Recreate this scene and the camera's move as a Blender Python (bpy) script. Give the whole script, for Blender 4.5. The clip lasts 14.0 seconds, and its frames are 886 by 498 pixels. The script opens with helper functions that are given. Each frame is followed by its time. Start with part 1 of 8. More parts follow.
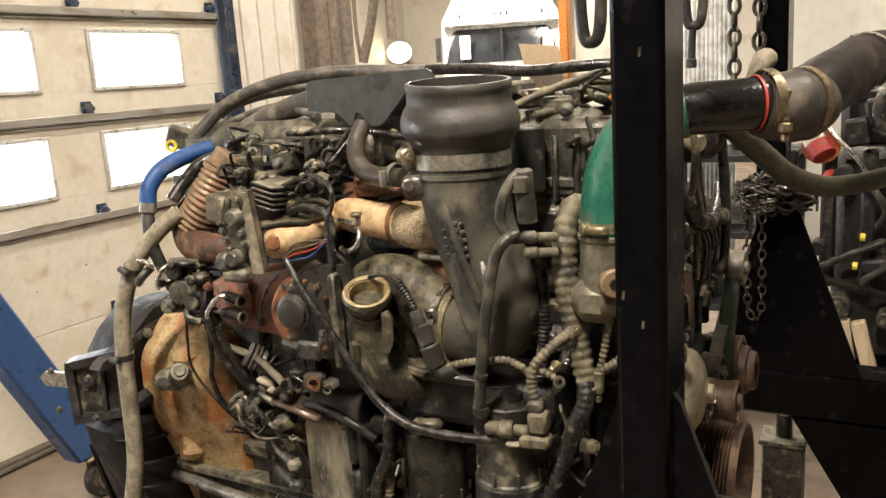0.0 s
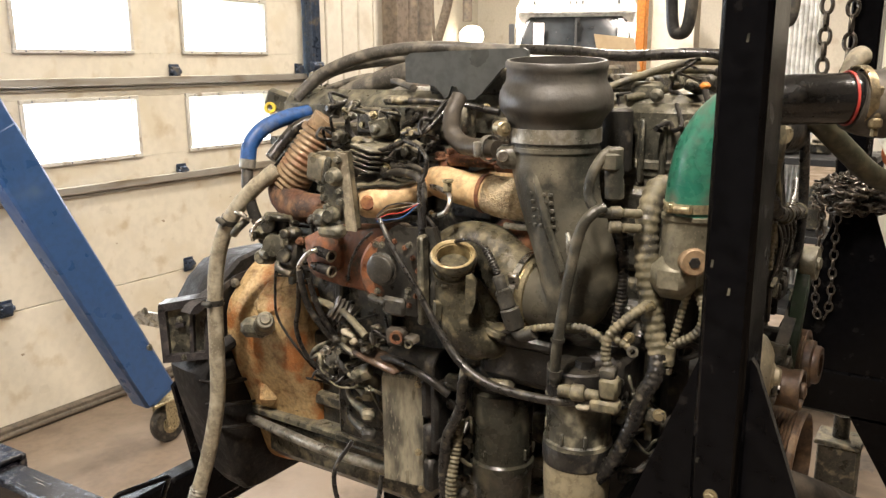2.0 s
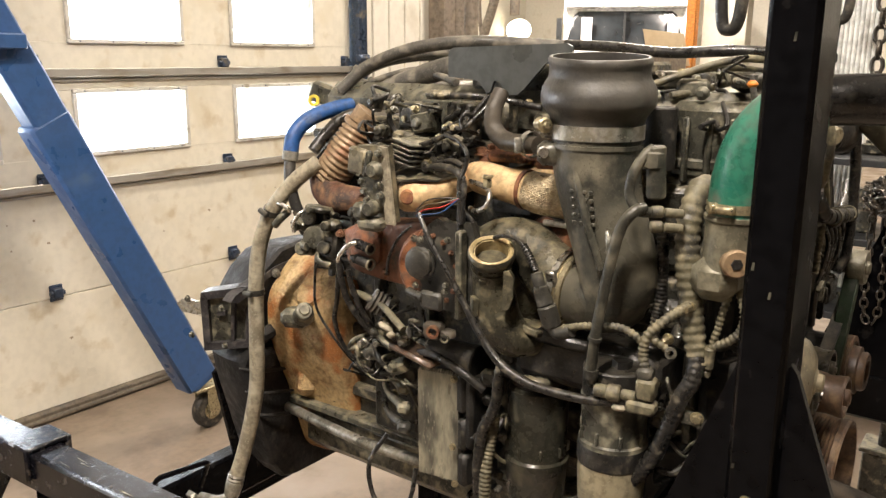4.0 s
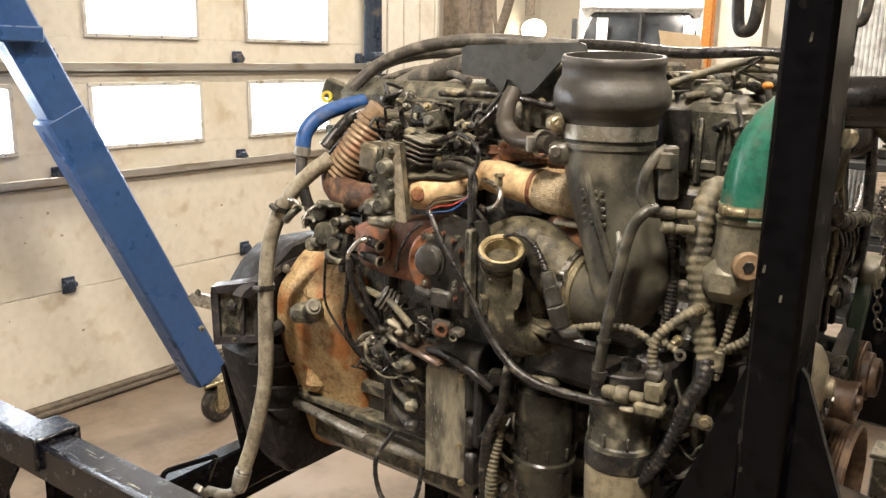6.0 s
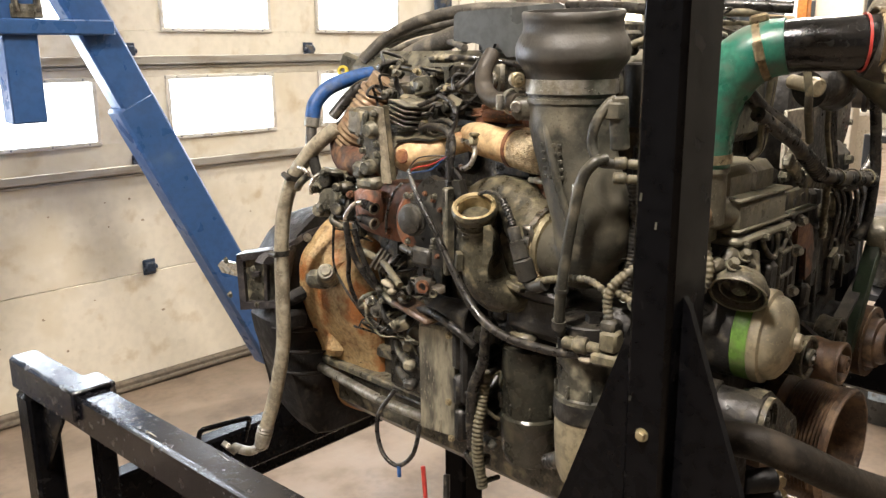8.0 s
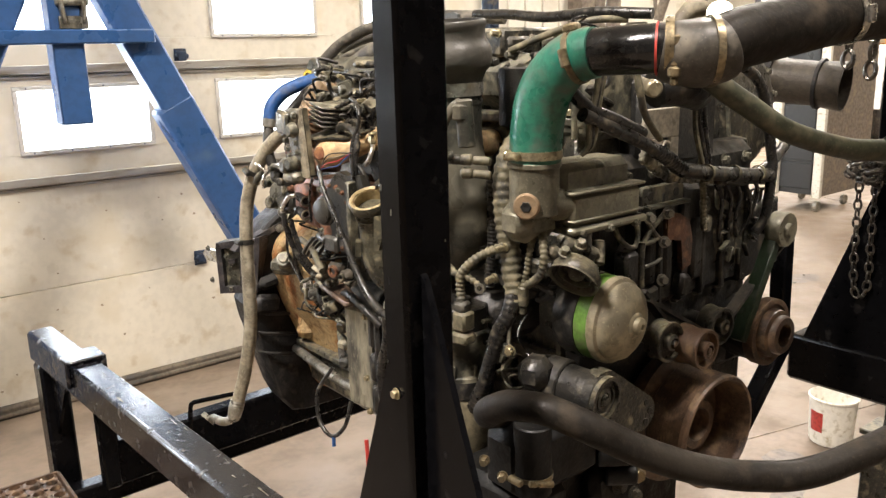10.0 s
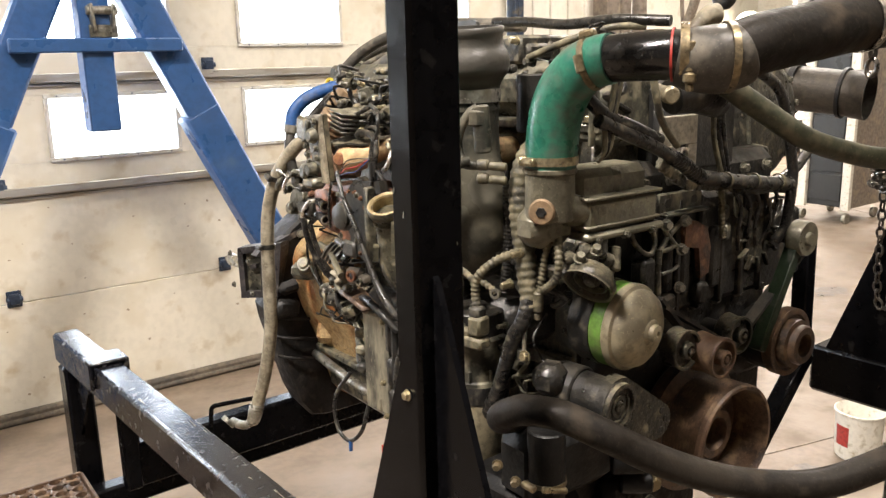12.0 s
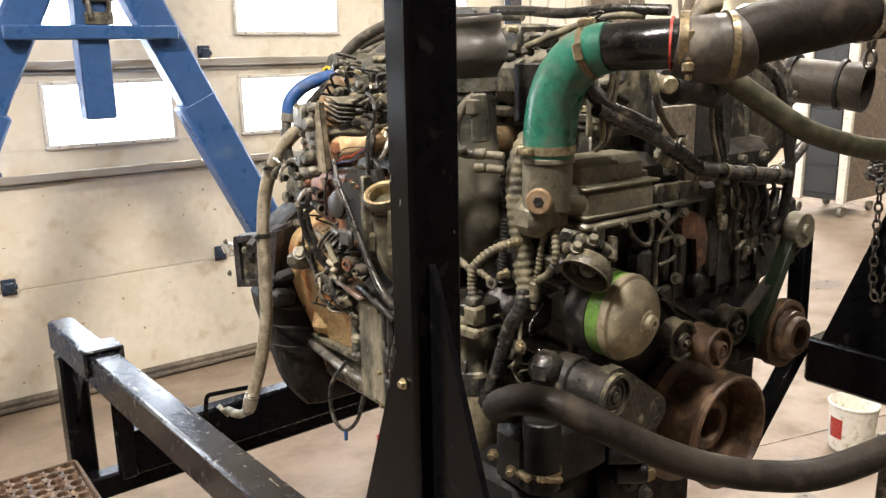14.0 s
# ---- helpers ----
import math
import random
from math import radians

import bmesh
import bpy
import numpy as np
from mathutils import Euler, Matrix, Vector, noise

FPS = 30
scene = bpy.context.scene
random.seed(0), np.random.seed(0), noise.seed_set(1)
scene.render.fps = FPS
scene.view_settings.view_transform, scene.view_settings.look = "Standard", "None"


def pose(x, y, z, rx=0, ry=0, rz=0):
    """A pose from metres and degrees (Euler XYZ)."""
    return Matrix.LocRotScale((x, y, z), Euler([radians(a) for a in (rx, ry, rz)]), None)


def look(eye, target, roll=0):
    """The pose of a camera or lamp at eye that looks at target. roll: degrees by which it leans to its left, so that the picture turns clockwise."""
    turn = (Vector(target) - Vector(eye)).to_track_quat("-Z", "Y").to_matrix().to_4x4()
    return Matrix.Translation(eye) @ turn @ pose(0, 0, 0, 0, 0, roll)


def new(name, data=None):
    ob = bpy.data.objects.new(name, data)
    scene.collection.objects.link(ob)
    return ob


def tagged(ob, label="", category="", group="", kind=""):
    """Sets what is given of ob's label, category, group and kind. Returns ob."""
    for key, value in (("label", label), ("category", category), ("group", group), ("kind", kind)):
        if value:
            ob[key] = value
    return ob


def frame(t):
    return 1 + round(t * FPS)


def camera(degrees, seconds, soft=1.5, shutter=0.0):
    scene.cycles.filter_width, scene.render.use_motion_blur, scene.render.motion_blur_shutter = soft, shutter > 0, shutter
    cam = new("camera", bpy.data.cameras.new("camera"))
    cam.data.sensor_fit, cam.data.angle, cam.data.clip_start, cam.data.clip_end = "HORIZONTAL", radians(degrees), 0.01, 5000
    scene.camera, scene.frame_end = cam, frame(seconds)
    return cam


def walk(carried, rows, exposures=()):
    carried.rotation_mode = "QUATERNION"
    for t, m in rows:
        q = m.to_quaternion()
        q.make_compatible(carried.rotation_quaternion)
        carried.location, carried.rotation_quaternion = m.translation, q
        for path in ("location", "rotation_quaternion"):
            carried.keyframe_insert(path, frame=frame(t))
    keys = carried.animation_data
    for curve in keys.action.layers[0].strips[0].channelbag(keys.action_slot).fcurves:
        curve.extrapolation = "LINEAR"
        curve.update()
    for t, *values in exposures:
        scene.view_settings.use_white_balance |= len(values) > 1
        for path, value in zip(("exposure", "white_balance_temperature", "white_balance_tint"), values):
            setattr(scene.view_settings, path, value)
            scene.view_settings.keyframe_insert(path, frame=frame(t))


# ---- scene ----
cam = camera(56.6, 14.0, soft=1.4)
PATH = [
    (0, (0.197, 0.319, 1.747), (1.888, 1.304, 1.335), -3.8),
    (0.5, (0.168, 0.301, 1.749), (1.845, 1.3, 1.313), -1.7),
    (1, (0.139, 0.304, 1.733), (1.79, 1.349, 1.304), -0.1),
    (1.5, (0.122, 0.309, 1.734), (1.755, 1.383, 1.306), -0.5),
    (2, (0.11, 0.321, 1.736), (1.724, 1.416, 1.294), -0.3),
    (2.5, (0.108, 0.325, 1.739), (1.697, 1.447, 1.274), -0.6),
    (3, (0.112, 0.315, 1.74), (1.686, 1.457, 1.271), -1.3),
    (3.5, (0.116, 0.313, 1.742), (1.679, 1.47, 1.278), -1.1),
    (4, (0.115, 0.317, 1.738), (1.667, 1.494, 1.281), 0.3),
    (6.5, (0.119, 0.316, 1.734), (1.641, 1.529, 1.273), 1.5),
    (7, (0.124, 0.287, 1.718), (1.558, 1.602, 1.257), 2.6),
    (7.5, (0.16, 0.231, 1.705), (1.539, 1.609, 1.256), 0.7),
    (8, (0.208, 0.136, 1.687), (1.579, 1.514, 1.216), -0.6),
    (8.5, (0.284, 0.024, 1.68), (1.637, 1.417, 1.201), -0.6),
    (8.7, (0.308, -0.024, 1.682), (1.633, 1.394, 1.2), -0.4),
    (10.8, (0.38, -0.199, 1.699), (1.544, 1.364, 1.247), -2.1),
    (11, (0.382, -0.197, 1.696), (1.541, 1.371, 1.253), -2.0),
    (11.5, (0.379, -0.201, 1.692), (1.531, 1.375, 1.254), -1.6),
    (12, (0.378, -0.2, 1.69), (1.529, 1.373, 1.243), -1.4),
    (12.5, (0.381, -0.197, 1.688), (1.536, 1.37, 1.23), -1.2),
    (13, (0.382, -0.198, 1.688), (1.538, 1.367, 1.225), -1.0),
    (13.5, (0.378, -0.197, 1.688), (1.531, 1.369, 1.221), -0.9),
    (14, (0.379, -0.197, 1.686), (1.535, 1.367, 1.218), -1.0),
]
walk(cam, [(t, look(eye, target, roll)) for t, eye, target, roll in PATH], ((0.0, -0.15, 6350, 10), (1.0, -0.05, 6350, 10), (2.5, 0.03, 6350, 10), (7.0, 0.03, 6250, 10), (8.5, 0.14, 6100, 10), (14.0, 0.18, 6050, 10)))

# ---- world and light ----
world = bpy.data.worlds.new("sky")
scene.world = world
world.use_nodes = True
wn = world.node_tree
sky = wn.nodes.new("ShaderNodeTexSky")
sky.sky_type, sky.sun_disc = "NISHITA", False
sky.sun_elevation, sky.sun_rotation = radians(32), radians(200)
wn.links.new(sky.outputs[0], wn.nodes["Background"].inputs[0])
wn.nodes["Background"].inputs[1].default_value = 0.12


def area_lamp(name, eye, target, sx, sy, watts, colour):
    data = bpy.data.lights.new(name, "AREA")
    data.shape, data.size, data.size_y, data.energy, data.color = "RECTANGLE", sx, sy, watts, colour
    ob = new(name, data)
    ob.matrix_world = look(eye, target)
    return ob


COOL, WARM = (0.86, 0.92, 1.0), (1.0, 0.875, 0.755)
WINDOW_ROWS = ((1.262, 1.572), (1.792, 2.10))
WINDOW_XS = (3.452, 2.51, 1.52, 0.56, -0.40, -1.36)
for wx in WINDOW_XS[:5]:
    for z0, z1 in WINDOW_ROWS:
        area_lamp("window_daylight", (wx, 4.10, (z0 + z1) / 2), (wx, 0, 0.9), 0.60, 0.30, 8.2, COOL)
CEILING_LAMPS = ((-1.0, 0.45, 430), (1.9, -0.95, 140), (4.6, 2.3, 205), (8.5, 3.4, 215), (12.0, 8.0, 900), (13.0, 4.6, 420))
for lx, ly, lw in CEILING_LAMPS:
    area_lamp("ceiling_lamp_light", (lx, ly, 4.74), (lx, ly, 0), 1.2, 0.3, lw, WARM)

# ---- materials ----


def material(name, base, rough=0.6, metal=0.0, dust=(0.16, 0.14, 0.105), amount=0.0, second=None, share=0.0, grain=70.0, patch=9.0, bump=0.15,
             stretch=(1, 1, 1), coat=0.0, dimple=0.0, vary=0.0, spec=0.5, speck=0.38, top_tone=0.0, even=1.0):
    """Two scales of mottling over a base: a second tone in patches, dust in finer speckle, relief and uneven gloss."""
    m = bpy.data.materials.new(name)
    m.use_nodes = True
    t = m.node_tree
    n, l = t.nodes, t.links
    bsdf = n["Principled BSDF"]
    co = n.new("ShaderNodeTexCoord")
    mp = n.new("ShaderNodeMapping")
    mp.inputs["Scale"].default_value = stretch
    l.new(co.outputs["Object"], mp.inputs[0])

    def noise_of(scale, detail, lo, hi):
        t1 = n.new("ShaderNodeTexNoise")
        t1.inputs["Scale"].default_value, t1.inputs["Detail"].default_value = scale, detail
        l.new(mp.outputs[0], t1.inputs["Vector"])
        r = n.new("ShaderNodeMapRange")
        r.inputs[1].default_value, r.inputs[2].default_value = lo, hi
        l.new(t1.outputs[0], r.inputs[0])
        return t1, r

    def mix(fac, a, b):
        x = n.new("ShaderNodeMix")
        x.data_type = "RGBA"
        for s, v in ((0, fac), (6, a), (7, b)):
            if isinstance(v, (float, int)):
                x.inputs[s].default_value = v
            elif isinstance(v, tuple):
                x.inputs[s].default_value = (*v, 1)
            else:
                l.new(v, x.inputs[s])
        return x.outputs[2]

    big, bigr = noise_of(patch, 5, 0.62 - 0.24 * share, 0.72 - 0.21 * share)
    fine, finer = noise_of(grain, 6, 0.42, 0.64)
    dusty, dustr = noise_of(patch * 2.3, 10, 0.66 - 0.34 * amount, 0.80 - 0.26 * amount)
    dark = tuple(c * (1 - speck) for c in base)
    col = mix(finer.outputs[0], base, dark)
    if second:
        col = mix(bigr.outputs[0], col, second)
    if amount:
        col = mix(dustr.outputs[0], col, dust)
        if grain >= 90:
            tiny, tinyr = noise_of(grain * 2.6, 3, 0.60, 0.68)
            pale = mix(0.30, base, tuple(c * 1.1 for c in dust))
            col = mix(tinyr.outputs[0], col, pale)
    # Faces turned upward mix further towards the dust colour, in patches.
    if top_tone:
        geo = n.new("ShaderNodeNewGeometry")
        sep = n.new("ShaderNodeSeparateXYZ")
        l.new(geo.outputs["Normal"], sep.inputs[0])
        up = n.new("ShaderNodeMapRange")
        up.inputs[1].default_value, up.inputs[2].default_value, up.inputs[4].default_value = 0.1, 0.95, top_tone
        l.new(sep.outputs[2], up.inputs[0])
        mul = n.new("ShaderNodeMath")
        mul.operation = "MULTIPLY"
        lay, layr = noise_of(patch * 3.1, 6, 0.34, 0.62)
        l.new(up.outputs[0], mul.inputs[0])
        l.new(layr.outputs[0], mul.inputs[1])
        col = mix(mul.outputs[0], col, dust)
    if vary:
        info = n.new("ShaderNodeObjectInfo")
        hsv = n.new("ShaderNodeHueSaturation")
        r = n.new("ShaderNodeMapRange")
        r.inputs[3].default_value, r.inputs[4].default_value = 1 - vary, 1 + vary
        l.new(info.outputs["Random"], r.inputs[0])
        l.new(r.outputs[0], hsv.inputs["Value"])
        l.new(col, hsv.inputs["Color"])
        col = hsv.outputs[0]
    l.new(col, bsdf.inputs["Base Color"])
    rr = n.new("ShaderNodeMapRange")
    rr.inputs[1].default_value, rr.inputs[2].default_value = 0.32, 0.68
    rr.inputs[3].default_value, rr.inputs[4].default_value = max(0.06, rough - 0.16 * even), min(1, rough + 0.24 * even)
    l.new(dusty.outputs[0], rr.inputs[0])
    l.new(rr.outputs[0], bsdf.inputs["Roughness"])
    bsdf.inputs["Metallic"].default_value = metal
    bsdf.inputs["Specular IOR Level"].default_value = spec
    if coat:
        bsdf.inputs["Coat Weight"].default_value = coat
    if dimple:
        cells = n.new("ShaderNodeTexVoronoi")
        cells.inputs["Scale"].default_value = dimple
        l.new(mp.outputs[0], cells.inputs["Vector"])
        b = n.new("ShaderNodeBump")
        b.inputs["Strength"].default_value, b.inputs["Distance"].default_value = 0.9, 0.003
        l.new(cells.outputs["Distance"], b.inputs["Height"])
        l.new(b.outputs[0], bsdf.inputs["Normal"])
    elif bump:
        b = n.new("ShaderNodeBump")
        b.inputs["Strength"].default_value, b.inputs["Distance"].default_value = bump, 0.004
        l.new(fine.outputs[0], b.inputs["Height"])
        l.new(b.outputs[0], bsdf.inputs["Normal"])
    return m


def glowing(name, colour, strength):
    m = bpy.data.materials.new(name)
    m.use_nodes = True
    b = m.node_tree.nodes["Principled BSDF"]
    b.inputs["Base Color"].default_value = (*colour, 1)
    b.inputs["Emission Color"].default_value = (*colour, 1)
    b.inputs["Emission Strength"].default_value = strength
    return m


def clear(name, rough=0.02, tint=(1, 1, 1)):
    m = bpy.data.materials.new(name)
    m.use_nodes = True
    b = m.node_tree.nodes["Principled BSDF"]
    b.inputs["Base Color"].default_value = (*tint, 1)
    b.inputs["Transmission Weight"].default_value = 1
    b.inputs["Roughness"].default_value = rough
    b.inputs["IOR"].default_value = 1.1
    return m


TAN = (0.30, 0.25, 0.17)
M_CAST = material("oily_dark_casting", (0.027, 0.026, 0.021), 0.36, 0.1, dust=(0.225, 0.195, 0.125), amount=0.30, second=(0.048, 0.044, 0.032), share=0.45, grain=120, patch=17, bump=0.6, vary=0.35, spec=0.5, top_tone=0.7)
M_CAST_G = material("dusty_grey_green_casting", (0.085, 0.082, 0.062), 0.38, 0.2, dust=(0.27, 0.243, 0.165), amount=0.42, second=(0.024, 0.024, 0.019), share=0.55, grain=90, patch=16, bump=0.5, vary=0.2, top_tone=0.6)
M_BLACKOIL = material("black_oily_iron", (0.010, 0.0097, 0.009), 0.42, 0.0, dust=(0.085, 0.072, 0.05), amount=0.26, second=(0.022, 0.020, 0.017), share=0.35, grain=100, patch=15, bump=0.5, vary=0.2, spec=0.45, top_tone=0.3)
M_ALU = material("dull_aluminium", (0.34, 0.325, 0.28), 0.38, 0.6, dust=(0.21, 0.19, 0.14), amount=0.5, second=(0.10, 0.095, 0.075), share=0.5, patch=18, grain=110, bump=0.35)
M_TURBO = material("dark_olive_casting", (0.062, 0.057, 0.038), 0.34, 0.15, dust=(0.20, 0.17, 0.10), amount=0.36, second=(0.022, 0.021, 0.016), share=0.55, grain=110, patch=20, bump=0.5, spec=0.5, top_tone=0.5)
M_BORE = material("ochre_dusty_bore", (0.42, 0.33, 0.165), 0.5, 0.2, dust=(0.26, 0.19, 0.09), amount=0.4, second=(0.50, 0.41, 0.24), share=0.4, grain=110, patch=30, bump=0.3)
M_BRASSY = material("oily_brassy_band", (0.27, 0.215, 0.125), 0.38, 0.75, dust=(0.12, 0.098, 0.062), amount=0.45, second=(0.12, 0.095, 0.06), share=0.4, grain=140, patch=30, bump=0.15)
M_RUSTDARK = material("dark_sooty_rust", (0.105, 0.048, 0.027), 0.7, 0.1, dust=(0.20, 0.115, 0.062), amount=0.45, second=(0.045, 0.028, 0.020), share=0.5, grain=100, patch=20, bump=0.45)
M_DUSTHOSE = material("dusty_grey_rubber", (0.060, 0.055, 0.046), 0.5, 0.0, dust=(0.20, 0.178, 0.138), amount=0.45, second=(0.035, 0.032, 0.027), share=0.4, grain=100, patch=11, bump=0.2, spec=0.4, top_tone=0.3)
M_SEAL = material("dirty_rubber_seal", (0.105, 0.085, 0.060), 0.7, 0.0, dust=(0.17, 0.14, 0.10), amount=0.45, second=(0.05, 0.042, 0.032), share=0.4, grain=60, patch=5, bump=0.3)
M_STEEL = material("bright_steel", (0.62, 0.60, 0.55), 0.28, 1.0, dust=(0.2, 0.17, 0.12), amount=0.3, grain=140, patch=30, bump=0.1)
M_ZINC = material("yellowed_zinc", (0.48, 0.42, 0.27), 0.36, 0.85, dust=(0.16, 0.13, 0.08), amount=0.4, grain=140, patch=30, bump=0.15)
M_RUST = material("rusted_iron", (0.17, 0.065, 0.03), 0.75, 0.1, dust=(0.26, 0.13, 0.055), amount=0.5, second=(0.05, 0.028, 0.02), share=0.5, grain=100, patch=22, bump=0.5, vary=0.2)
M_BELL = material("rust_stained_housing", (0.47, 0.335, 0.165), 0.46, 0.1, dust=(0.15, 0.085, 0.040), amount=0.32, second=(0.30, 0.115, 0.032), share=0.55, grain=120, patch=13, bump=0.9, spec=0.45)
M_HEAT = material("heat_tinted_manifold", (0.62, 0.45, 0.245), 0.5, 0.15, dust=(0.46, 0.31, 0.155), amount=0.45, second=(0.33, 0.14, 0.055), share=0.30, grain=90, patch=16, bump=0.4)
M_REDIRON = material("red_brown_casting", (0.17, 0.066, 0.032), 0.42, 0.1, dust=(0.055, 0.040, 0.028), amount=0.5, second=(0.25, 0.10, 0.04), share=0.45, grain=100, patch=19, bump=0.55, top_tone=0.3)
M_PLASTIC = material("black_plastic", (0.027, 0.026, 0.022), 0.36, 0.0, dust=(0.12, 0.108, 0.08), amount=0.2, grain=150, patch=14, bump=0.16, spec=0.5, top_tone=0.45)
M_DUCT = material("dusty_black_duct", (0.030, 0.030, 0.024), 0.36, 0.0, dust=(0.14, 0.126, 0.088), amount=0.40, second=(0.070, 0.065, 0.048), share=0.5, grain=130, patch=9, bump=0.25, spec=0.45, top_tone=0.4)
M_PLATE = material("satin_grey_plastic", (0.056, 0.060, 0.056), 0.36, 0.0, dust=(0.085, 0.085, 0.075), amount=0.25, grain=60, patch=4, bump=0.06)
M_RUBBER = material("black_rubber", (0.022, 0.021, 0.019), 0.44, 0.0, dust=(0.13, 0.112, 0.082), amount=0.40, second=(0.05, 0.044, 0.035), share=0.4, grain=100, patch=13, bump=0.22, spec=0.4, top_tone=0.4)
M_WIRE = material("black_cable", (0.012, 0.0115, 0.011), 0.3, 0.0, dust=(0.13, 0.112, 0.078), amount=0.25, grain=200, patch=25, bump=0.12, spec=0.5, top_tone=0.22)
M_LOOM = material("dusty_split_loom", (0.108, 0.096, 0.058), 0.55, 0.0, dust=(0.215, 0.185, 0.115), amount=0.42, second=(0.042, 0.039, 0.030), share=0.5, grain=100, patch=24, bump=0.3, top_tone=0.4)
M_HOSE_TAN = material("dusty_tan_hose", (0.27, 0.235, 0.165), 0.6, 0.0, dust=(0.36, 0.325, 0.24), amount=0.45, second=(0.15, 0.128, 0.09), share=0.5, grain=100, patch=18, bump=0.25)
M_HOSE_OLIVE = material("olive_hose", (0.040, 0.042, 0.022), 0.48, 0.0, dust=(0.125, 0.110, 0.066), amount=0.36, grain=90, patch=9, bump=0.12)
M_BLUE = material("blue_hose_jacket", (0.018, 0.072, 0.225), 0.45, 0.0, dust=(0.10, 0.13, 0.2), amount=0.2, grain=80, patch=16, bump=0.1)
M_GREEN = material("green_silicone", (0.028, 0.150, 0.098), 0.36, 0.0, dust=(0.075, 0.105, 0.076), amount=0.5, second=(0.012, 0.11, 0.075), share=0.4, grain=100, patch=14, bump=0.15)
M_LIME = material("lime_filter_shell", (0.11, 0.22, 0.035), 0.45, 0.0, dust=(0.12, 0.15, 0.055), amount=0.4, grain=90, patch=12, bump=0.12)
M_DOME = material("dusty_pale_housing", (0.30, 0.258, 0.165), 0.42, 0.3, dust=(0.35, 0.305, 0.205), amount=0.4, second=(0.19, 0.165, 0.115), share=0.45, grain=90, patch=10, bump=0.15)
M_PULLEY = material("rusty_brown_pulley", (0.086, 0.051, 0.030), 0.45, 0.1, dust=(0.20, 0.130, 0.072), amount=0.40, second=(0.034, 0.023, 0.016), share=0.4, grain=110, patch=16, bump=0.25)
M_COOLER = material("scraped_oily_aluminium", (0.30, 0.275, 0.20), 0.4, 0.3, dust=(0.05, 0.045, 0.035), amount=0.6, second=(0.09, 0.085, 0.065), share=0.6, grain=90, patch=11, bump=0.3, stretch=(1, 1, 0.35))
M_FILTER = material("oily_filter_shell", (0.040, 0.039, 0.029), 0.22, 0.1, dust=(0.13, 0.118, 0.08), amount=0.26, second=(0.024, 0.024, 0.019), share=0.5, grain=120, patch=9, bump=0.25, top_tone=0.5)
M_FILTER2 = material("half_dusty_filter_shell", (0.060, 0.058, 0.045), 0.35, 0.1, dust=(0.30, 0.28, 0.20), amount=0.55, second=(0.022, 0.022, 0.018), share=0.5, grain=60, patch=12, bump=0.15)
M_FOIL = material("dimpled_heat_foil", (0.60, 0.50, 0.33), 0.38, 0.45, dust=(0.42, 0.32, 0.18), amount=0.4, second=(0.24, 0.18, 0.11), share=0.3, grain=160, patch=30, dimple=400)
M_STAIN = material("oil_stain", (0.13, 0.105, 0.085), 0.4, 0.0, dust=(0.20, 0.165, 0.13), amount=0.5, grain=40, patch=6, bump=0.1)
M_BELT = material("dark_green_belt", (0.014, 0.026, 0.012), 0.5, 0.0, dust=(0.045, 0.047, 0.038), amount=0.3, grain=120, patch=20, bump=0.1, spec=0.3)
M_BACK = material("unseen_dark_wall", (0.16, 0.136, 0.112), 0.6, 0.0, dust=(0.14, 0.12, 0.10), amount=0.3, grain=20, patch=1.5, bump=0.05)
M_BOOT = material("dusty_rubber_boot", (0.036, 0.034, 0.030), 0.42, 0.0, dust=(0.075, 0.068, 0.054), amount=0.3, second=(0.052, 0.048, 0.040), share=0.5, grain=120, patch=7, bump=0.2, spec=0.45, top_tone=0.35)
M_BLACKMATTE = material("black_grimy_iron", (0.009, 0.0088, 0.009), 0.55, 0.0, dust=(0.06, 0.052, 0.042), amount=0.24, second=(0.020, 0.018, 0.017), share=0.4, grain=100, patch=14, bump=0.5, spec=0.3, top_tone=0.25)
M_CLUTCH = material("purple_grey_iron", (0.044, 0.041, 0.044), 0.42, 0.2, dust=(0.13, 0.115, 0.10), amount=0.3, second=(0.022, 0.021, 0.022), share=0.5, grain=100, patch=13, bump=0.5, spec=0.45, top_tone=0.3)
M_GREYCAST = material("pale_olive_casting", (0.155, 0.143, 0.100), 0.36, 0.25, dust=(0.22, 0.20, 0.14), amount=0.35, second=(0.085, 0.078, 0.055), share=0.35, grain=110, patch=12, bump=0.3, spec=0.5, top_tone=0.4)
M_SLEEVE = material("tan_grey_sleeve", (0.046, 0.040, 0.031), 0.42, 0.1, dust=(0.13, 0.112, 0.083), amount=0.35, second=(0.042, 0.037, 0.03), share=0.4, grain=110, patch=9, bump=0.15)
M_HOSE_DARK = material("dark_brown_hose", (0.012, 0.0098, 0.0075), 0.55, 0.0, dust=(0.042, 0.033, 0.023), amount=0.35, second=(0.02, 0.0165, 0.0125), share=0.4, grain=100, patch=9, bump=0.25, spec=0.16, top_tone=0.2)
M_RAIL = material("scuffed_black_rail", (0.0075, 0.0075, 0.010), 0.21, 0.0, dust=(0.09, 0.075, 0.06), amount=0.08, second=(0.016, 0.015, 0.016), share=0.2, grain=70, patch=22, bump=0.05, spec=0.45, even=0.35)
M_SHIELD = material("pale_metal_shield", (0.60, 0.555, 0.45), 0.4, 0.2, dust=(0.34, 0.30, 0.22), amount=0.25, grain=110, patch=20, bump=0.15)
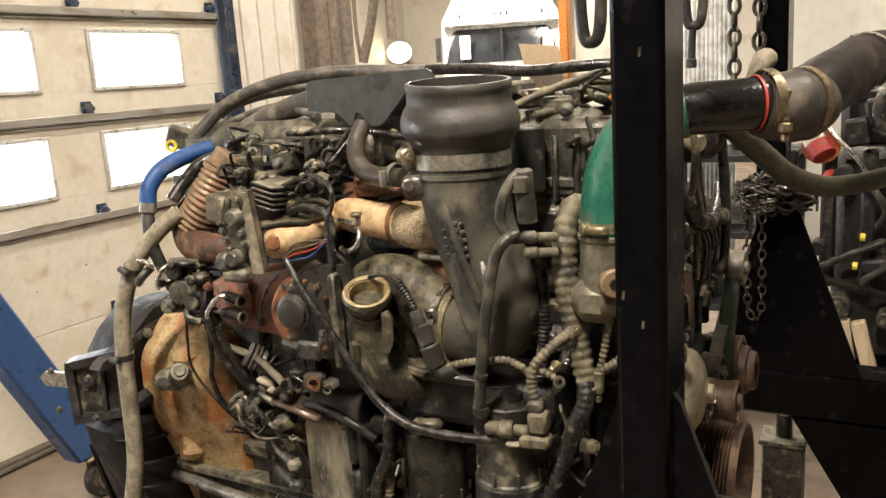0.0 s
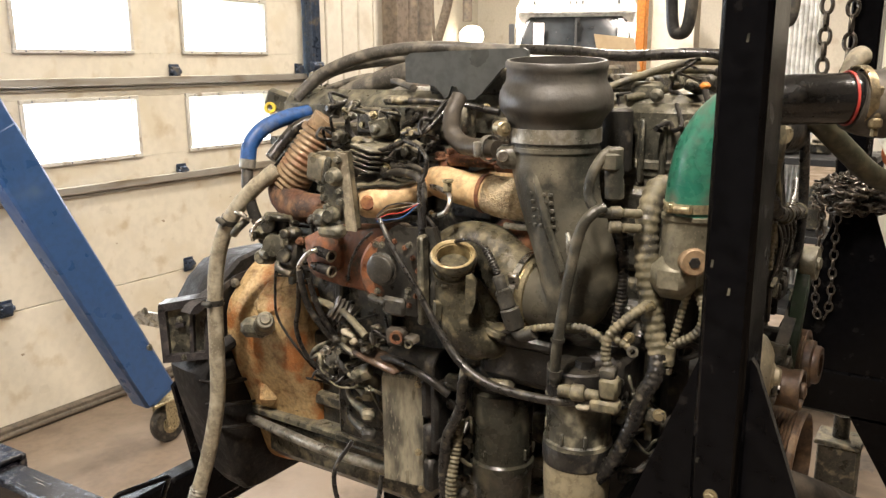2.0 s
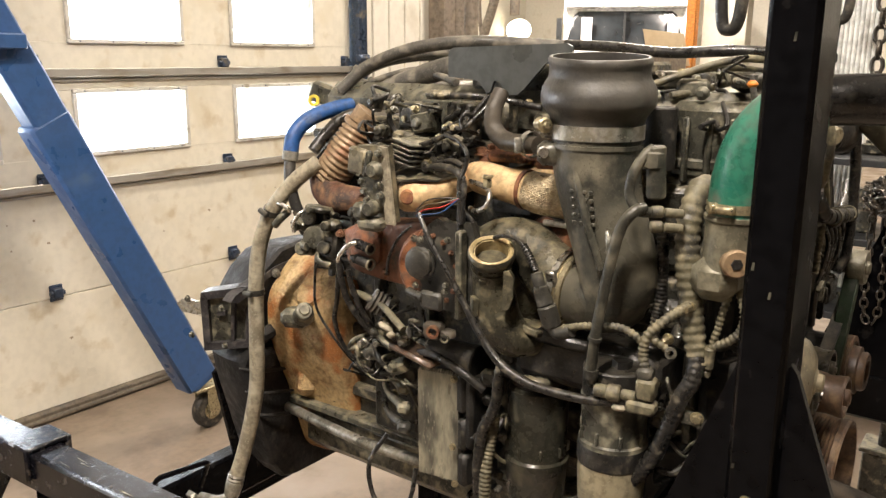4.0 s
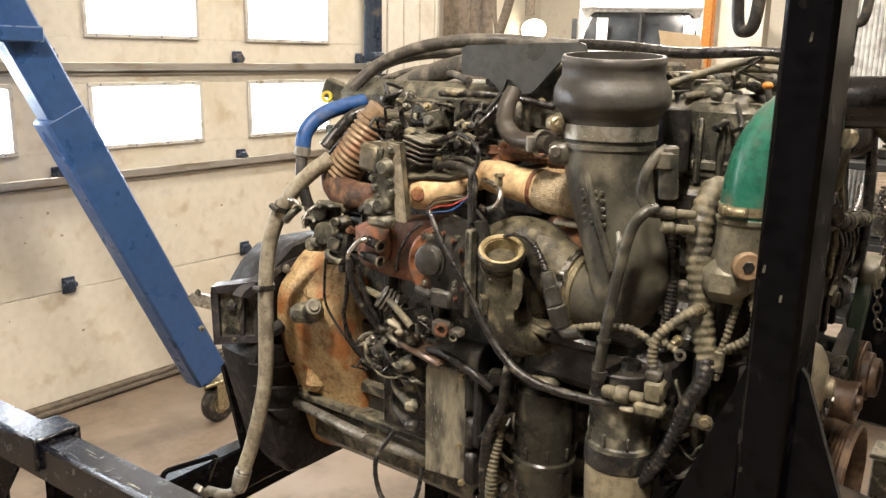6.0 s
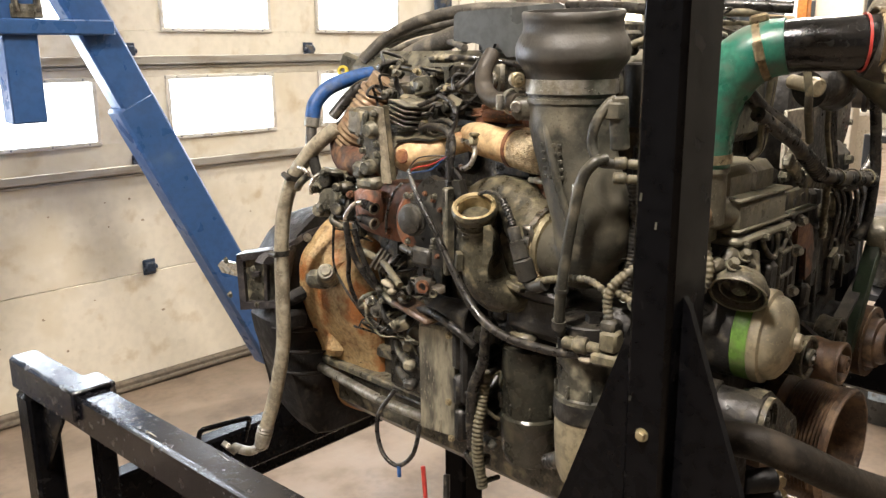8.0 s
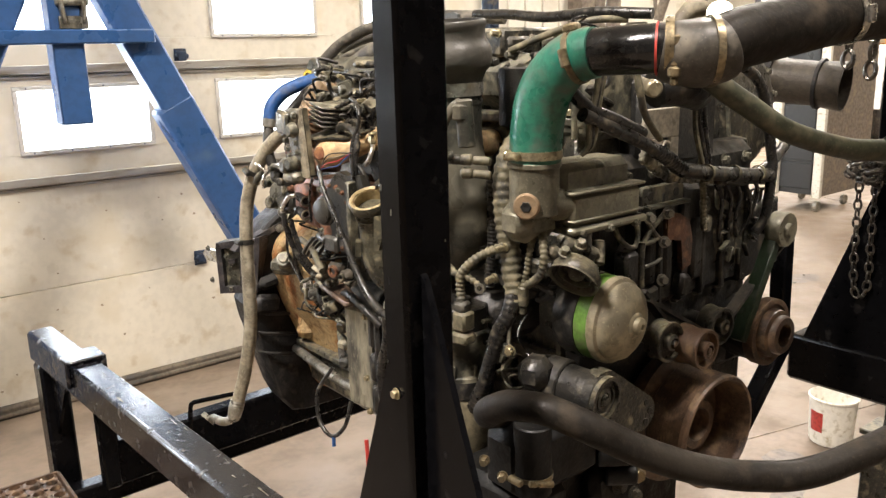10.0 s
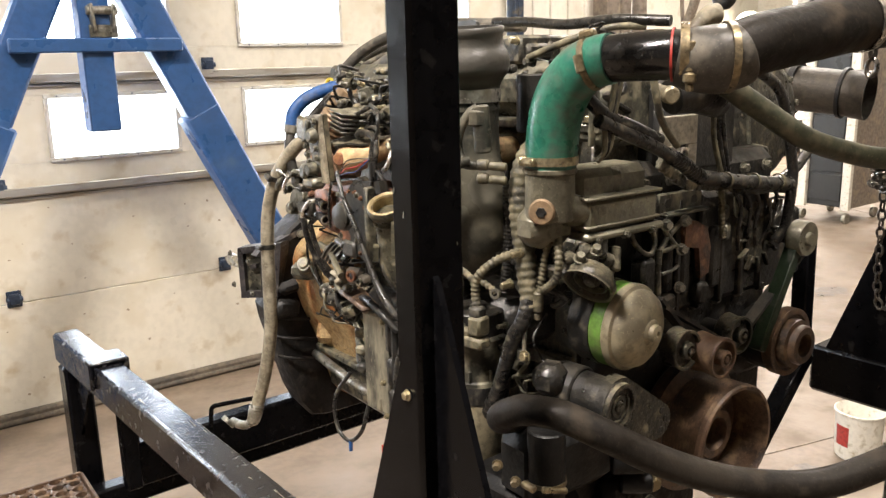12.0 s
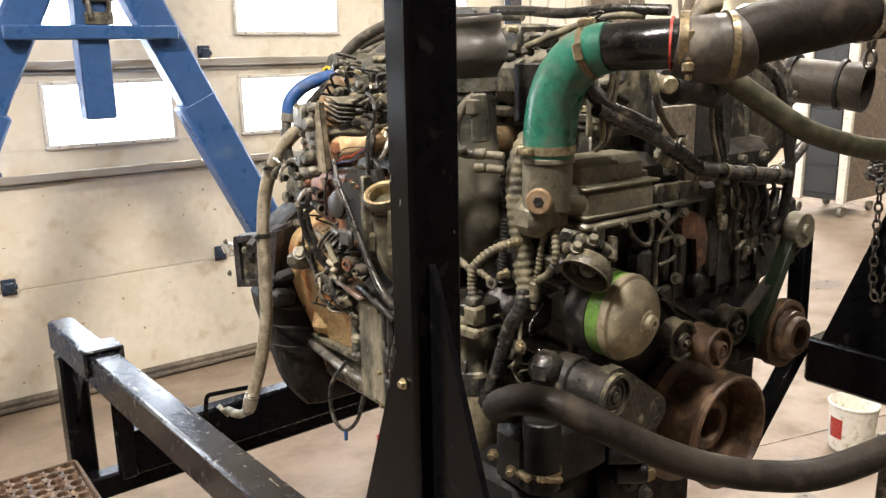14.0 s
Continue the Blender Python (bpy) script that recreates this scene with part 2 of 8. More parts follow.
M_STUB = material("sooty_brown_pipe", (0.052, 0.043, 0.031), 0.5, 0.2, dust=(0.10, 0.083, 0.058), amount=0.35, second=(0.045, 0.037, 0.028), share=0.4, grain=100, patch=8, bump=0.3)
# Near-black oily iron; the shade of the lower front is put into its colour.
M_SHADED_BLACK = material("shade_dark_oily_black", (0.005, 0.0048, 0.0045), 0.5, 0.0, dust=(0.025, 0.021, 0.016), amount=0.25, grain=90, patch=14, bump=0.5, spec=0.25)
M_DEEPGLOSS = material("wet_black_iron", (0.012, 0.0115, 0.012), 0.28, 0.0, dust=(0.05, 0.043, 0.036), amount=0.25, grain=90, patch=14, bump=0.4, spec=0.45)
M_WOOD = material("pale_wood", (0.52, 0.42, 0.27), 0.7, 0.0, dust=(0.40, 0.31, 0.19), amount=0.3, grain=50, patch=5, bump=0.15, stretch=(1, 1, 0.15))
M_GLOSS = material("glossy_black_pipe", (0.010, 0.010, 0.010), 0.2, 0.0, dust=(0.07, 0.062, 0.05), amount=0.2, grain=120, patch=12, bump=0.08, even=0.6)
M_BELLOWS = material("brown_steel_bellows", (0.27, 0.185, 0.105), 0.5, 0.25, dust=(0.20, 0.14, 0.08), amount=0.5, second=(0.20, 0.10, 0.05), share=0.4, grain=120, patch=22, bump=0.2)
M_SCUFF = material("old_dirt", (0.36, 0.29, 0.20), 0.7, 0.0, grain=90, bump=0.0)
M_RED = material("red_rubber", (0.40, 0.04, 0.03), 0.5, 0.0, amount=0.2, grain=80, bump=0.1)
M_ORANGE = material("orange_paint", (0.62, 0.22, 0.03), 0.5, 0.0, amount=0.2, grain=60, bump=0.1)
M_PALEBLUE = material("faded_blue_print", (0.34, 0.40, 0.45), 0.5, 0.0, amount=0.2, grain=60, bump=0.05)
M_RUSTOR = material("burnt_orange_paint", (0.42, 0.125, 0.035), 0.5, 0.0, amount=0.2, grain=60, bump=0.1)
M_OLIVE = material("olive_bronze_plate", (0.125, 0.108, 0.068), 0.40, 0.35, dust=(0.22, 0.185, 0.115), amount=0.4, second=(0.05, 0.045, 0.032), share=0.45, grain=110, patch=18, bump=0.35, top_tone=0.4)
M_YELLOW = material("yellow_plastic", (0.70, 0.55, 0.05), 0.45, 0.0, amount=0.15, grain=60, bump=0.05)
M_WHITEPL = material("off_white_plastic", (0.74, 0.71, 0.62), 0.45, 0.0, dust=(0.42, 0.37, 0.25), amount=0.30, grain=60, patch=14, bump=0.1, speck=0.1)
M_STAND = material("glossy_black_paint", (0.0034, 0.0034, 0.0040), 0.20, 0.0, dust=(0.02, 0.018, 0.017), amount=0.08, grain=60, patch=12, bump=0.07, spec=0.08, even=0.35)
M_CRANE = material("blue_crane_paint", (0.030, 0.082, 0.215), 0.36, 0.0, dust=(0.05, 0.10, 0.20), amount=0.12, grain=40, patch=4, bump=0.06, speck=0.15)
M_CHAIN = material("oiled_chain_steel", (0.11, 0.10, 0.085), 0.35, 0.85, dust=(0.07, 0.055, 0.04), amount=0.5, grain=120, patch=30, bump=0.1)
M_DOOR = material("cream_door_skin", (0.69, 0.645, 0.53), 0.42, 0.0, dust=(0.52, 0.44, 0.30), amount=0.27, second=(0.63, 0.575, 0.445), share=0.4, grain=26, patch=3.6, bump=0.1, speck=0.07)
M_TRIM = material("greyed_white_frame", (0.58, 0.56, 0.50), 0.5, 0.0, dust=(0.30, 0.26, 0.19), amount=0.3, grain=60, patch=6, bump=0.08, speck=0.07)
M_STRUT = material("galvanised_strut", (0.44, 0.42, 0.37), 0.42, 0.55, dust=(0.23, 0.19, 0.13), amount=0.5, grain=50, patch=6, bump=0.1, stretch=(0.2, 1, 1), speck=0.07)
M_WALL = material("cream_liner_panel", (0.72, 0.685, 0.59), 0.5, 0.0, dust=(0.54, 0.49, 0.38), amount=0.25, grain=20, patch=1.5, bump=0.06, speck=0.07)
M_CEIL = material("white_liner_ceiling", (0.72, 0.69, 0.60), 0.6, 0.0, amount=0.0, grain=10, patch=1.0, bump=0.05, speck=0.07)
M_FLOOR = material("worn_shop_concrete", (0.182, 0.138, 0.098), 0.48, 0.0, dust=(0.142, 0.106, 0.075), amount=0.32, second=(0.205, 0.160, 0.116), share=0.5, grain=30, patch=2.1, bump=0.2, speck=0.16)
M_JAMB = material("dark_steel_track", (0.05, 0.07, 0.11), 0.4, 0.5, amount=0.3, grain=50, patch=8, bump=0.1)
M_COLUMN = material("brown_grey_column", (0.22, 0.18, 0.14), 0.6, 0.1, dust=(0.3, 0.25, 0.18), amount=0.4, grain=30, patch=5, bump=0.1)
M_TRUCKW = material("white_cab_paint", (0.86, 0.86, 0.84), 0.25, 0.0, amount=0.0, grain=8, patch=1, bump=0.0, coat=0.5)
M_DARKGLASS = material("dark_windscreen", (0.018, 0.022, 0.026), 0.08, 0.0, grain=5, patch=1, bump=0.0)
M_CARD = material("brown_cardboard", (0.40, 0.30, 0.18), 0.85, 0.0, dust=(0.36, 0.265, 0.155), amount=0.2, grain=20, patch=3, bump=0.05, speck=0.08)
M_CABINET = material("dark_grey_cabinet", (0.022, 0.023, 0.024), 0.4, 0.1, dust=(0.05, 0.05, 0.05), amount=0.15, grain=30, patch=3, bump=0.03, speck=0.1)
M_CURTAIN = material("ribbed_white_panel", (0.78, 0.78, 0.74), 0.4, 0.0, amount=0.1, grain=20, patch=2, bump=0.05)
M_SKYGLOW = glowing("bright_overcast_backdrop", (0.93, 0.97, 1.0), 4.5)
M_LAMP = glowing("lit_lamp_tube", (1.0, 0.86, 0.62), 9.0)
M_PANE = clear("window_pane")

# ---- mesh helpers ----


def part(name, bm, mat, parent=None, label="", crease=38):
    me = bpy.data.meshes.new(name)
    bmesh.ops.recalc_face_normals(bm, faces=bm.faces)
    bm.to_mesh(me)
    bm.free()
    me.materials.append(mat)
    me.shade_smooth()
    me.set_sharp_from_angle(angle=radians(crease))
    ob = new(name, me)
    if parent:
        ob.parent = parent
        if parent.type == "EMPTY":
            ob.matrix_parent_inverse = Matrix.Translation(parent.location).inverted()
    if label:
        ob["label"] = label
    return ob


def thing(name, base, label, category, group="", kind=""):
    ob = new(name)
    ob.location = base
    ob.empty_display_size = 0.05
    return tagged(ob, label, category, group, kind)


def B():
    return bmesh.new()


def add(bm, verts, faces):
    vs = [bm.verts.new(v) for v in verts]
    for f in faces:
        try:
            bm.faces.new([vs[i] for i in f])
        except ValueError:
            pass


def box(bm, c, s, b=0.004, rot=(0, 0, 0), taper=1.0):
    """A box with chamfered edges; taper narrows its top."""
    hx, hy, hz = s[0] / 2, s[1] / 2, s[2] / 2
    b = min(b, hx * 0.8, hy * 0.8, hz * 0.8)
    e = Euler([radians(a) for a in rot]).to_matrix()
    idx, verts = {}, []
    for sx in (-1, 1):
        for sy in (-1, 1):
            for sz in (-1, 1):
                for k in range(3):
                    p = [sx * hx, sy * hy, sz * hz]
                    for j in range(3):
                        if j != k:
                            p[j] -= b * (sx, sy, sz)[j]
                    if sz > 0:
                        p[0] *= taper
                        p[1] *= taper
                    idx[sx, sy, sz, k] = len(verts)
                    verts.append(Vector(c) + e @ Vector(p))
    faces = []
    for k in range(3):
        o = [j for j in range(3) if j != k]
        for s1 in (-1, 1):
            q = []
            for a, d in ((-1, -1), (1, -1), (1, 1), (-1, 1)):
                key = [0, 0, 0]
                key[k], key[o[0]], key[o[1]] = s1, a, d
                q.append(idx[(*key, k)])
            faces.append(q)
        for a in (-1, 1):
            for d in (-1, 1):
                k0, k1 = [0, 0, 0], [0, 0, 0]
                k0[k], k1[k] = -1, 1
                k0[o[0]] = k1[o[0]] = a
                k0[o[1]] = k1[o[1]] = d
                faces.append([idx[(*k0, o[0])], idx[(*k1, o[0])], idx[(*k1, o[1])], idx[(*k0, o[1])]])
    for sx in (-1, 1):
        for sy in (-1, 1):
            for sz in (-1, 1):
                faces.append([idx[sx, sy, sz, k] for k in range(3)])
    add(bm, verts, faces)


def frame_of(axis):
    a = Vector(axis).normalized()
    u = a.cross(Vector((0, 0, 1)))
    if u.length < 0.05:
        u = a.cross(Vector((0, 1, 0)))
    u.normalize()
    return a, u, a.cross(u)


def lathe(bm, prof, o, axis, seg=28, squash=1.0):
    """Revolve (radius, height) pairs about an axis through o."""
    a, u, v = frame_of(axis)
    o = Vector(o)
    verts, faces = [], []
    for r, h in prof:
        for i in range(seg):
            w = 2 * math.pi * i / seg
            verts.append(o + a * h + (u * math.cos(w) + v * (math.sin(w) * squash)) * max(r, 0.0002))
    for j in range(len(prof) - 1):
        for i in range(seg):
            k = (i + 1) % seg
            faces.append([j * seg + i, j * seg + k, (j + 1) * seg + k, (j + 1) * seg + i])
    last = (len(prof) - 1) * seg
    if prof[0][0] > 0.004 and prof[-1][0] > 0.004:
        faces += [[last + i, last + (i + 1) % seg, (i + 1) % seg, i] for i in range(seg)]
    else:
        faces.append(list(range(seg)))
        faces.append([last + i for i in range(seg)])
    add(bm, verts, faces)


def cyl(bm, p0, p1, r, r1=None, seg=20, b=0.0025):
    p0, p1 = Vector(p0), Vector(p1)
    h = (p1 - p0).length
    r1 = r if r1 is None else r1
    b = min(b, h * 0.3, r * 0.3, r1 * 0.3 + 0.0002)
    lathe(bm, [(0, 0), (r - b, 0), (r, b), (r1, h - b), (r1 - b, h), (0, h)], p0, p1 - p0, seg)


def ring(bm, o, axis, r, wall, h, seg=32):
    """A short open sleeve."""
    a, u, v = frame_of(axis)
    o = Vector(o)
    prof = [(r, 0), (r + wall, 0), (r + wall, h), (r, h)]
    verts, faces = [], []
    for rr, hh in prof:
        for i in range(seg):
            w = 2 * math.pi * i / seg
            verts.append(o + a * hh + (u * math.cos(w) + v * math.sin(w)) * rr)
    for j in range(4):
        for i in range(seg):
            k, jj = (i + 1) % seg, (j + 1) % 4
            faces.append([j * seg + i, j * seg + k, jj * seg + k, jj * seg + i])
    add(bm, verts, faces)


def spline(pts, res=8):
    pts = [Vector(p) for p in pts]
    if len(pts) == 2:
        return [(pts[0].lerp(pts[1], i / res), i / res) for i in range(res + 1)]
    ext = [pts[0] * 2 - pts[1]] + pts + [pts[-1] * 2 - pts[-2]]
    out = []
    for i in range(len(pts) - 1):
        p0, p1, p2, p3 = ext[i:i + 4]
        for k in range(res):
            s = k / res
            out.append((0.5 * (2 * p1 + (p2 - p0) * s + (2 * p0 - 5 * p1 + 4 * p2 - p3) * s * s + (3 * p1 - p0 - 3 * p2 + p3) * s ** 3), i + s))
    out.append((pts[-1], len(pts) - 1.0))
    return out


def tube(bm, pts, r, seg=12, res=8, pitch=0.0, depth=0.0, open_end=0.0, squash=None):
    """A round hose or pipe swept along a smooth line. r: one radius, or one for each point. pitch, depth: corrugation."""
    line = spline(pts, res)
    if pitch:
        dense, acc = [], 0.0
        total = sum((line[i + 1][0] - line[i][0]).length for i in range(len(line) - 1))
        n = max(4, int(total / pitch * 4))
        seglen = [0.0]
        for i in range(len(line) - 1):
            seglen.append(seglen[-1] + (line[i + 1][0] - line[i][0]).length)
        j = 0
        for k in range(n + 1):
            d = total * k / n
            while j < len(line) - 2 and seglen[j + 1] < d:
                j += 1
            f = (d - seglen[j]) / max(1e-6, seglen[j + 1] - seglen[j])
            dense.append((line[j][0].lerp(line[j + 1][0], f), line[j][1] + (line[j + 1][1] - line[j][1]) * f))
        line = dense
    rad = lambda u: r if not isinstance(r, (list, tuple)) else r[min(int(u), len(r) - 2)] * (1 - (u - min(int(u), len(r) - 2))) + r[min(int(u), len(r) - 2) + 1] * (u - min(int(u), len(r) - 2))
    verts, faces = [], []
    nrm = None
    count = len(line)
    for i, (p, u) in enumerate(line):
        d = (line[min(i + 1, count - 1)][0] - line[max(i - 1, 0)][0]).normalized()
        if nrm is None:
            nrm = frame_of(d)[1]
        nrm = (nrm - d * nrm.dot(d)).normalized()
        bi = d.cross(nrm)
        rr = rad(u)
        if pitch and i % 4 in (0, 1):
            rr -= depth
        for k in range(seg):
            w = 2 * math.pi * k / seg
            verts.append(p + (nrm * math.cos(w) + bi * math.sin(w)) * rr)
    for i in range(count - 1):
        for k in range(seg):
            k2 = (k + 1) % seg
            faces.append([i * seg + k, i * seg + k2, (i + 1) * seg + k2, (i + 1) * seg + k])
    if not open_end:
        faces.append(list(range(seg)))
        faces.append([(count - 1) * seg + k for k in range(seg)])
        add(bm, verts, faces)
    else:
        base = len(verts)
        for e, (i, s) in enumerate(((0, 1), (count - 1, -1))):
            p = line[i][0]
            for ring_no in range(2):
                q = p + ((line[i + s][0] - p).normalized() * open_end * ring_no)
                for k in range(seg):
                    verts.append(q + (verts[i * seg + k] - p) * 0.86)
            for k in range(seg):
                k2 = (k + 1) % seg
                b0 = base + e * 2 * seg
                faces.append([i * seg + k, i * seg + k2, b0 + k2, b0 + k])
                faces.append([b0 + k, b0 + k2, b0 + seg + k2, b0 + seg + k])
            faces.append([base + e * 2 * seg + seg + k for k in range(seg)])
        add(bm, verts, faces)


def plate(bm, outline, o, u, v, thick):
    """An outline in (u, v) metres at o, made thick along u x v."""
    o, u, v = Vector(o), Vector(u).normalized(), Vector(v).normalized()
    n = u.cross(v).normalized() * thick
    k = len(outline)
    verts = [o + u * a + v * b for a, b in outline] + [o + u * a + v * b + n for a, b in outline]
    add(bm, verts, [list(range(k)), list(range(k, 2 * k))] + [[i, (i + 1) % k, k + (i + 1) % k, k + i] for i in range(k)])


def pad(bm, outline, o, u, v, thick, rim=0.006, res=3):
    """A casting pad: a smooth closed outline in (u, v) metres at o, raised along u x v, with a rounded rim."""
    o, u, v = Vector(o), Vector(u).normalized(), Vector(v).normalized()
    n = u.cross(v).normalized()
    fine = [p for p, _ in spline([(a, b, 0) for a, b in outline + outline[:1]], res)][:-1]
    mid = sum(fine, Vector()) / len(fine)
    k = len(fine)
    rings = ((0.0, 0.0), (thick - rim, 0.0), (thick - rim * 0.3, rim * 0.3), (thick, rim))
    verts = []
    for h, inset in rings:
        for p in fine:
            q = p + (mid - p).normalized() * inset
            verts.append(o + u * q.x + v * q.y + n * h)
    faces = [list(range(k)), [3 * k + i for i in range(k)]]
    for j in range(3):
        faces += [[j * k + i, j * k + (i + 1) % k, (j + 1) * k + (i + 1) % k, (j + 1) * k + i] for i in range(k)]
    add(bm, verts, faces)


def bolt(bm, p, axis, r=0.008, h=0.008):
    a = Vector(axis).normalized()
    p = Vector(p)
    lathe(bm, [(0, 0), (r * 1.35, 0), (r * 1.35, h * 0.22), (0, h * 0.22)], p, a, 14)
    lathe(bm, [(0, 0), (r, 0), (r, h * 0.85), (r * 0.85, h), (0, h)], p, a, 6)


def clamp(bm, o, axis, r, w=0.012):
    """A worm-drive band with its screw housing."""
    a, u, v = frame_of(axis)
    o = Vector(o)
    ring(bm, o - a * w / 2, a, r, 0.0015, w)
    c = o + u * (r + 0.006)
    cyl(bm, c - v * 0.012, c + v * 0.012, 0.006, seg=10)


def rough_up(bm, size, scale=14.0):
    for vtx in bm.verts:
        vtx.co += noise.noise_vector(vtx.co * scale) * size


BOLT_MESHES = {}


def bolts(parent, mat, spots, axis, r=0.008, h=0.009, name="bolt"):
    """Hex bolts with washers, each an object of its own on one shared mesh."""
    key = (mat.name, name)
    if key not in BOLT_MESHES:
        bm = B()
        bolt(bm, (0, 0, 0), (0, 0, 1), 1.0, 1.0)
        bmesh.ops.recalc_face_normals(bm, faces=bm.faces)
        me = bpy.data.meshes.new(name)
        bm.to_mesh(me)
        bm.free()
        me.materials.append(mat)
        BOLT_MESHES[key] = me
    q = Vector((0, 0, 1)).rotation_difference(Vector(axis).normalized())
    for p in spots:
        ob = new(name, BOLT_MESHES[key])
        ob.matrix_basis = Matrix.LocRotScale(Vector(p), q, Vector((r, r, h)))
        ob.parent = parent
        if parent.type == "EMPTY":
            ob.matrix_parent_inverse = Matrix.Translation(parent.location).inverted()


def prism(bm, outline, y0, y1, shrink=1.0, centre=(0, 0), bev=0.0):
    """An (x, z) outline carried from y0 to y1; the far end may shrink towards a centre."""
    k = len(outline)
    rings = [(y0, 1.0 - bev), (y0 + (y1 - y0) * 0.06, 1.0), (y0 + (y1 - y0) * 0.55, (1.0 + shrink) / 2 + 0.02), (y1, shrink)]
    verts = [(centre[0] + (x - centre[0]) * s, y, centre[1] + (z - centre[1]) * s) for y, s in rings for x, z in outline]
    faces = [list(range(k)), [3 * k + i for i in range(k)]]
    for j in range(3):
        faces += [[j * k + i, j * k + (i + 1) % k, (j + 1) * k + (i + 1) % k, (j + 1) * k + i] for i in range(k)]
    add(bm, verts, faces)

# ---- the shop: floor, walls, ceiling ----


def slab(name, c, s, mat, label, kind="structure", b=0.004):
    bm = B()
    box(bm, c, s, b)
    return tagged(part(name, bm, mat), label, name.split("_")[0], kind=kind)


slab("floor", (6, 3, -0.1), (34, 30, 0.2), M_FLOOR, "worn and stained beige concrete shop floor", b=0.001)
slab("ceiling", (6, 3, 4.95), (34, 30, 0.2), M_CEIL, "plain pale shop ceiling")
# Unseen west and south walls; dark brown stands in for the unlit room's reflections.
slab("wall_west", (-6.1, -1, 2.43), (0.2, 10.6, 4.86), M_BACK, "unseen closing wall, dark brown in place of a dim room")
slab("wall_south", (6, -6.1, 2.43), (24, 0.2, 4.86), M_BACK, "unseen closing wall, dark brown in place of a dim room")
slab("wall_east", (19.1, 4, 2.43), (0.2, 20, 4.86), M_WALL, "pale cream far shop wall")
slab("wall_north", (12, 12.1, 2.43), (14, 0.2, 4.86), M_WALL, "pale cream far shop wall")
slab("wall_side", (4.98, 8.2, 2.43), (0.16, 7.6, 4.86), M_WALL, "cream wall of the further bay")
slab("wall_door_left", (-4.2, 4.2, 2.43), (3.7, 0.2, 4.86), M_WALL, "cream wall beside the overhead door")
slab("wall_door_head", (1.0, 4.2, 4.25), (6.6, 0.2, 1.2), M_WALL, "cream wall over the overhead door")

# ribbed liner wall between the door and the corner
liner = tagged(new("wall_liner"), "cream ribbed metal liner wall beside the door", "wall", kind="structure")
for i in range(5):
    bm = B()
    box(bm, (4.283 + i * 0.168, 4.17, 2.40), (0.164, 0.05, 4.80), 0.006)
    box(bm, (4.205 + i * 0.168, 4.155, 2.40), (0.022, 0.05, 4.80), 0.006)
    part("panel", bm, M_WALL, liner)

# sectional overhead door
door = tagged(new("door_1"), "cream sectional overhead door with two rows of windows", "garage door", kind="structure")
LEVELS = (0.02, 0.598, 1.132, 1.667, 2.20, 2.735, 3.27, 3.65)
X0, X1, YD = -2.3, 4.085, 4.09
for k in range(7):
    z0, z1 = LEVELS[k] + 0.0015, LEVELS[k + 1] - 0.0015
    bm = B()
    if k in (2, 3):
        wz0, wz1 = WINDOW_ROWS[k - 2]
        box(bm, ((X0 + X1) / 2, YD + 0.025, (z0 + wz0) / 2), (X1 - X0, 0.05, wz0 - z0), 0.002)
        box(bm, ((X0 + X1) / 2, YD + 0.025, (z1 + wz1) / 2), (X1 - X0, 0.05, z1 - wz1), 0.002)
        edges = sorted([X0, X1] + [x - 0.31 for x in WINDOW_XS] + [x + 0.31 for x in WINDOW_XS])
        for a in range(0, len(edges), 2):
            if edges[a + 1] > edges[a]:
                box(bm, ((edges[a] + edges[a + 1]) / 2, YD + 0.025, (wz0 + wz1) / 2), (edges[a + 1] - edges[a], 0.05, wz1 - wz0), 0.0)
    else:
        box(bm, ((X0 + X1) / 2, YD + 0.025, (z0 + z1) / 2), (X1 - X0, 0.05, z1 - z0), 0.003)
    part("panel", bm, M_DOOR, door)
for z0, z1 in WINDOW_ROWS:
    for wx in WINDOW_XS:
        bm = B()
        fw = 0.022
        for c, s in (((wx, YD - 0.004, z0 + fw / 2 - 0.006), (0.64, 0.02, fw)), ((wx, YD - 0.004, z1 - fw / 2 + 0.006), (0.64, 0.02, fw)),
                     ((wx - 0.309, YD - 0.004, (z0 + z1) / 2), (fw, 0.0195, z1 - z0 - 0.03)), ((wx + 0.309, YD - 0.004, (z0 + z1) / 2), (fw, 0.0195, z1 - z0 - 0.03))):
            box(bm, c, s, 0.004)
        fr = part("window_frame", bm, M_TRIM, door)
        bm = B()
        for sx in (-0.26, -0.09, 0.09, 0.26):
            for zz in (z0 + 0.005, z1 - 0.005):
                cyl(bm, (wx + sx, YD - 0.017, zz), (wx + sx, YD - 0.013, zz), 0.004, seg=8)
        part("screw", bm, M_JAMB, fr)
        bm = B()
        box(bm, (wx, YD + 0.03, (z0 + z1) / 2), (0.618, 0.006, z1 - z0), 0.001)
        pane = part("pane", bm, M_PANE, door)
        pane.visible_shadow = False
for zj in (1.115, 1.635, 2.17, 2.70):
    bm = B()
    xc, w = (X0 + X1) / 2, X1 - X0 - 0.01
    box(bm, (xc, YD - 0.012, zj), (w, 0.022, 0.012), 0.002)
    box(bm, (xc, YD - 0.030, zj + 0.018), (w, 0.012, 0.040), 0.004)
    box(bm, (xc, YD - 0.008, zj - 0.016), (w, 0.014, 0.014), 0.003)
    part("strut", bm, M_STRUT, door)
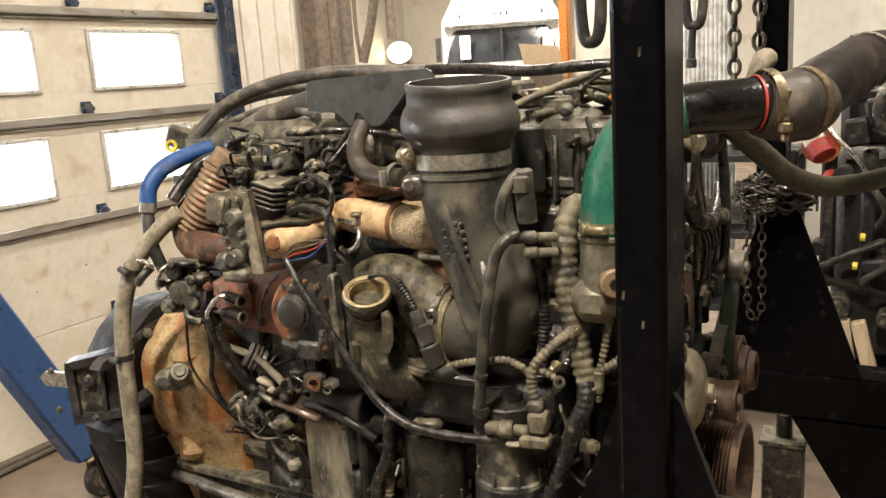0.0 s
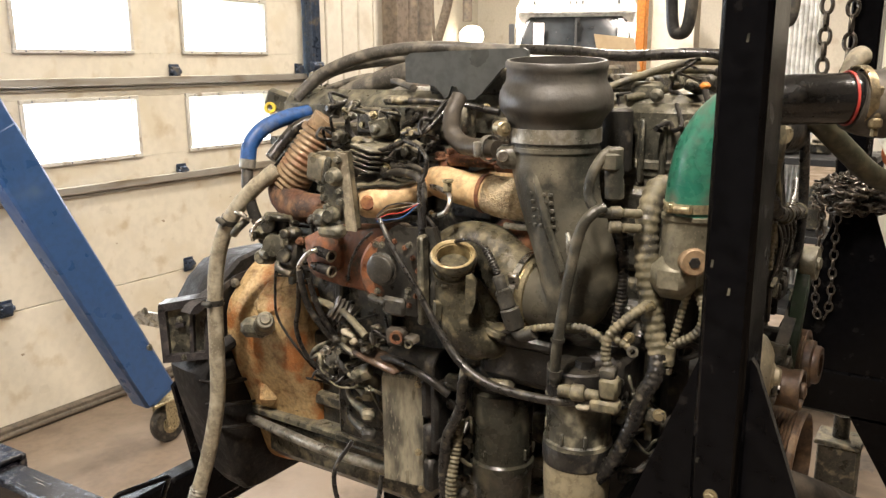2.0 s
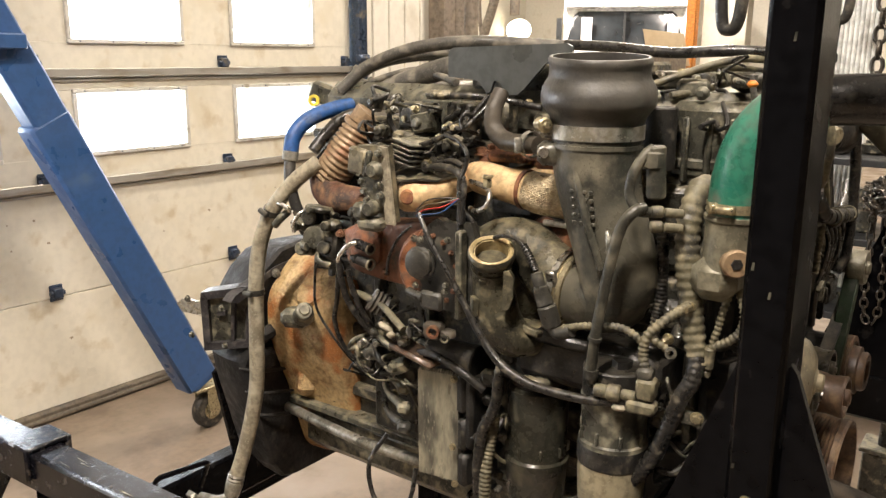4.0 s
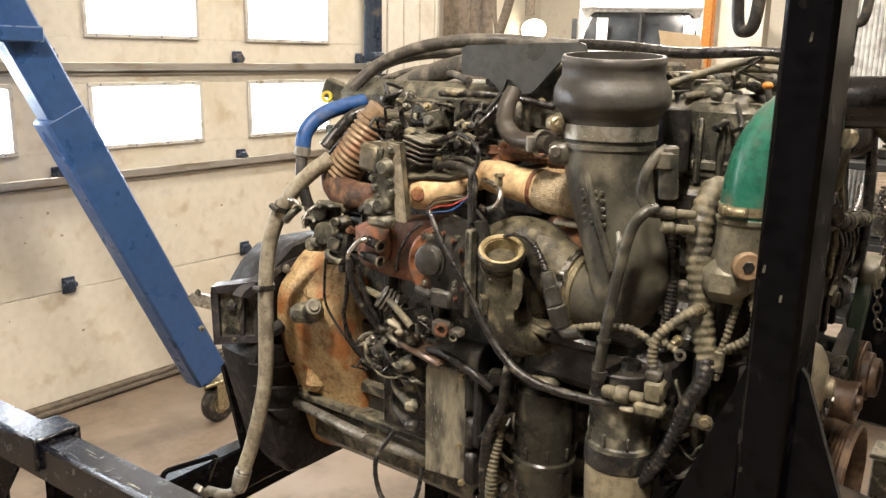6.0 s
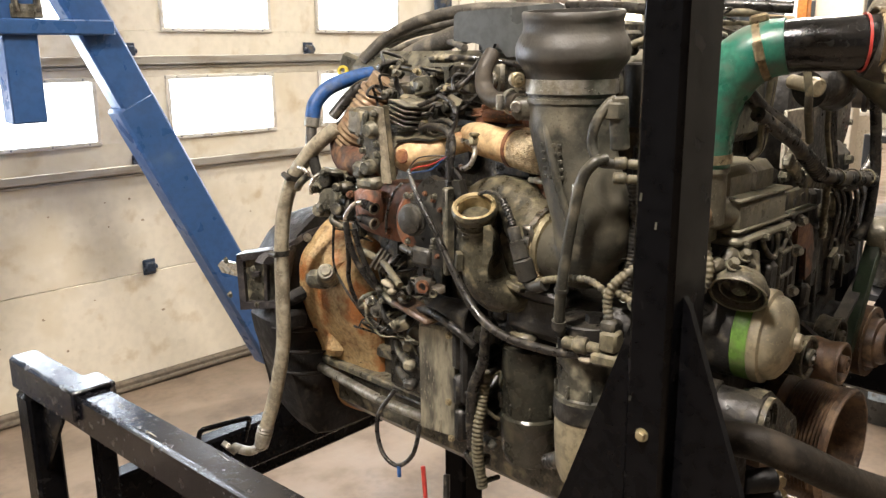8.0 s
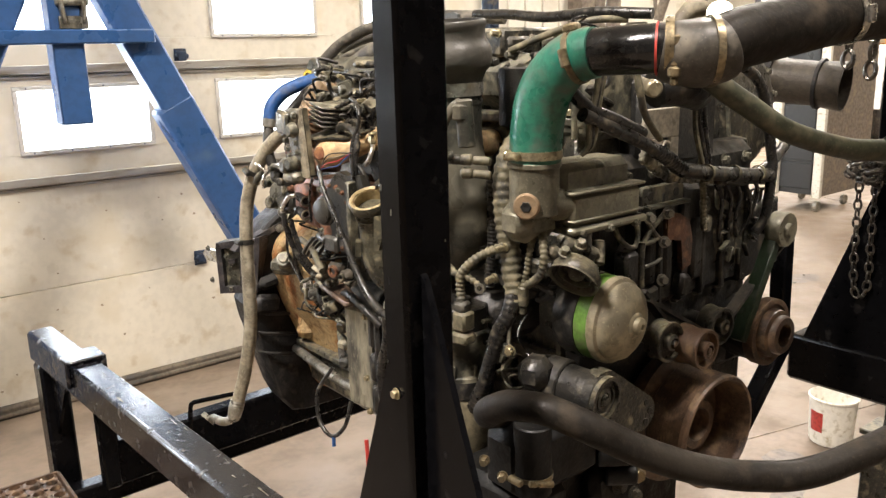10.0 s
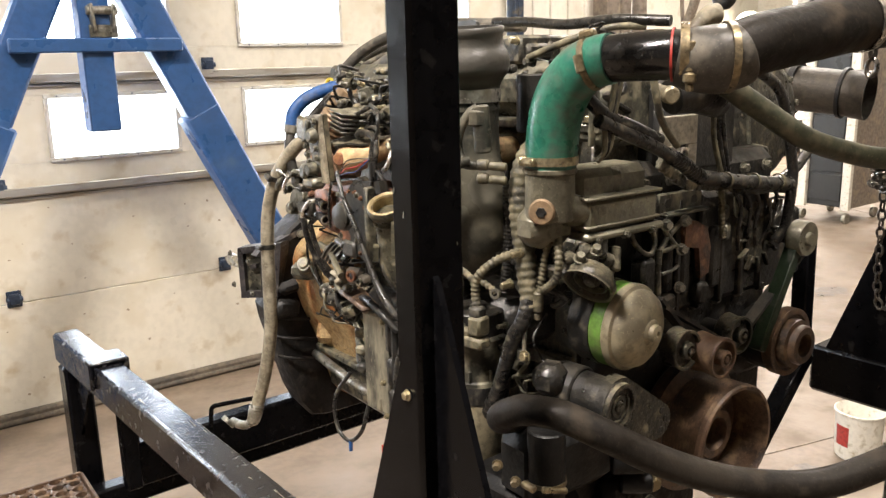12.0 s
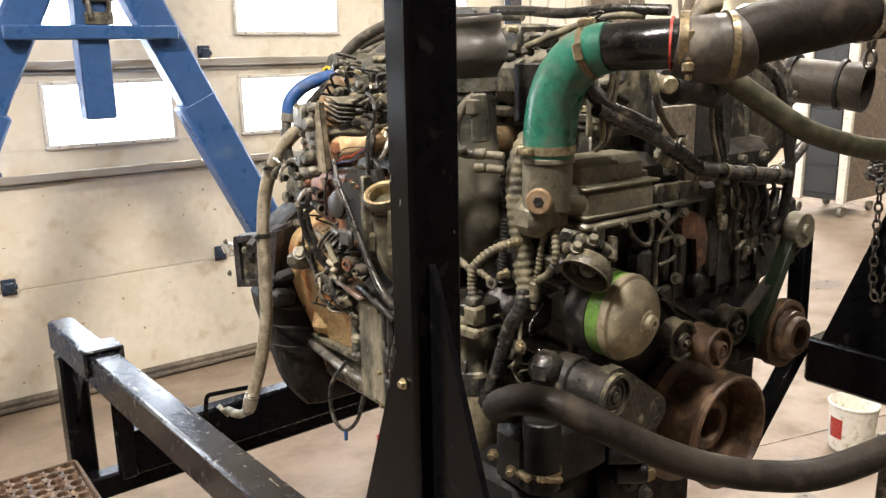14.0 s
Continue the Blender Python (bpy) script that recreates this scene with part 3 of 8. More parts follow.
for hx in (4.03, 3.07, 2.015, 0.96, -0.1, -1.15):
    for hz in (0.624, 1.158, 1.696, 2.23, 2.76):
        bm = B()
        box(bm, (hx, YD - 0.006, hz + 0.022), (0.066, 0.008, 0.034), 0.004)
        box(bm, (hx, YD - 0.006, hz - 0.024), (0.066, 0.008, 0.034), 0.004)
        cyl(bm, (hx - 0.036, YD - 0.018, hz), (hx + 0.036, YD - 0.018, hz), 0.013, seg=12)
        box(bm, (hx, YD - 0.02, hz), (0.05, 0.03, 0.052), 0.006)
        for sx in (-0.02, 0.02):
            bolt(bm, (hx + sx, YD - 0.010, hz + 0.022), (0, -1, 0), 0.006, 0.006)
            bolt(bm, (hx + sx, YD - 0.010, hz - 0.024), (0, -1, 0), 0.006, 0.006)
        part("hinge", bm, M_JAMB, door)
bm = B()
box(bm, ((X0 + X1) / 2, YD - 0.006, 0.030), (X1 - X0, 0.05, 0.058), 0.012)
tube(bm, [(X0, YD - 0.024, 0.018), (1.0, YD - 0.030, 0.016), (2.4, YD - 0.026, 0.018), (X1, YD - 0.028, 0.016)], 0.016, 10, 10)
part("bottom_seal", bm, M_SEAL, door, "dirty dark brown rubber bottom seal")

trim = tagged(new("trim_door_track"), "dark steel vertical door track and jamb", "door track", kind="structure")
bm = B()
box(bm, (4.135, 4.06, 1.9), (0.05, 0.12, 3.8), 0.004)
part("jamb", bm, M_JAMB, trim)
bm = B()
box(bm, (4.09, 4.02, 1.9), (0.03, 0.05, 3.8), 0.004)
part("track", bm, M_JAMB, trim)
for hz in (0.7, 1.72, 2.4):
    bm = B()
    box(bm, (4.10, 3.99, hz), (0.09, 0.05, 0.05), 0.006)
    cyl(bm, (4.05, 3.98, hz), (4.14, 3.98, hz), 0.02, seg=14)
    part("roller_bracket", bm, M_JAMB, trim)

# daylight outside
bm = B()
box(bm, (1, 6.6, 2.4), (12, 0.1, 4.6), 0.01)
tagged(part("backdrop", bm, M_SKYGLOW), "plain bright overcast daylight outside the windows", "backdrop", kind="structure")

# ---- steel engine stand: near rail, posts, cross beams ----
stand = thing("engine_stand", (1.4, 1.0, 0.0), "black painted square tube engine run stand", "engine stand")
RAIL = Vector((0.067, -2.02, 0)).normalized()


def beam(bm, p0, p1, w, h, b=0.008):
    p0, p1 = Vector(p0), Vector(p1)
    d = p1 - p0
    c = (p0 + p1) / 2
    yaw = math.degrees(math.atan2(d.y, d.x))
    pit = math.degrees(math.atan2(d.z, math.hypot(d.x, d.y)))
    e = Euler((0, radians(-pit), radians(yaw)))
    box(bm, c, (d.length, w, h), b, [math.degrees(a) for a in e])


bm = B()
beam(bm, (0.826, 2.243, 0.925), (0.951, -0.15, 0.925), 0.072, 0.085)
part("rail", bm, M_RAIL, stand)
bm = B()
beam(bm, (2.25, 0.795, 0.945), (2.28, -0.9, 0.945), 0.11, 0.115)
part("rail", bm, M_STAND, stand)
for px, py in ((0.828, 2.19), (0.948, -0.1)):
    bm = B()
    box(bm, (px, py, 0.44), (0.070, 0.082, 0.88), 0.008)
    part("leg", bm, M_STAND, stand)
bm = B()
plate(bm, [(0, 0), (0.16, 0), (0, -0.2)], (0.828 - 0.004, 2.15, 0.882), (0.03, -1, 0), (0, 0, 1), 0.008)
part("gusset", bm, M_STAND, stand)
# Pale streaks along the rail top: worn scuffs, and white glare drawn as colour.
rng = random.Random(9)
for k in range(9):
    y = rng.uniform(0.9, 1.84)
    bm = B()
    w, h = rng.uniform(0.001, 0.003), rng.uniform(0.01, 0.05)
    x = 0.843 + (1.9 - y) * 0.052 + rng.uniform(-0.03, 0.03)
    add(bm, [(x, y, 0.9679), (x + w, y + rng.uniform(-0.004, 0.004), 0.9679), (x + w * 1.2, y + h, 0.9679), (x + rng.uniform(-0.003, 0.003), y + h, 0.9679)], [(0, 1, 2, 3)])
    part("paint_scratch", bm, M_CAST_G, stand)
# strap saddle over the rail
bm = B()
box(bm, (0.846, 1.905, 0.974), (0.090, 0.085, 0.012), 0.004, (0, 0, 3))
box(bm, (0.802, 1.905, 0.945), (0.012, 0.085, 0.07), 0.004, (0, 0, 2))
box(bm, (0.889, 1.905, 0.945), (0.012, 0.085, 0.07), 0.004, (0, 0, 2))
part("saddle", bm, M_RAIL, stand)
# near post with gussets
bm = B()
box(bm, (0.880, 0.512, 2.33), (0.066, 0.044, 2.72), 0.005)
part("post", bm, M_STAND, stand)
for u, o in (((0, 1, 0), (0.884, 0.534, 0.97)), ((0, -1, 0), (0.876, 0.490, 0.97))):
    bm = B()
    plate(bm, [(0, 0), (0.178, 0), (0.182, 0.01), (0.006, 0.488), (0, 0.496)], o, u, (0, 0, 1), 0.008)
    part("gusset", bm, M_STAND, stand)
bolts(stand, M_ZINC, ((0.846, 0.512, 1.33), (0.847, 0.505, 1.05), (0.847, 0.515, 1.90)), (-1, 0, 0), 0.005, 0.006)
bolts(stand, M_ZINC, ((0.88, 0.489, 1.28), (0.885, 0.489, 1.12)), (0, -1, 0), 0.007, 0.006)
rng = random.Random(41)
for k in range(22):
    side = k % 2
    z = rng.uniform(1.0, 2.3)
    w, h = rng.uniform(0.001, 0.003), rng.uniform(0.002, 0.012)
    bm = B()
    if side:
        y = 0.512 + rng.uniform(-0.017, 0.017)
        add(bm, [(0.8464, y, z), (0.8464, y + w, z), (0.8464, y + w * 0.6, z + h), (0.8464, y - w * 0.3, z + h)], [(0, 1, 2, 3)])
    else:
        x = 0.88 + rng.uniform(-0.026, 0.026)
        add(bm, [(x, 0.4896, z), (x + w, 0.4896, z), (x + w * 0.5, 0.4896, z + h), (x - w * 0.3, 0.4896, z + h)], [(0, 1, 2, 3)])
    part("paint_chip", bm, M_CAST_G, stand)
# far post with wide gusset plates
bm = B()
box(bm, (2.262, 0.606, 2.35), (0.095, 0.064, 2.70), 0.005)
part("post", bm, M_STAND, stand)
bm = B()
plate(bm, [(-0.180, 0), (0.180, 0), (0.036, 0.395), (-0.036, 0.395)], (2.213, 0.58, 1.002), (0, -1, 0), (0, 0, 1), 0.010)
part("gusset", bm, M_STAND, stand)
bm = B()
plate(bm, [(0.02, 0), (0.38, 0), (0.38, -0.42), (0.27, -0.42)], (2.213, 0.567, 0.887), (0, -1, 0), (0, 0, 1), 0.010)
part("gusset", bm, M_STAND, stand)
bm = B()
box(bm, (2.26, 0.19, 0.444), (0.09, 0.09, 0.887), 0.008)
part("leg", bm, M_STAND, stand)
# cross beams under the tail
bm = B()
beam(bm, (0.80, 2.080, 0.510), (1.98, 2.120, 0.510), 0.06, 0.07)
part("cross_beam", bm, M_STAND, stand)
bm = B()
beam(bm, (0.90, 2.02, 0.615), (1.95, 2.055, 0.615), 0.06, 0.13)
part("cross_beam", bm, M_STAND, stand)
# The lit top of the black beam, put in as a bright steel strip.
bm = B()
beam(bm, (0.90, 2.060, 0.547), (1.72, 2.088, 0.547), 0.018, 0.008, 0.002)
part("edge_strip", bm, M_STEEL, stand, "bright strip standing in for the lit top of the beam")
bm = B()
box(bm, (0.905, 2.00, 0.72), (0.045, 0.05, 0.33), 0.006)
part("hanger", bm, M_STAND, stand)
bm = B()
tube(bm, [(1.118, 1.952, 0.675), (1.116, 1.93, 0.745), (1.122, 1.922, 0.760), (1.134, 1.917, 0.763), (1.222, 1.893, 0.766), (1.236, 1.892, 0.763), (1.244, 1.902, 0.748), (1.252, 1.946, 0.675)], 0.0065, 10, 5)
part("handle", bm, M_STAND, stand)
bm = B()
plate(bm, [(1.395, 0.655), (1.335, 0.945), (1.42, 1.0), (1.85, 0.95), (1.85, 0.655)], (0, 1.985, 0), (1, 0, 0), (0, 0, 1), 0.012)
part("support_plate", bm, M_STAND, stand)
bm = B()
beam(bm, (2.068, 0.75, 1.04), (2.06, 0.75, 1.30), 0.036, 0.036, 0.003)
part("brace", bm, M_STAND, stand)
bm = B()
beam(bm, (1.88, 0.75, 0.80), (2.09, 0.75, 1.02), 0.036, 0.036, 0.003)
part("brace", bm, M_STAND, stand)
for px, py in ((1.55, 1.42), (1.55, 0.9)):
    bm = B()
    box(bm, (px, py, 0.42), (0.07, 0.07, 0.84), 0.006)
    part("leg", bm, M_STAND, stand)

# ---- blue A-frame hoist ----
hoist = thing("gantry_hoist", (1.28, 3.36, 0.0), "blue painted steel A-frame gantry hoist on casters", "hoist")
for s in (-1, 1):
    bm = B()
    beam(bm, (1.29 + s * 0.03, 3.42, 2.30), (1.29 + s * 1.03, 3.42, 0.24), 0.11, 0.15, 0.012)
    part("leg", bm, M_CRANE, hoist)
    bm = B()
    beam(bm, (1.29 + s * 0.405, 3.42, 1.50), (1.29 + s * 1.012, 3.42, 0.25), 0.118, 0.172, 0.012)
    part("leg_sleeve", bm, M_CRANE, hoist)
    caster = part("caster_bracket", (lambda b: (box(b, (1.29 + s * 1.04, 3.42, 0.215), (0.15, 0.12, 0.015), 0.004), box(b, (1.29 + s * 1.06, 3.37, 0.145), (0.06, 0.01, 0.15), 0.003),
                                          box(b, (1.29 + s * 1.06, 3.47, 0.145), (0.06, 0.01, 0.15), 0.003), b)[-1])(B()), M_ZINC, hoist)
    bm = B()
    lathe(bm, [(0, -0.028), (0.06, -0.028), (0.083, -0.024), (0.09, -0.012), (0.09, 0.012), (0.083, 0.024), (0.06, 0.028), (0, 0.028)], (1.29 + s * 1.07, 3.42, 0.09), (0, 1, 0), 28)
    wheel = part("wheel", bm, M_RUBBER, hoist, "dusty black rubber caster wheel")
    bm = B()
    lathe(bm, [(0, -0.033), (0.03, -0.033), (0.045, -0.029), (0.045, 0.029), (0.03, 0.033), (0, 0.033)], (1.29 + s * 1.07, 3.42, 0.09), (0, 1, 0), 20)
    part("hub", bm, M_ZINC, wheel)
bm = B()
box(bm, (1.29, 3.335, 1.781), (0.66, 0.05, 0.056), 0.006)
part("cross_bar", bm, M_CRANE, hoist)
bm = B()
box(bm, (1.283, 3.385, 1.94), (0.12, 0.10, 1.0), 0.006)
part("telescoping_tube", bm, M_CRANE, hoist)
bm = B()
box(bm, (1.31, 3.325, 1.835), (0.11, 0.012, 0.05), 0.004)
for dx in (-0.04, 0.04):
    box(bm, (1.31 + dx, 3.325, 1.885), (0.014, 0.05, 0.11), 0.004, (0, 8 * (dx > 0) - 4, 0))
cyl(bm, (1.25, 3.325, 1.915), (1.37, 3.325, 1.915), 0.017, seg=16)
part("winch_bracket", bm, M_ALU, hoist, "bare steel winch bracket")
bm = B()
box(bm, (1.28, 3.38, 2.6), (0.2, 0.14, 0.7), 0.01)
part("head_beam", bm, M_CRANE, hoist)

# ---- the diesel engine ----
engine = thing("diesel_engine", (1.5, 1.2, 0.84), "dusty dark six cylinder truck diesel engine on a stand", "engine")


def ep(name, bm, mat, label="", parent=None, crease=38):
    return part(name, bm, mat, parent or engine, label, crease)


# block, head, cover, pan
bm = B()
box(bm, (1.52, 1.16, 1.17), (0.30, 0.92, 0.46), 0.02)
block = ep("cylinder_block", bm, M_CAST)
for i in range(7):
    bm = B()
    box(bm, (1.362, 0.75 + i * 0.135, 1.18), (0.03, 0.022, 0.42), 0.006)
    ep("rib", bm, M_CAST, parent=block)
for zz in (1.02, 1.16, 1.32):
    bm = B()
    box(bm, (1.360, 1.16, zz), (0.022, 0.9, 0.03), 0.006)
    ep("rib", bm, M_CAST, parent=block)
for i in range(6):
    bm = B()
    cyl(bm, (1.375, 0.815 + i * 0.135, 1.09), (1.348, 0.815 + i * 0.135, 1.09), 0.03)
    ep("core_plug", bm, M_CAST_G, parent=block)
bm = B()
box(bm, (1.50, 1.16, 1.485), (0.29, 0.90, 0.17), 0.015)
head = ep("cylinder_head", bm, M_CAST)
for i in range(6):
    bm = B()
    box(bm, (1.35, 0.80 + i * 0.145, 1.50), (0.03, 0.10, 0.09), 0.012)
    ep("port_flange", bm, M_CAST, parent=head)
bm = B()
box(bm, (1.50, 1.15, 1.635), (0.29, 0.88, 0.10), 0.03)
box(bm, (1.50, 1.15, 1.578), (0.31, 0.90, 0.018), 0.004)
cover = ep("valve_cover", bm, M_CAST_G)
bolts(cover, M_ZINC, [(1.352, 0.73 + i * 0.118, 1.588) for i in range(8)], (0, 0, 1), 0.007, 0.010)
bm = B()
box(bm, (1.50, 1.22, 0.895), (0.30, 0.92, 0.13), 0.03)
box(bm, (1.50, 1.20, 0.955), (0.34, 0.98, 0.018), 0.004)
pan = ep("oil_pan", bm, M_CAST_G)
bm = B()
tube(bm, [(1.335, 1.70, 0.93), (1.315, 1.55, 0.932), (1.30, 1.42, 0.935), (1.30, 1.28, 0.94), (1.31, 1.1, 0.94)], 0.012, 10, 6)
ep("oil_pipe", bm, M_ALU, "pale grey oil pipe along the pan rail", pan)

# rear: rust coloured flywheel housing and black clutch housing
FLY = [(1.283, 1.200), (1.30, 1.235), (1.345, 1.282), (1.42, 1.312), (1.52, 1.322), (1.62, 1.30), (1.71, 1.20), (1.74, 1.08), (1.72, 0.96), (1.68, 0.84), (1.58, 0.79), (1.46, 0.78), (1.39, 0.82), (1.358, 0.90), (1.335, 0.99), (1.305, 1.06), (1.285, 1.13)]
fly_c = Vector((1.53, 1.05))
bm = B()
verts, faces = [], []
rings = ((1.695, 1.0), (1.668, 1.0), (1.664, 0.985), (1.61, 0.975), (1.56, 0.965), (1.525, 0.95), (1.505, 0.92), (1.497, 0.86))
fine = [p for p, _ in spline([(x, 0, z) for x, z in FLY + FLY[:1]], 4)][:-1]
for y, k in rings:
    verts += [(fly_c.x + (p.x - fly_c.x) * k, y, fly_c.y + (p.z - fly_c.y) * k) for p in fine]
n_f = len(fine)
for j in range(len(rings) - 1):
    faces += [[j * n_f + i, j * n_f + (i + 1) % n_f, (j + 1) * n_f + (i + 1) % n_f, (j + 1) * n_f + i] for i in range(n_f)]
faces += [list(range(n_f)), [(len(rings) - 1) * n_f + i for i in range(n_f)]]
add(bm, verts, faces)
rough_up(bm, 0.004, 16)
flywheel = ep("flywheel_housing", bm, M_BELL, "rust and tan stained flywheel housing", crease=50)
for c, s, rot in (((1.36, 1.60, 1.215), (0.13, 0.07, 0.12), (0, -28, 14)), ((1.345, 1.635, 1.03), (0.06, 0.05, 0.11), (0, 12, 14)), ((1.41, 1.575, 1.02), (0.03, 0.10, 0.16), (0, 8, 30)), ((1.40, 1.61, 0.90), (0.08, 0.08, 0.05), (0, -15, 14)), ((1.48, 1.53, 0.93), (0.09, 0.05, 0.06), (0, 0, 10)), ((1.345, 1.648, 1.245), (0.05, 0.03, 0.04), (0, -30, 0))):
    bm = B()
    box(bm, c, s, 0.018, rot)
    rough_up(bm, 0.004, 22)
    ep("housing_boss", bm, M_BELL, parent=flywheel)
bolts(flywheel, M_RUST, [(1.355, 1.655, 1.262), (1.322, 1.655, 1.232), (1.338, 1.655, 1.02), (1.352, 1.655, 0.975), (1.372, 1.655, 0.915), (1.43, 1.655, 0.865), (1.315, 1.655, 1.085)], (-0.2, -1, 0), 0.010, 0.012)
bolts(flywheel, M_RUST, [(1.325, 1.575, 1.10), (1.45, 1.525, 0.97), (1.44, 1.525, 1.21)], (-0.5, -1, 0), 0.012, 0.010)
bm = B()
box(bm, (1.262, 1.575, 1.195), (0.07, 0.06, 0.04), 0.012, (0, 10, 25))
cyl(bm, (1.25, 1.545, 1.205), (1.222, 1.51, 1.232), 0.022, 0.018, seg=20)
cyl(bm, (1.222, 1.51, 1.232), (1.219, 1.506, 1.235), 0.011, seg=16)
ep("timing_sensor", bm, M_CAST_G, "grey timing sensor stub", flywheel)
bm = B()
OUT = [(1.232, 1.10), (1.236, 1.19), (1.250, 1.236), (1.285, 1.278), (1.335, 1.312), (1.40, 1.322), (1.48, 1.318), (1.62, 1.30), (1.74, 1.20), (1.78, 1.05), (1.72, 0.86), (1.64, 0.76), (1.50, 0.745), (1.36, 0.745), (1.315, 0.755), (1.282, 0.80), (1.255, 0.90), (1.222, 1.02), (1.214, 1.07)]
prism(bm, OUT, 1.70, 1.835, 0.93, (1.46, 1.03), 0.02)
clutch = ep("clutch_housing", bm, M_BLACKMATTE, "black oily clutch housing behind the flywheel housing")
for k in range(3):
    zz = 0.930 + k * 0.058
    bm = B()
    tube(bm, [(1.255 - 0.20 * (zz - 0.815), 1.712, zz + 0.014), (1.285 - 0.19 * (zz - 0.815), 1.686, zz + 0.006), (1.322 - 0.17 * (zz - 0.815), 1.680, zz - 0.002), (1.365 - 0.15 * (zz - 0.815), 1.684, zz - 0.014)], [0.003, 0.005, 0.0055, 0.003], 10, 5)
    ep("rib", bm, M_BLACKMATTE, parent=clutch)
for c, s, rot in (((1.30, 1.69, 1.135), (0.13, 0.03, 0.035), (0, -8, 4)), ((1.255, 1.685, 1.075), (0.07, 0.03, 0.05), (0, 10, 4))):
    bm = B()
    box(bm, c, s, 0.012, rot)
    ep("web", bm, M_BLACKMATTE, parent=clutch)
bm = B()
plate(bm, [(0, 0), (0.012, 0.012), (0.13, 0.055), (0.25, 0.072), (0.25, 0.060), (0.13, 0.042), (0.02, -0.006)], (1.185, 1.696, 1.222), (1, 0, 0), (0, 0, 1), -0.03)
ep("top_flange", bm, M_CLUTCH, "dark flange lip", clutch)
bm = B()
WU, WN = Vector((0.54, -0.84, 0.0)), Vector((-0.84, -0.54, 0.0))
WO = Vector((1.184, 1.778, 1.108))
plate(bm, [(0, 0), (0.092, 0.012), (0.105, 0.132), (0.0, 0.112)], WO - WN * 0.010, WU, (0, 0, 1), -0.07)
ep("inspection_cover", bm, M_CAST_G, "recessed olive inspection cover", clutch)
for quad in ([(-0.012, -0.012), (0.100, 0.000), (0.100, 0.016), (-0.012, 0.006)], [(-0.014, 0.104), (0.116, 0.128), (0.118, 0.144), (-0.012, 0.122)], [(-0.012, 0.0), (0.004, 0.004), (0.002, 0.110), (-0.014, 0.110)],
             [(0.082, 0.008), (0.100, 0.010), (0.118, 0.134), (0.098, 0.132)], [(0.050, 0.012), (0.058, 0.013), (0.064, 0.122), (0.056, 0.121)], [(0.022, 0.070), (0.040, 0.072), (0.040, 0.082), (0.022, 0.080)]):
    bm = B()
    plate(bm, quad, WO + WN * 0.004, WU, (0, 0, 1), -0.045)
    part("cover_ridge", bm, M_CLUTCH, clutch)
bm = B()
plate(bm, [(0, 0), (0.07, 0.004), (0.085, 0.02), (0.07, 0.034), (0.0, 0.03)], (1.19, 1.79, 1.170), (-0.25, 1, 0), (0.1, 0, 1), 0.012)
ep("lift_bracket", bm, M_STEEL, "bare aluminium bracket", clutch)
bolts(clutch, M_CAST_G, [(1.176, 1.712, 1.125), (1.176, 1.828, 1.125), (1.172, 1.712, 1.21), (1.172, 1.828, 1.21)], (-1, 0, 0), 0.006, 0.007)
bolts(clutch, M_ALU, [(1.31, 1.695, 1.262), (1.40, 1.695, 1.286)], (0, -1, 0.2), 0.008, 0.010)

# intake: boot, clamp, tapering duct into the turbo
C = Vector((1.190, 0.857, 0))
bm = B()
lathe(bm, [(0.060, 1.60), (0.066, 1.648), (0.0685, 1.655), (0.073, 1.662), (0.0795, 1.670), (0.0815, 1.678), (0.0818, 1.688), (0.080, 1.696), (0.0760, 1.704), (0.0725, 1.709), (0.0712, 1.714), (0.0708, 1.726), (0.0728, 1.729), (0.0730, 1.736), (0.071, 1.739), (0.0665, 1.739), (0.0655, 1.728), (0.0655, 1.63)], C, (0, 0, 1), 48)
for v in bm.verts:
    if v.co.z > 1.655:
        v.co.z += ((v.co.x - C.x) * 0.87 + (v.co.y - C.y) * 0.49) * 0.085 * min(1.0, (v.co.z - 1.655) / 0.05)
boot = ep("intake_boot", bm, M_BOOT, "dusty black rubber intake boot")
bm = B()
ring(bm, (C.x, C.y, 1.625), (0, 0, 1), 0.0650, 0.002, 0.02, 44)
box(bm, (1.147, 0.912, 1.635), (0.018, 0.026, 0.020), 0.005, (0, 0, 40))
ep("band_clamp", bm, M_ALU, "dull steel band clamp", boot)
bm = B()
cyl(bm, (1.145, 0.925, 1.644), (1.128, 0.905, 1.644), 0.011, seg=14)
cyl(bm, (1.128, 0.905, 1.644), (1.124, 0.900, 1.644), 0.006, seg=6)
ep("clamp_screw", bm, M_ZINC, "yellowed clamp screw", boot)
bm = B()
tube(bm, [(1.190, 0.857, 1.63), (1.190, 0.855, 1.585), (1.190, 0.843, 1.53), (1.190, 0.824, 1.475), (1.192, 0.812, 1.43), (1.198, 0.828, 1.394), (1.20, 0.868, 1.388), (1.20, 0.895, 1.39)],
     [0.0645, 0.0625, 0.058, 0.058, 0.059, 0.056, 0.052, 0.048], 32, 8)
ring(bm, (C.x, C.y, 1.612), (0, 0, 1), 0.0628, 0.003, 0.006, 40)
box(bm, (1.150, 0.905, 1.603), (0.035, 0.045, 0.034), 0.008, (0, 0, 30))
tube(bm, [(1.134, 0.862, 1.60), (1.130, 0.838, 1.52), (1.129, 0.81, 1.45)], 0.006, 8, 8)
duct = ep("intake_duct", bm, M_DUCT, "dusty black moulded intake duct", crease=50)
bm = B()
cyl(bm, (1.132, 0.912, 1.606), (1.124, 0.906, 1.606), 0.0085, seg=18)
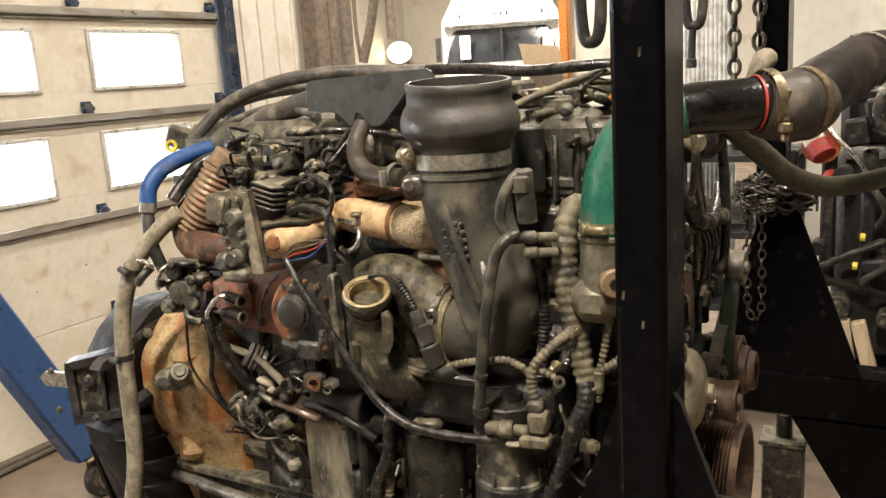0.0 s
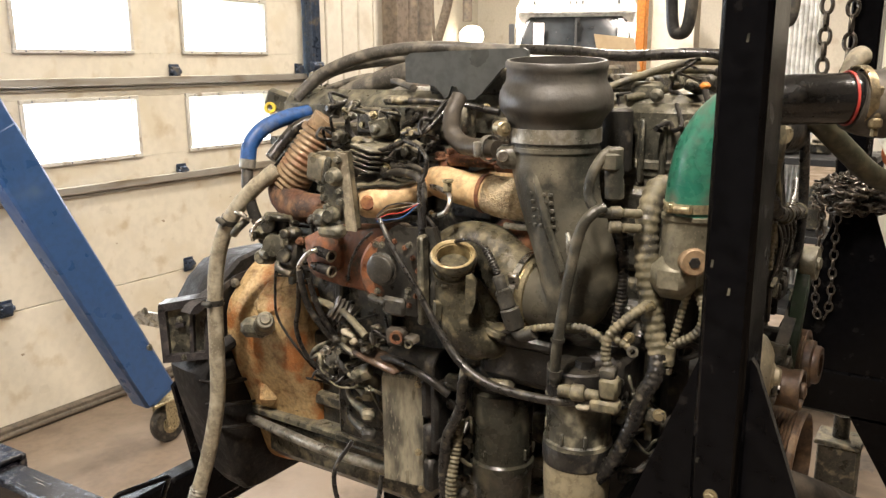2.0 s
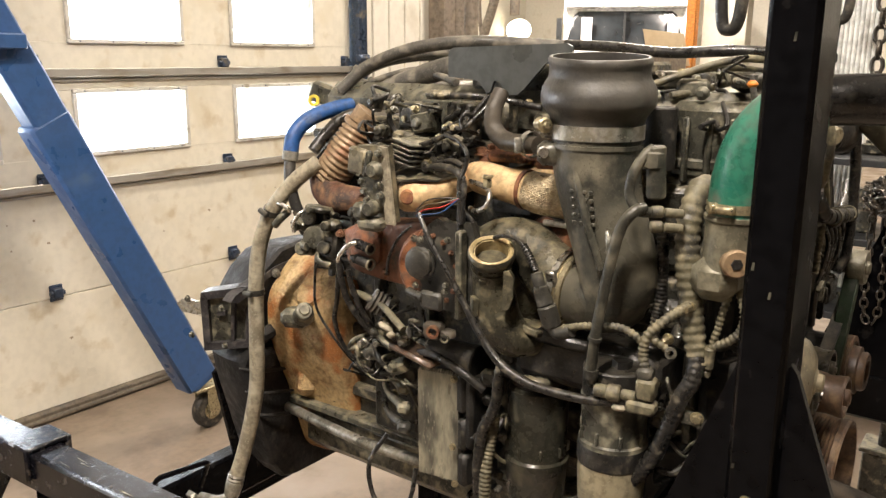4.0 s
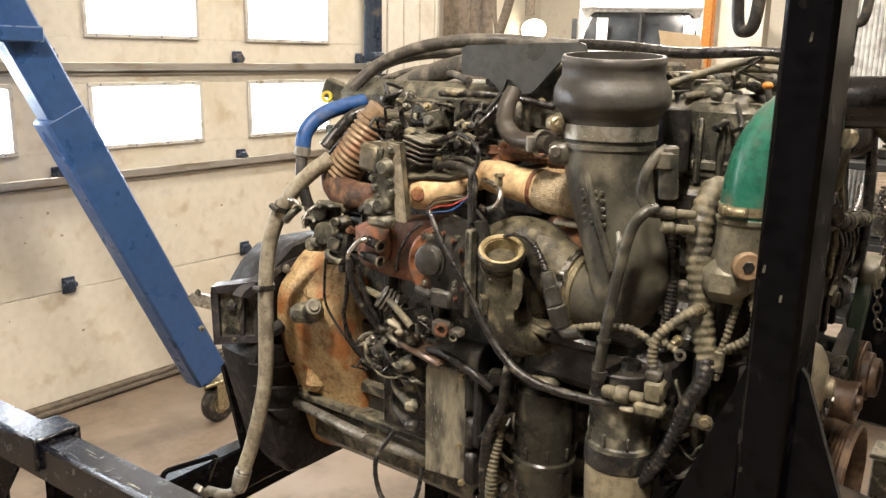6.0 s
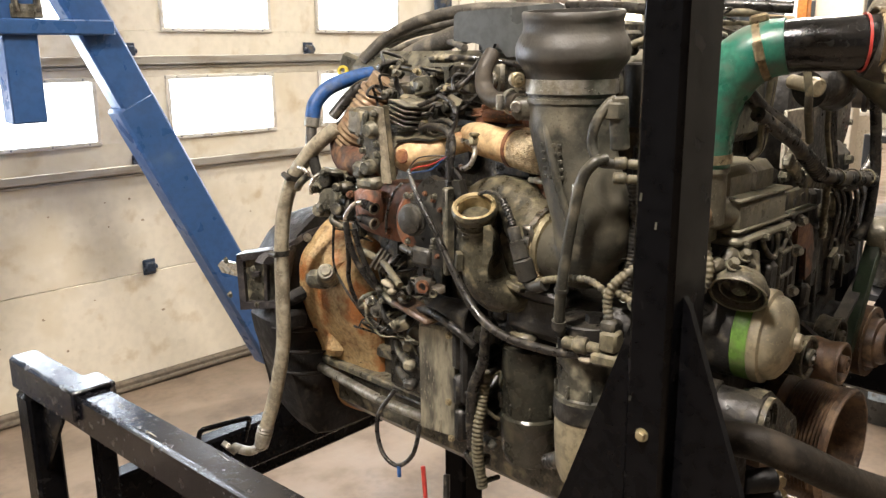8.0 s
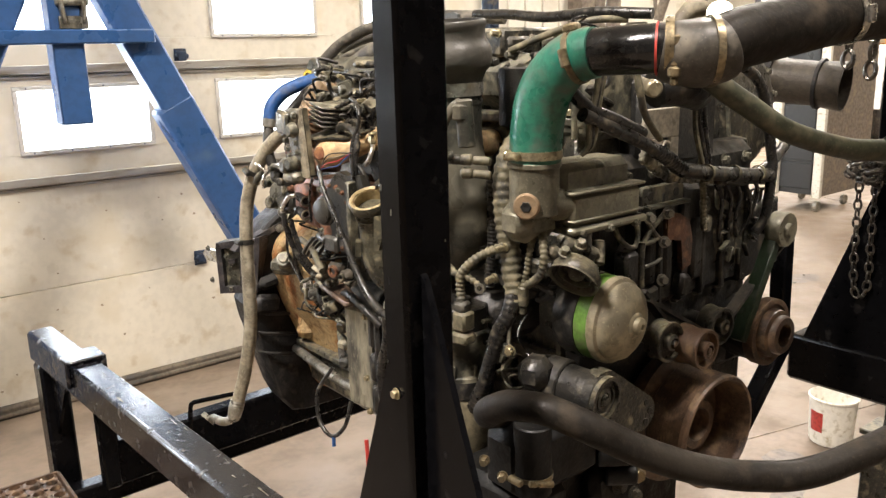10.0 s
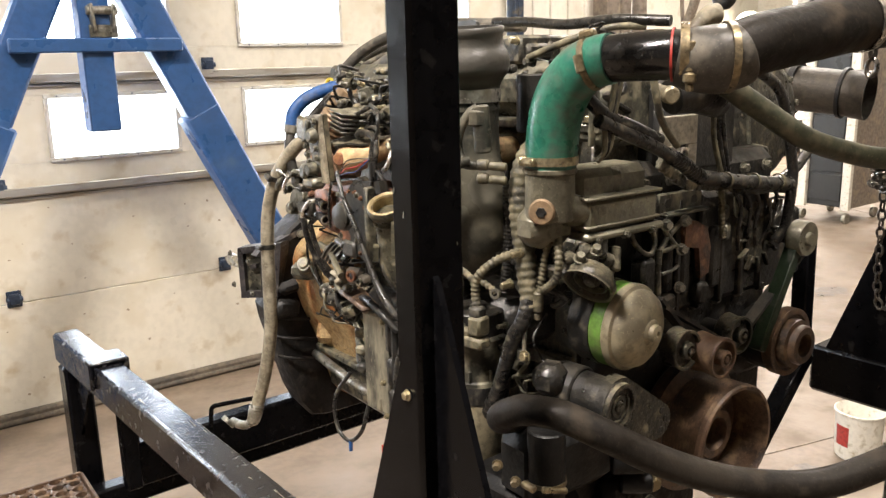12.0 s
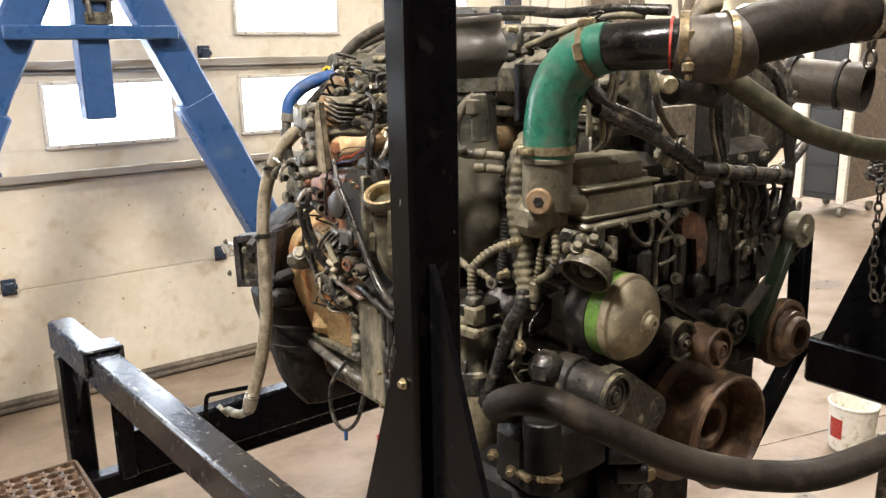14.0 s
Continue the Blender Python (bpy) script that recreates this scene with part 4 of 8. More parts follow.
ring(bm, (1.124, 0.906, 1.606), (-0.8, -0.55, 0), 0.004, 0.003, 0.002, 16)
ep("insert", bm, M_STEEL, "bright metal insert", duct)
# raised moulding marks on the duct, unreadable
for k in range(4):
    for j in range(5):
        bm = B()
        box(bm, (1.131 - 0.0005 * k, 0.862 - k * 0.010 - j * 0.0015, 1.555 - j * 0.011), (0.003, 0.006, 0.006), 0.001, (0, 0, 20))
        ep("moulding_mark", bm, M_DUCT, parent=duct)
bm = B()
tube(bm, [(1.131, 0.805, 1.505), (1.127, 0.800, 1.49), (1.127, 0.802, 1.475)], [0.003, 0.005, 0.002], 8, 5)
ep("scrape", bm, M_ALU, "pale scraped spot", duct)

# turbocharger: scroll, elbow with open mouth, V-band, speed sensor
bm = B()
tube(bm, [(1.205, 1.04, 1.345), (1.205, 1.055, 1.40), (1.212, 1.035, 1.440), (1.222, 0.985, 1.440), (1.212, 0.935, 1.412), (1.203, 0.900, 1.392)], [0.036, 0.040, 0.040, 0.044, 0.050, 0.053], 26, 8)
lathe(bm, [(0, -0.06), (0.05, -0.06), (0.085, -0.035), (0.095, 0), (0.085, 0.035), (0.05, 0.06), (0, 0.06)], (1.275, 1.00, 1.375), (0.3, 1, 0.1), 32)
cyl(bm, (1.26, 1.06, 1.37), (1.29, 1.16, 1.375), 0.06, 0.07, 26)
turbo = ep("turbocharger", bm, M_TURBO, "dusty cast turbocharger")
bm = B()
lathe(bm, [(0.048, 0), (0.056, 0), (0.060, 0.005), (0.055, 0.010), (0.060, 0.016), (0.056, 0.022), (0.048, 0.022)], (1.202, 0.882, 1.390), (0.05, 1, 0.05), 36)
ep("v_band", bm, M_ZINC, "dull steel V-band clamp", turbo)
bm = B()
ring(bm, (1.203, 0.893, 1.391), (0.05, 1, 0.05), 0.0605, 0.0015, 0.010, 36)
box(bm, (1.150, 0.898, 1.415), (0.010, 0.018, 0.035), 0.003, (0, -25, 0))
ep("v_band_strap", bm, M_STEEL, "bright clamp strap", turbo)
bm = B()
MOUTH, MAX = Vector((1.136, 0.998, 1.446)), Vector((-0.39, -0.24, 0.89)).normalized()
tube(bm, [MOUTH - MAX * 0.018, MOUTH - MAX * 0.035, (1.157, 1.008, 1.392), (1.161, 1.006, 1.362), (1.163, 0.998, 1.330), (1.178, 0.982, 1.303), (1.22, 0.955, 1.295)], [0.0295, 0.0305, 0.0325, 0.0350, 0.036, 0.034, 0.028], 28, 8)
lathe(bm, [(0.0, -0.05), (0.029, -0.05), (0.0295, -0.022), (0.031, -0.016), (0.0350, -0.012), (0.0368, -0.005), (0.0368, 0.000), (0.0345, 0.004), (0.0320, 0.005), (0.0285, 0.0), (0.0270, -0.02), (0.025, -0.04), (0, -0.045)], MOUTH, MAX, 36)
elbow = ep("outlet_elbow", bm, M_TURBO, "cast outlet elbow with open mouth", turbo)
bm = B()
lathe(bm, [(0.0282, 0.003), (0.0318, 0.0062), (0.0345, 0.0048), (0.0345, 0.001), (0.0282, 0.000)], MOUTH, MAX, 36)
ring(bm, MOUTH - MAX * 0.026, MAX, 0.0262, 0.0012, 0.027, 30)
lathe(bm, [(0, 0), (0.026, 0), (0.026, 0.002), (0, 0.002)], MOUTH - MAX * 0.026, MAX, 30)
ep("lip", bm, M_BORE, "pale machined lip and bore", turbo)
bm = B()
plate(bm, [(0, 0), (0.010, 0.002), (0.016, 0.02), (0.016, 0.05), (0.008, 0.062), (0, 0.060)], (1.132, 0.972, 1.362), (0.35, -0.9, 0), (0.05, 0, 1), 0.012)
ep("cast_lug", bm, M_TURBO, parent=turbo)
bm = B()
plate(bm, [(0, 0), (0.012, 0.004), (0.012, 0.030), (0, 0.034)], (1.128, 1.022, 1.340), (-0.5, -0.8, 0), (0.1, 0, 1), 0.010)
ep("cast_lug", bm, M_TURBO, parent=turbo)
bm = B()
ring(bm, MOUTH - MAX * 0.030, MAX, 0.0303, 0.0022, 0.004, 32)
ep("casting_seam", bm, M_TURBO, parent=turbo)
for c, s, rot in (((1.124, 1.004, 1.402), (0.010, 0.014, 0.008), (0, 0, 30)), ((1.19, 0.955, 1.315), (0.05, 0.05, 0.012), (10, 20, 0))):
    bm = B()
    box(bm, c, s, 0.003, rot)
    ep("cast_lug", bm, M_TURBO, parent=turbo)
bm = B()
cyl(bm, (1.133, 0.917, 1.428), (1.131, 0.907, 1.405), 0.0095, seg=16)
cyl(bm, (1.131, 0.908, 1.408), (1.130, 0.896, 1.380), 0.0125, seg=16)
cyl(bm, (1.130, 0.896, 1.382), (1.134, 0.886, 1.350), 0.0145, seg=16)
tube(bm, [(1.134, 0.888, 1.352), (1.133, 0.878, 1.343), (1.131, 0.865, 1.346), (1.130, 0.852, 1.352)], 0.010, 12, 5)
sensor = ep("speed_sensor", bm, M_PLASTIC, "black turbo speed sensor plug", turbo)
bm = B()
tube(bm, [(1.133, 0.917, 1.430), (1.138, 0.930, 1.447), (1.142, 0.945, 1.463)], 0.006, 10, 6, pitch=0.005, depth=0.0015)
tube(bm, [(1.142, 0.945, 1.463), (1.145, 0.965, 1.472), (1.150, 0.99, 1.470), (1.17, 1.03, 1.455)], 0.003, 8, 8)
ep("sensor_lead", bm, M_WIRE, parent=turbo)

# exhaust manifold
bm = B()
tube(bm, [(1.255, 1.115, 1.540), (1.240, 1.08, 1.540), (1.232, 1.02, 1.533), (1.235, 0.96, 1.526), (1.25, 0.89, 1.52)], [0.024, 0.028, 0.028, 0.031, 0.031], 24, 7)
tube(bm, [(1.232, 1.03, 1.535), (1.29, 1.03, 1.538), (1.36, 1.03, 1.54)], 0.025, 16, 5)
tube(bm, [(1.24, 0.92, 1.522), (1.30, 0.92, 1.53), (1.36, 0.92, 1.53)], 0.025, 16, 5)
manifold = ep("exhaust_manifold", bm, M_HEAT, "heat-tinted tan exhaust manifold")
bm = B()
tube(bm, [(1.2335, 0.992, 1.530), (1.2345, 0.96, 1.526), (1.25, 0.89, 1.52)], [0.0315, 0.0335, 0.0335], 26, 7)
ep("heat_wrap", bm, M_FOIL, "dimpled silvery heat wrap", manifold)
bm = B()
ring(bm, (1.2335, 0.995, 1.5305), (0.02, 1, 0.06), 0.0295, 0.003, 0.007, 28)
ep("manifold_ring", bm, M_RUST, "dark rusty joint ring", manifold)
bm = B()
tube(bm, [(1.30, 1.0, 1.455), (1.255, 0.96, 1.457), (1.235, 0.90, 1.458), (1.24, 0.86, 1.455)], 0.022, 18, 6)
ep("lower_manifold", bm, M_RUST, "rusty lower manifold branch", manifold)
bm = B()
tube(bm, [(1.22, 0.955, 1.485), (1.21, 0.91, 1.487), (1.21, 0.87, 1.487)], 0.005, 10, 6)
ep("manifold_line", bm, M_ALU, parent=manifold)
for c, s in (((1.275, 1.045, 1.575), (0.075, 0.075, 0.020)), ((1.27, 0.965, 1.570), (0.07, 0.055, 0.018)), ((1.285, 1.095, 1.565), (0.06, 0.035, 0.024))):
    bm = B()
    box(bm, c, s, 0.007, (0, 8, 6))
    ep("manifold_flange", bm, M_RUST, "rusty manifold flange", manifold)
bolts(manifold, M_RUST, [(1.25, 1.075, 1.585), (1.25, 1.02, 1.585), (1.245, 0.985, 1.579), (1.245, 0.945, 1.579), (1.26, 1.105, 1.577)], (-0.1, 0, 1), 0.009, 0.012)
# crossover elbow
bm = B()
tube(bm, [(1.180, 1.222, 1.502), (1.172, 1.195, 1.507), (1.172, 1.170, 1.512), (1.185, 1.148, 1.518), (1.215, 1.128, 1.528), (1.25, 1.112, 1.535)], [0.014, 0.0265, 0.0285, 0.025, 0.020, 0.018], 22, 7)
egr = ep("crossover_elbow", bm, M_HEAT, "tan exhaust crossover elbow")
bm = B()
cyl(bm, (1.152, 1.176, 1.512), (1.140, 1.169, 1.512), 0.0125, seg=20)
ep("rust_plug", bm, M_RUST, "rust coloured plug", egr)
bm = B()
add_pts = [(1.135, 1.208, 1.541), (1.15, 1.18, 1.539), (1.155, 1.15, 1.543), (1.17, 1.13, 1.541), (1.20, 1.112, 1.548)]
for k, (x, y, z) in enumerate(add_pts[:-1]):
    x2, y2, z2 = add_pts[k + 1]
    add(bm, [(x, y, z), (x2, y2, z2), (x2 + 0.06, y2 + 0.02, z2 + 0.010), (x + 0.06, y + 0.02, z + 0.010), (x, y, z - 0.004), (x2, y2, z2 - 0.004), (x2 + 0.06, y2 + 0.02, z2 + 0.006), (x + 0.06, y + 0.02, z + 0.006)],
        [(0, 1, 2, 3), (4, 5, 6, 7), (0, 1, 5, 4), (2, 3, 7, 6)])
ep("heat_sheet", bm, M_CAST, "wavy dark heat shield sheet")

# bellows pipe
bm = B()
tube(bm, [(1.275, 1.482, 1.500), (1.278, 1.462, 1.525), (1.283, 1.444, 1.552), (1.292, 1.428, 1.582), (1.302, 1.415, 1.610)], [0.039, 0.038, 0.037, 0.035, 0.034], 28, 8, pitch=0.0105, depth=0.0042)
bellows = ep("bellows_pipe", bm, M_BELLOWS, "rust brown corrugated exhaust bellows", crease=60)
bm = B()
tube(bm, [(1.273, 1.488, 1.505), (1.270, 1.478, 1.482), (1.258, 1.445, 1.466), (1.25, 1.40, 1.468), (1.29, 1.35, 1.465)], [0.034, 0.036, 0.033, 0.028, 0.022], 22, 7)
ep("bellows_bulb", bm, M_RUSTDARK, "red rusty pipe end", bellows)
bm = B()
tube(bm, [(1.302, 1.415, 1.606), (1.312, 1.400, 1.628)], [0.030, 0.033], 22, 4)
ring(bm, (1.298, 1.42, 1.602), (0.3, -0.45, 0.8), 0.030, 0.004, 0.008, 26)
ep("bellows_cuff", bm, M_BELLOWS, parent=bellows)
bm = B()
tube(bm, [(1.33, 1.43, 1.605), (1.36, 1.372, 1.616), (1.38, 1.31, 1.62)], 0.022, 18, 6)
ep("rear_pipe", bm, M_RUBBER, "dark rear coolant pipe")

# bracket plate with dusty actuator linkage
bm = B()
plate(bm, [(0, 0), (0.071, 0.004), (0.087, -0.121), (0.065, -0.121), (0.022, -0.088), (0.004, -0.037)], (1.125, 1.267, 1.592), (0.02, -1, 0), (0, 0, 1), -0.010)
bracket = ep("bracket_plate", bm, M_OLIVE, "dusty olive bronze bracket plate")
bm = B()
box(bm, (1.145, 1.262, 1.555), (0.03, 0.006, 0.075), 0.002)
ep("bracket_edge", bm, M_OLIVE, parent=bracket)
bm = B()
plate(bm, [(0, 0), (0.018, -0.002), (0.034, -0.128), (0.016, -0.128)], (1.118, 1.213, 1.595), (0.02, -1, 0), (0, 0, 1), -0.006)
ep("bracket_strip", bm, M_HOSE_TAN, "tan flat steel strip", bracket)
bm = B()
box(bm, (1.112, 1.25, 1.568), (0.014, 0.042, 0.046), 0.006, (8, 0, 0))
ep("bracket_pad", bm, M_OLIVE, parent=bracket)
bolts(bracket, M_CAST_G, [(1.114, y, z) for y, z in ((1.254, 1.577), (1.206, 1.584), (1.246, 1.548), (1.243, 1.535), (1.238, 1.520), (1.205, 1.532), (1.203, 1.515), (1.232, 1.505))], (-1, -0.02, 0), 0.0055, 0.008)
bm = B()
cyl(bm, (1.115, 1.215, 1.556), (1.100, 1.213, 1.556), 0.016, 0.012, 20)
box(bm, (1.108, 1.226, 1.566), (0.012, 0.012, 0.045), 0.004, (15, 0, 0))
ep("lever", bm, M_CAST_G, "dusty cast lever", bracket)
bm = B()
cyl(bm, (1.118, 1.222, 1.492), (1.098, 1.220, 1.492), 0.014, 0.012, 20)
box(bm, (1.11, 1.242, 1.485), (0.025, 0.03, 0.03), 0.007)
box(bm, (1.115, 1.225, 1.465), (0.03, 0.05, 0.022), 0.007)
ep("linkage", bm, M_CAST_G, "dusty linkage pivot", bracket)
for k in range(5):
    bm = B()
    box(bm, (1.182, 1.198 - k * 0.001, 1.562 + k * 0.0085), (0.065, 0.042, 0.0045), 0.0015, (16, 6, 8))
    ep("fin", bm, M_CAST_G, parent=bracket)
bm = B()
box(bm, (1.205, 1.205, 1.580), (0.06, 0.045, 0.045), 0.008, (10, 0, 8))
ep("control_box", bm, M_CAST_G, "grey finned control box", bracket)

# injector and sensor clutter above the manifold
for c, s, rot in (((1.275, 1.205, 1.672), (0.03, 0.055, 0.016), (0, 0, -5)), ((1.31, 1.298, 1.632), (0.012, 0.058, 0.05), (0, 0, 0)), ((1.27, 1.222, 1.630), (0.03, 0.034, 0.055), (0, 0, 5)), ((1.26, 1.22, 1.585), (0.04, 0.055, 0.035), (8, 0, 5)),
                  ((1.30, 1.17, 1.62), (0.05, 0.05, 0.08), (0, 0, 0)), ((1.31, 1.10, 1.635), (0.04, 0.05, 0.06), (0, 0, 0)), ((1.27, 1.27, 1.595), (0.05, 0.05, 0.02), (6, 4, 0)), ((1.33, 1.36, 1.60), (0.05, 0.07, 0.05), (0, 0, 10)),
                  ((1.32, 1.00, 1.62), (0.03, 0.07, 0.05), (0, 0, 0)), ((1.24, 1.25, 1.565), (0.06, 0.05, 0.012), (0, 10, 10))):
    bm = B()
    box(bm, c, s, 0.006, rot)
    cyl(bm, (c[0] - s[0] / 2 + 0.003, c[1], c[2]), (c[0] - s[0] / 2 - 0.008, c[1], c[2]), min(s[1], s[2]) * 0.32, seg=14)
    ep("injector_connector", bm, M_CAST, "dark oily connector body")
bolts(head, M_ZINC, [(1.338, 1.30, 1.645), (1.335, 1.16, 1.66), (1.30, 1.305, 1.625), (1.335, 1.06, 1.66), (1.335, 0.98, 1.65)], (-1, 0, 0), 0.006, 0.008)
for r, pts in ((0.0045, ((1.25, 1.085, 1.675), (1.222, 1.112, 1.63), (1.20, 1.136, 1.611), (1.19, 1.18, 1.593), (1.20, 1.21, 1.594))), (0.0045, ((1.25, 1.075, 1.670), (1.215, 1.10, 1.63), (1.195, 1.128, 1.613))),
               (0.0038, ((1.19, 1.128, 1.613), (1.18, 1.092, 1.604), (1.17, 1.071, 1.588), (1.17, 1.073, 1.568), (1.16, 1.077, 1.546), (1.15, 1.071, 1.515), (1.145, 1.062, 1.48))),
               (0.007, ((1.20, 1.18, 1.562), (1.18, 1.16, 1.556), (1.175, 1.13, 1.562), (1.17, 1.09, 1.558), (1.165, 1.075, 1.54), (1.155, 1.07, 1.50), (1.15, 1.065, 1.45))),
               (0.005, ((1.21, 1.17, 1.570), (1.19, 1.145, 1.566), (1.185, 1.11, 1.572), (1.18, 1.085, 1.566))), (0.006, ((1.26, 1.17, 1.672), (1.27, 1.13, 1.672), (1.30, 1.08, 1.665), (1.31, 1.02, 1.655))),
               (0.004, ((1.16, 1.07, 1.50), (1.165, 1.05, 1.475), (1.17, 1.045, 1.44), (1.175, 1.05, 1.40)))):
    bm = B()
    tube(bm, pts, r, 10, 8)
    ep("sensor_wire", bm, M_WIRE, "black sensor wire")
for mat, dz in ((M_RED, 0.0), (M_LOOM, 0.007), (M_BLUE, -0.008), (M_WIRE, 0.014)):
    bm = B()
    tube(bm, [(1.128, 1.140, 1.490 + dz * 0.4), (1.128, 1.118, 1.500 + dz), (1.134, 1.092, 1.506 + dz), (1.148, 1.070, 1.520)], 0.0011, 8, 8)
    ep("pigtail_wire", bm, mat, "thin coloured pigtail wire")
bm = B()
tube(bm, [(1.205, 1.085, 1.538), (1.192, 1.076, 1.541), (1.180, 1.052, 1.540), (1.170, 1.030, 1.536), (1.160, 1.020, 1.525), (1.156, 1.025, 1.510), (1.163, 1.048, 1.500), (1.18, 1.07, 1.500)], 0.0042, 10, 8)
pipe = ep("sensor_pipe", bm, M_STEEL, "bright bent sensor pipe")
bm = B()
cyl(bm, (1.170, 1.031, 1.538), (1.171, 1.031, 1.553), 0.0075, seg=6)
cyl(bm, (1.171, 1.031, 1.553), (1.171, 1.031, 1.558), 0.009, seg=14)
ep("pipe_nut", bm, M_ZINC, parent=pipe)

# red-brown housing and actuator
bm = B()
pad(bm, [(0.0, 0.078), (0.045, 0.098), (0.12, 0.104), (0.185, 0.112), (0.205, 0.06), (0.19, 0.0), (0.12, -0.005), (0.06, 0.0), (0.012, 0.016)], (1.245, 1.357, 1.348), (0.05, -1, 0), (0.02, 0, 1), 0.072, 0.012)
lathe(bm, [(0, 0), (0.058, 0), (0.063, 0.004), (0.066, 0.012), (0.064, 0.03), (0.055, 0.045), (0.055, 0.09), (0, 0.09)], (1.150, 1.128, 1.396), (1, 0.18, 0), 36)
actuator = ep("actuator_housing", bm, M_REDIRON, "red-brown cast actuator housing")
bm = B()
pad(bm, [(0, 0), (0.055, 0.006), (0.064, 0.04), (0.05, 0.066), (0.006, 0.060), (-0.006, 0.03)], (1.178, 1.322, 1.372), (0.05, -1, 0), (0, 0, 1), 0.010, 0.004)
ep("fitting_pad", bm, M_REDIRON, parent=actuator)
bolts(actuator, M_RUST, [(1.142, 1.128 + 0.060 * math.cos(radians(a)), 1.396 + 0.060 * math.sin(radians(a))) for a in range(60, 250, 21)], (-1, -0.18, 0), 0.0035, 0.006)
bolts(actuator, M_RUST, [(1.18, 1.36, 1.42), (1.18, 1.33, 1.38), (1.18, 1.265, 1.43), (1.18, 1.25, 1.365)], (-1, 0, 0), 0.006, 0.010)
bm = B()
plate(bm, [(0.02, 0.004), (0.034, 0.012), (0.05, 0.006), (0.094, 0.010), (0.104, -0.02), (0.102, -0.118), (0.094, -0.142), (0.012, -0.138), (0.0, -0.115), (0.004, -0.105), (-0.008, -0.085), (-0.012, -0.06), (-0.008, -0.03), (0.004, -0.012)], (1.140, 1.141, 1.472), (0.12, -1, 0), (0, 0, 1), -0.018)
ep("actuator_cover", bm, M_PLASTIC, "black moulded actuator cover", actuator)
bm = B()
lathe(bm, [(0, 0), (0.028, 0), (0.028, 0.004), (0.0245, 0.006), (0.0235, 0.012), (0.0205, 0.014), (0, 0.0145)], (1.122, 1.125, 1.412), (-1, -0.12, 0), 32)
ep("round_cap", bm, M_PLASTIC, "round black cap", actuator)
bm = B()
box(bm, (1.115, 1.098, 1.355), (0.012, 0.045, 0.03), 0.006)
cyl(bm, (1.118, 1.15, 1.362), (1.112, 1.112, 1.358), 0.007, seg=14)
ep("cover_rib", bm, M_PLASTIC, parent=actuator)
bm = B()
box(bm, (1.135, 1.055, 1.40), (0.020, 0.012, 0.145), 0.003)
ep("side_rail", bm, M_CAST_G, parent=actuator)
bolts(actuator, M_CAST_G, [(1.118, 1.134, 1.452), (1.118, 1.122, 1.452), (1.118, 1.068, 1.458), (1.117, 1.132, 1.375), (1.117, 1.072, 1.375), (1.117, 1.07, 1.385)], (-1, 0, 0), 0.0045, 0.006)
for p0, p1 in (((1.163, 1.312, 1.414), (1.160, 1.268, 1.406)), ((1.163, 1.318, 1.384), (1.160, 1.268, 1.378))):
    bm = B()
    lathe(bm, [(0, 0), (0.0055, 0), (0.0060, 0.008), (0.0085, 0.009), (0.0090, 0.022), (0.0078, 0.024), (0.0078, 0.028), (0.0092, 0.029), (0.0092, 0.038), (0.006, 0.046), (0, 0.046)], p0, Vector(p1) - Vector(p0), 18)
    fit_ob = ep("hydraulic_fitting", bm, M_DEEPGLOSS, "black banded hydraulic fitting", actuator)
    bm = B()
    ring(bm, Vector(p0).lerp(Vector(p1), 0.92), (Vector(p1) - Vector(p0)), 0.008, 0.003, 0.004, 18)
    ep("fitting_ring", bm, M_HOSE_TAN, parent=actuator)
bm = B()
tube(bm, [(1.15, 1.293, 1.417), (1.14, 1.305, 1.412), (1.136, 1.323, 1.390), (1.138, 1.328, 1.372)], 0.0045, 10, 8)
ep("steel_line", bm, M_STEEL, "bright bent steel line", actuator)
for r, pts in ((0.006, ((1.138, 1.327, 1.378), (1.14, 1.323, 1.347), (1.15, 1.318, 1.307), (1.165, 1.297, 1.265), (1.19, 1.28, 1.23))), (0.0055, ((1.145, 1.312, 1.365), (1.15, 1.305, 1.33), (1.16, 1.295, 1.29), (1.18, 1.285, 1.25))),
               (0.0027, ((1.22, 1.467, 1.365), (1.215, 1.470, 1.30), (1.215, 1.466, 1.245), (1.222, 1.422, 1.187), (1.24, 1.379, 1.137), (1.26, 1.33, 1.11))), (0.0045, ((1.145, 1.335, 1.36), (1.18, 1.375, 1.29), (1.20, 1.402, 1.236), (1.22, 1.396, 1.178), (1.24, 1.363, 1.141), (1.26, 1.32, 1.12))),
               (0.0025, ((1.10, 1.128, 1.475), (1.115, 1.165, 1.45), (1.13, 1.20, 1.41), (1.14, 1.215, 1.375))), (0.003, ((1.19, 1.30, 1.29), (1.21, 1.31, 1.24), (1.22, 1.335, 1.19), (1.24, 1.33, 1.13)))):
    bm = B()
    tube(bm, pts, r, 10, 8)
    ep("control_line", bm, M_WIRE, "thin black control line")
bm = B()
tube(bm, [(1.175, 1.330, 1.316), (1.16, 1.275, 1.316), (1.15, 1.232, 1.310), (1.14, 1.20, 1.298), (1.135, 1.175, 1.285)], 0.0065, 12, 8)
ep("pale_tube", bm, M_LOOM, "dusty pale tube")
bm = B()
lathe(bm, [(0, 0), (0.02, 0), (0.022, 0.004), (0.018, 0.008), (0.022, 0.012), (0.018, 0.016), (0.022, 0.020), (0.018, 0.024), (0.020, 0.03), (0, 0.03)], (1.155, 1.265, 1.318), (0.5, -0.6, -0.5), 22)
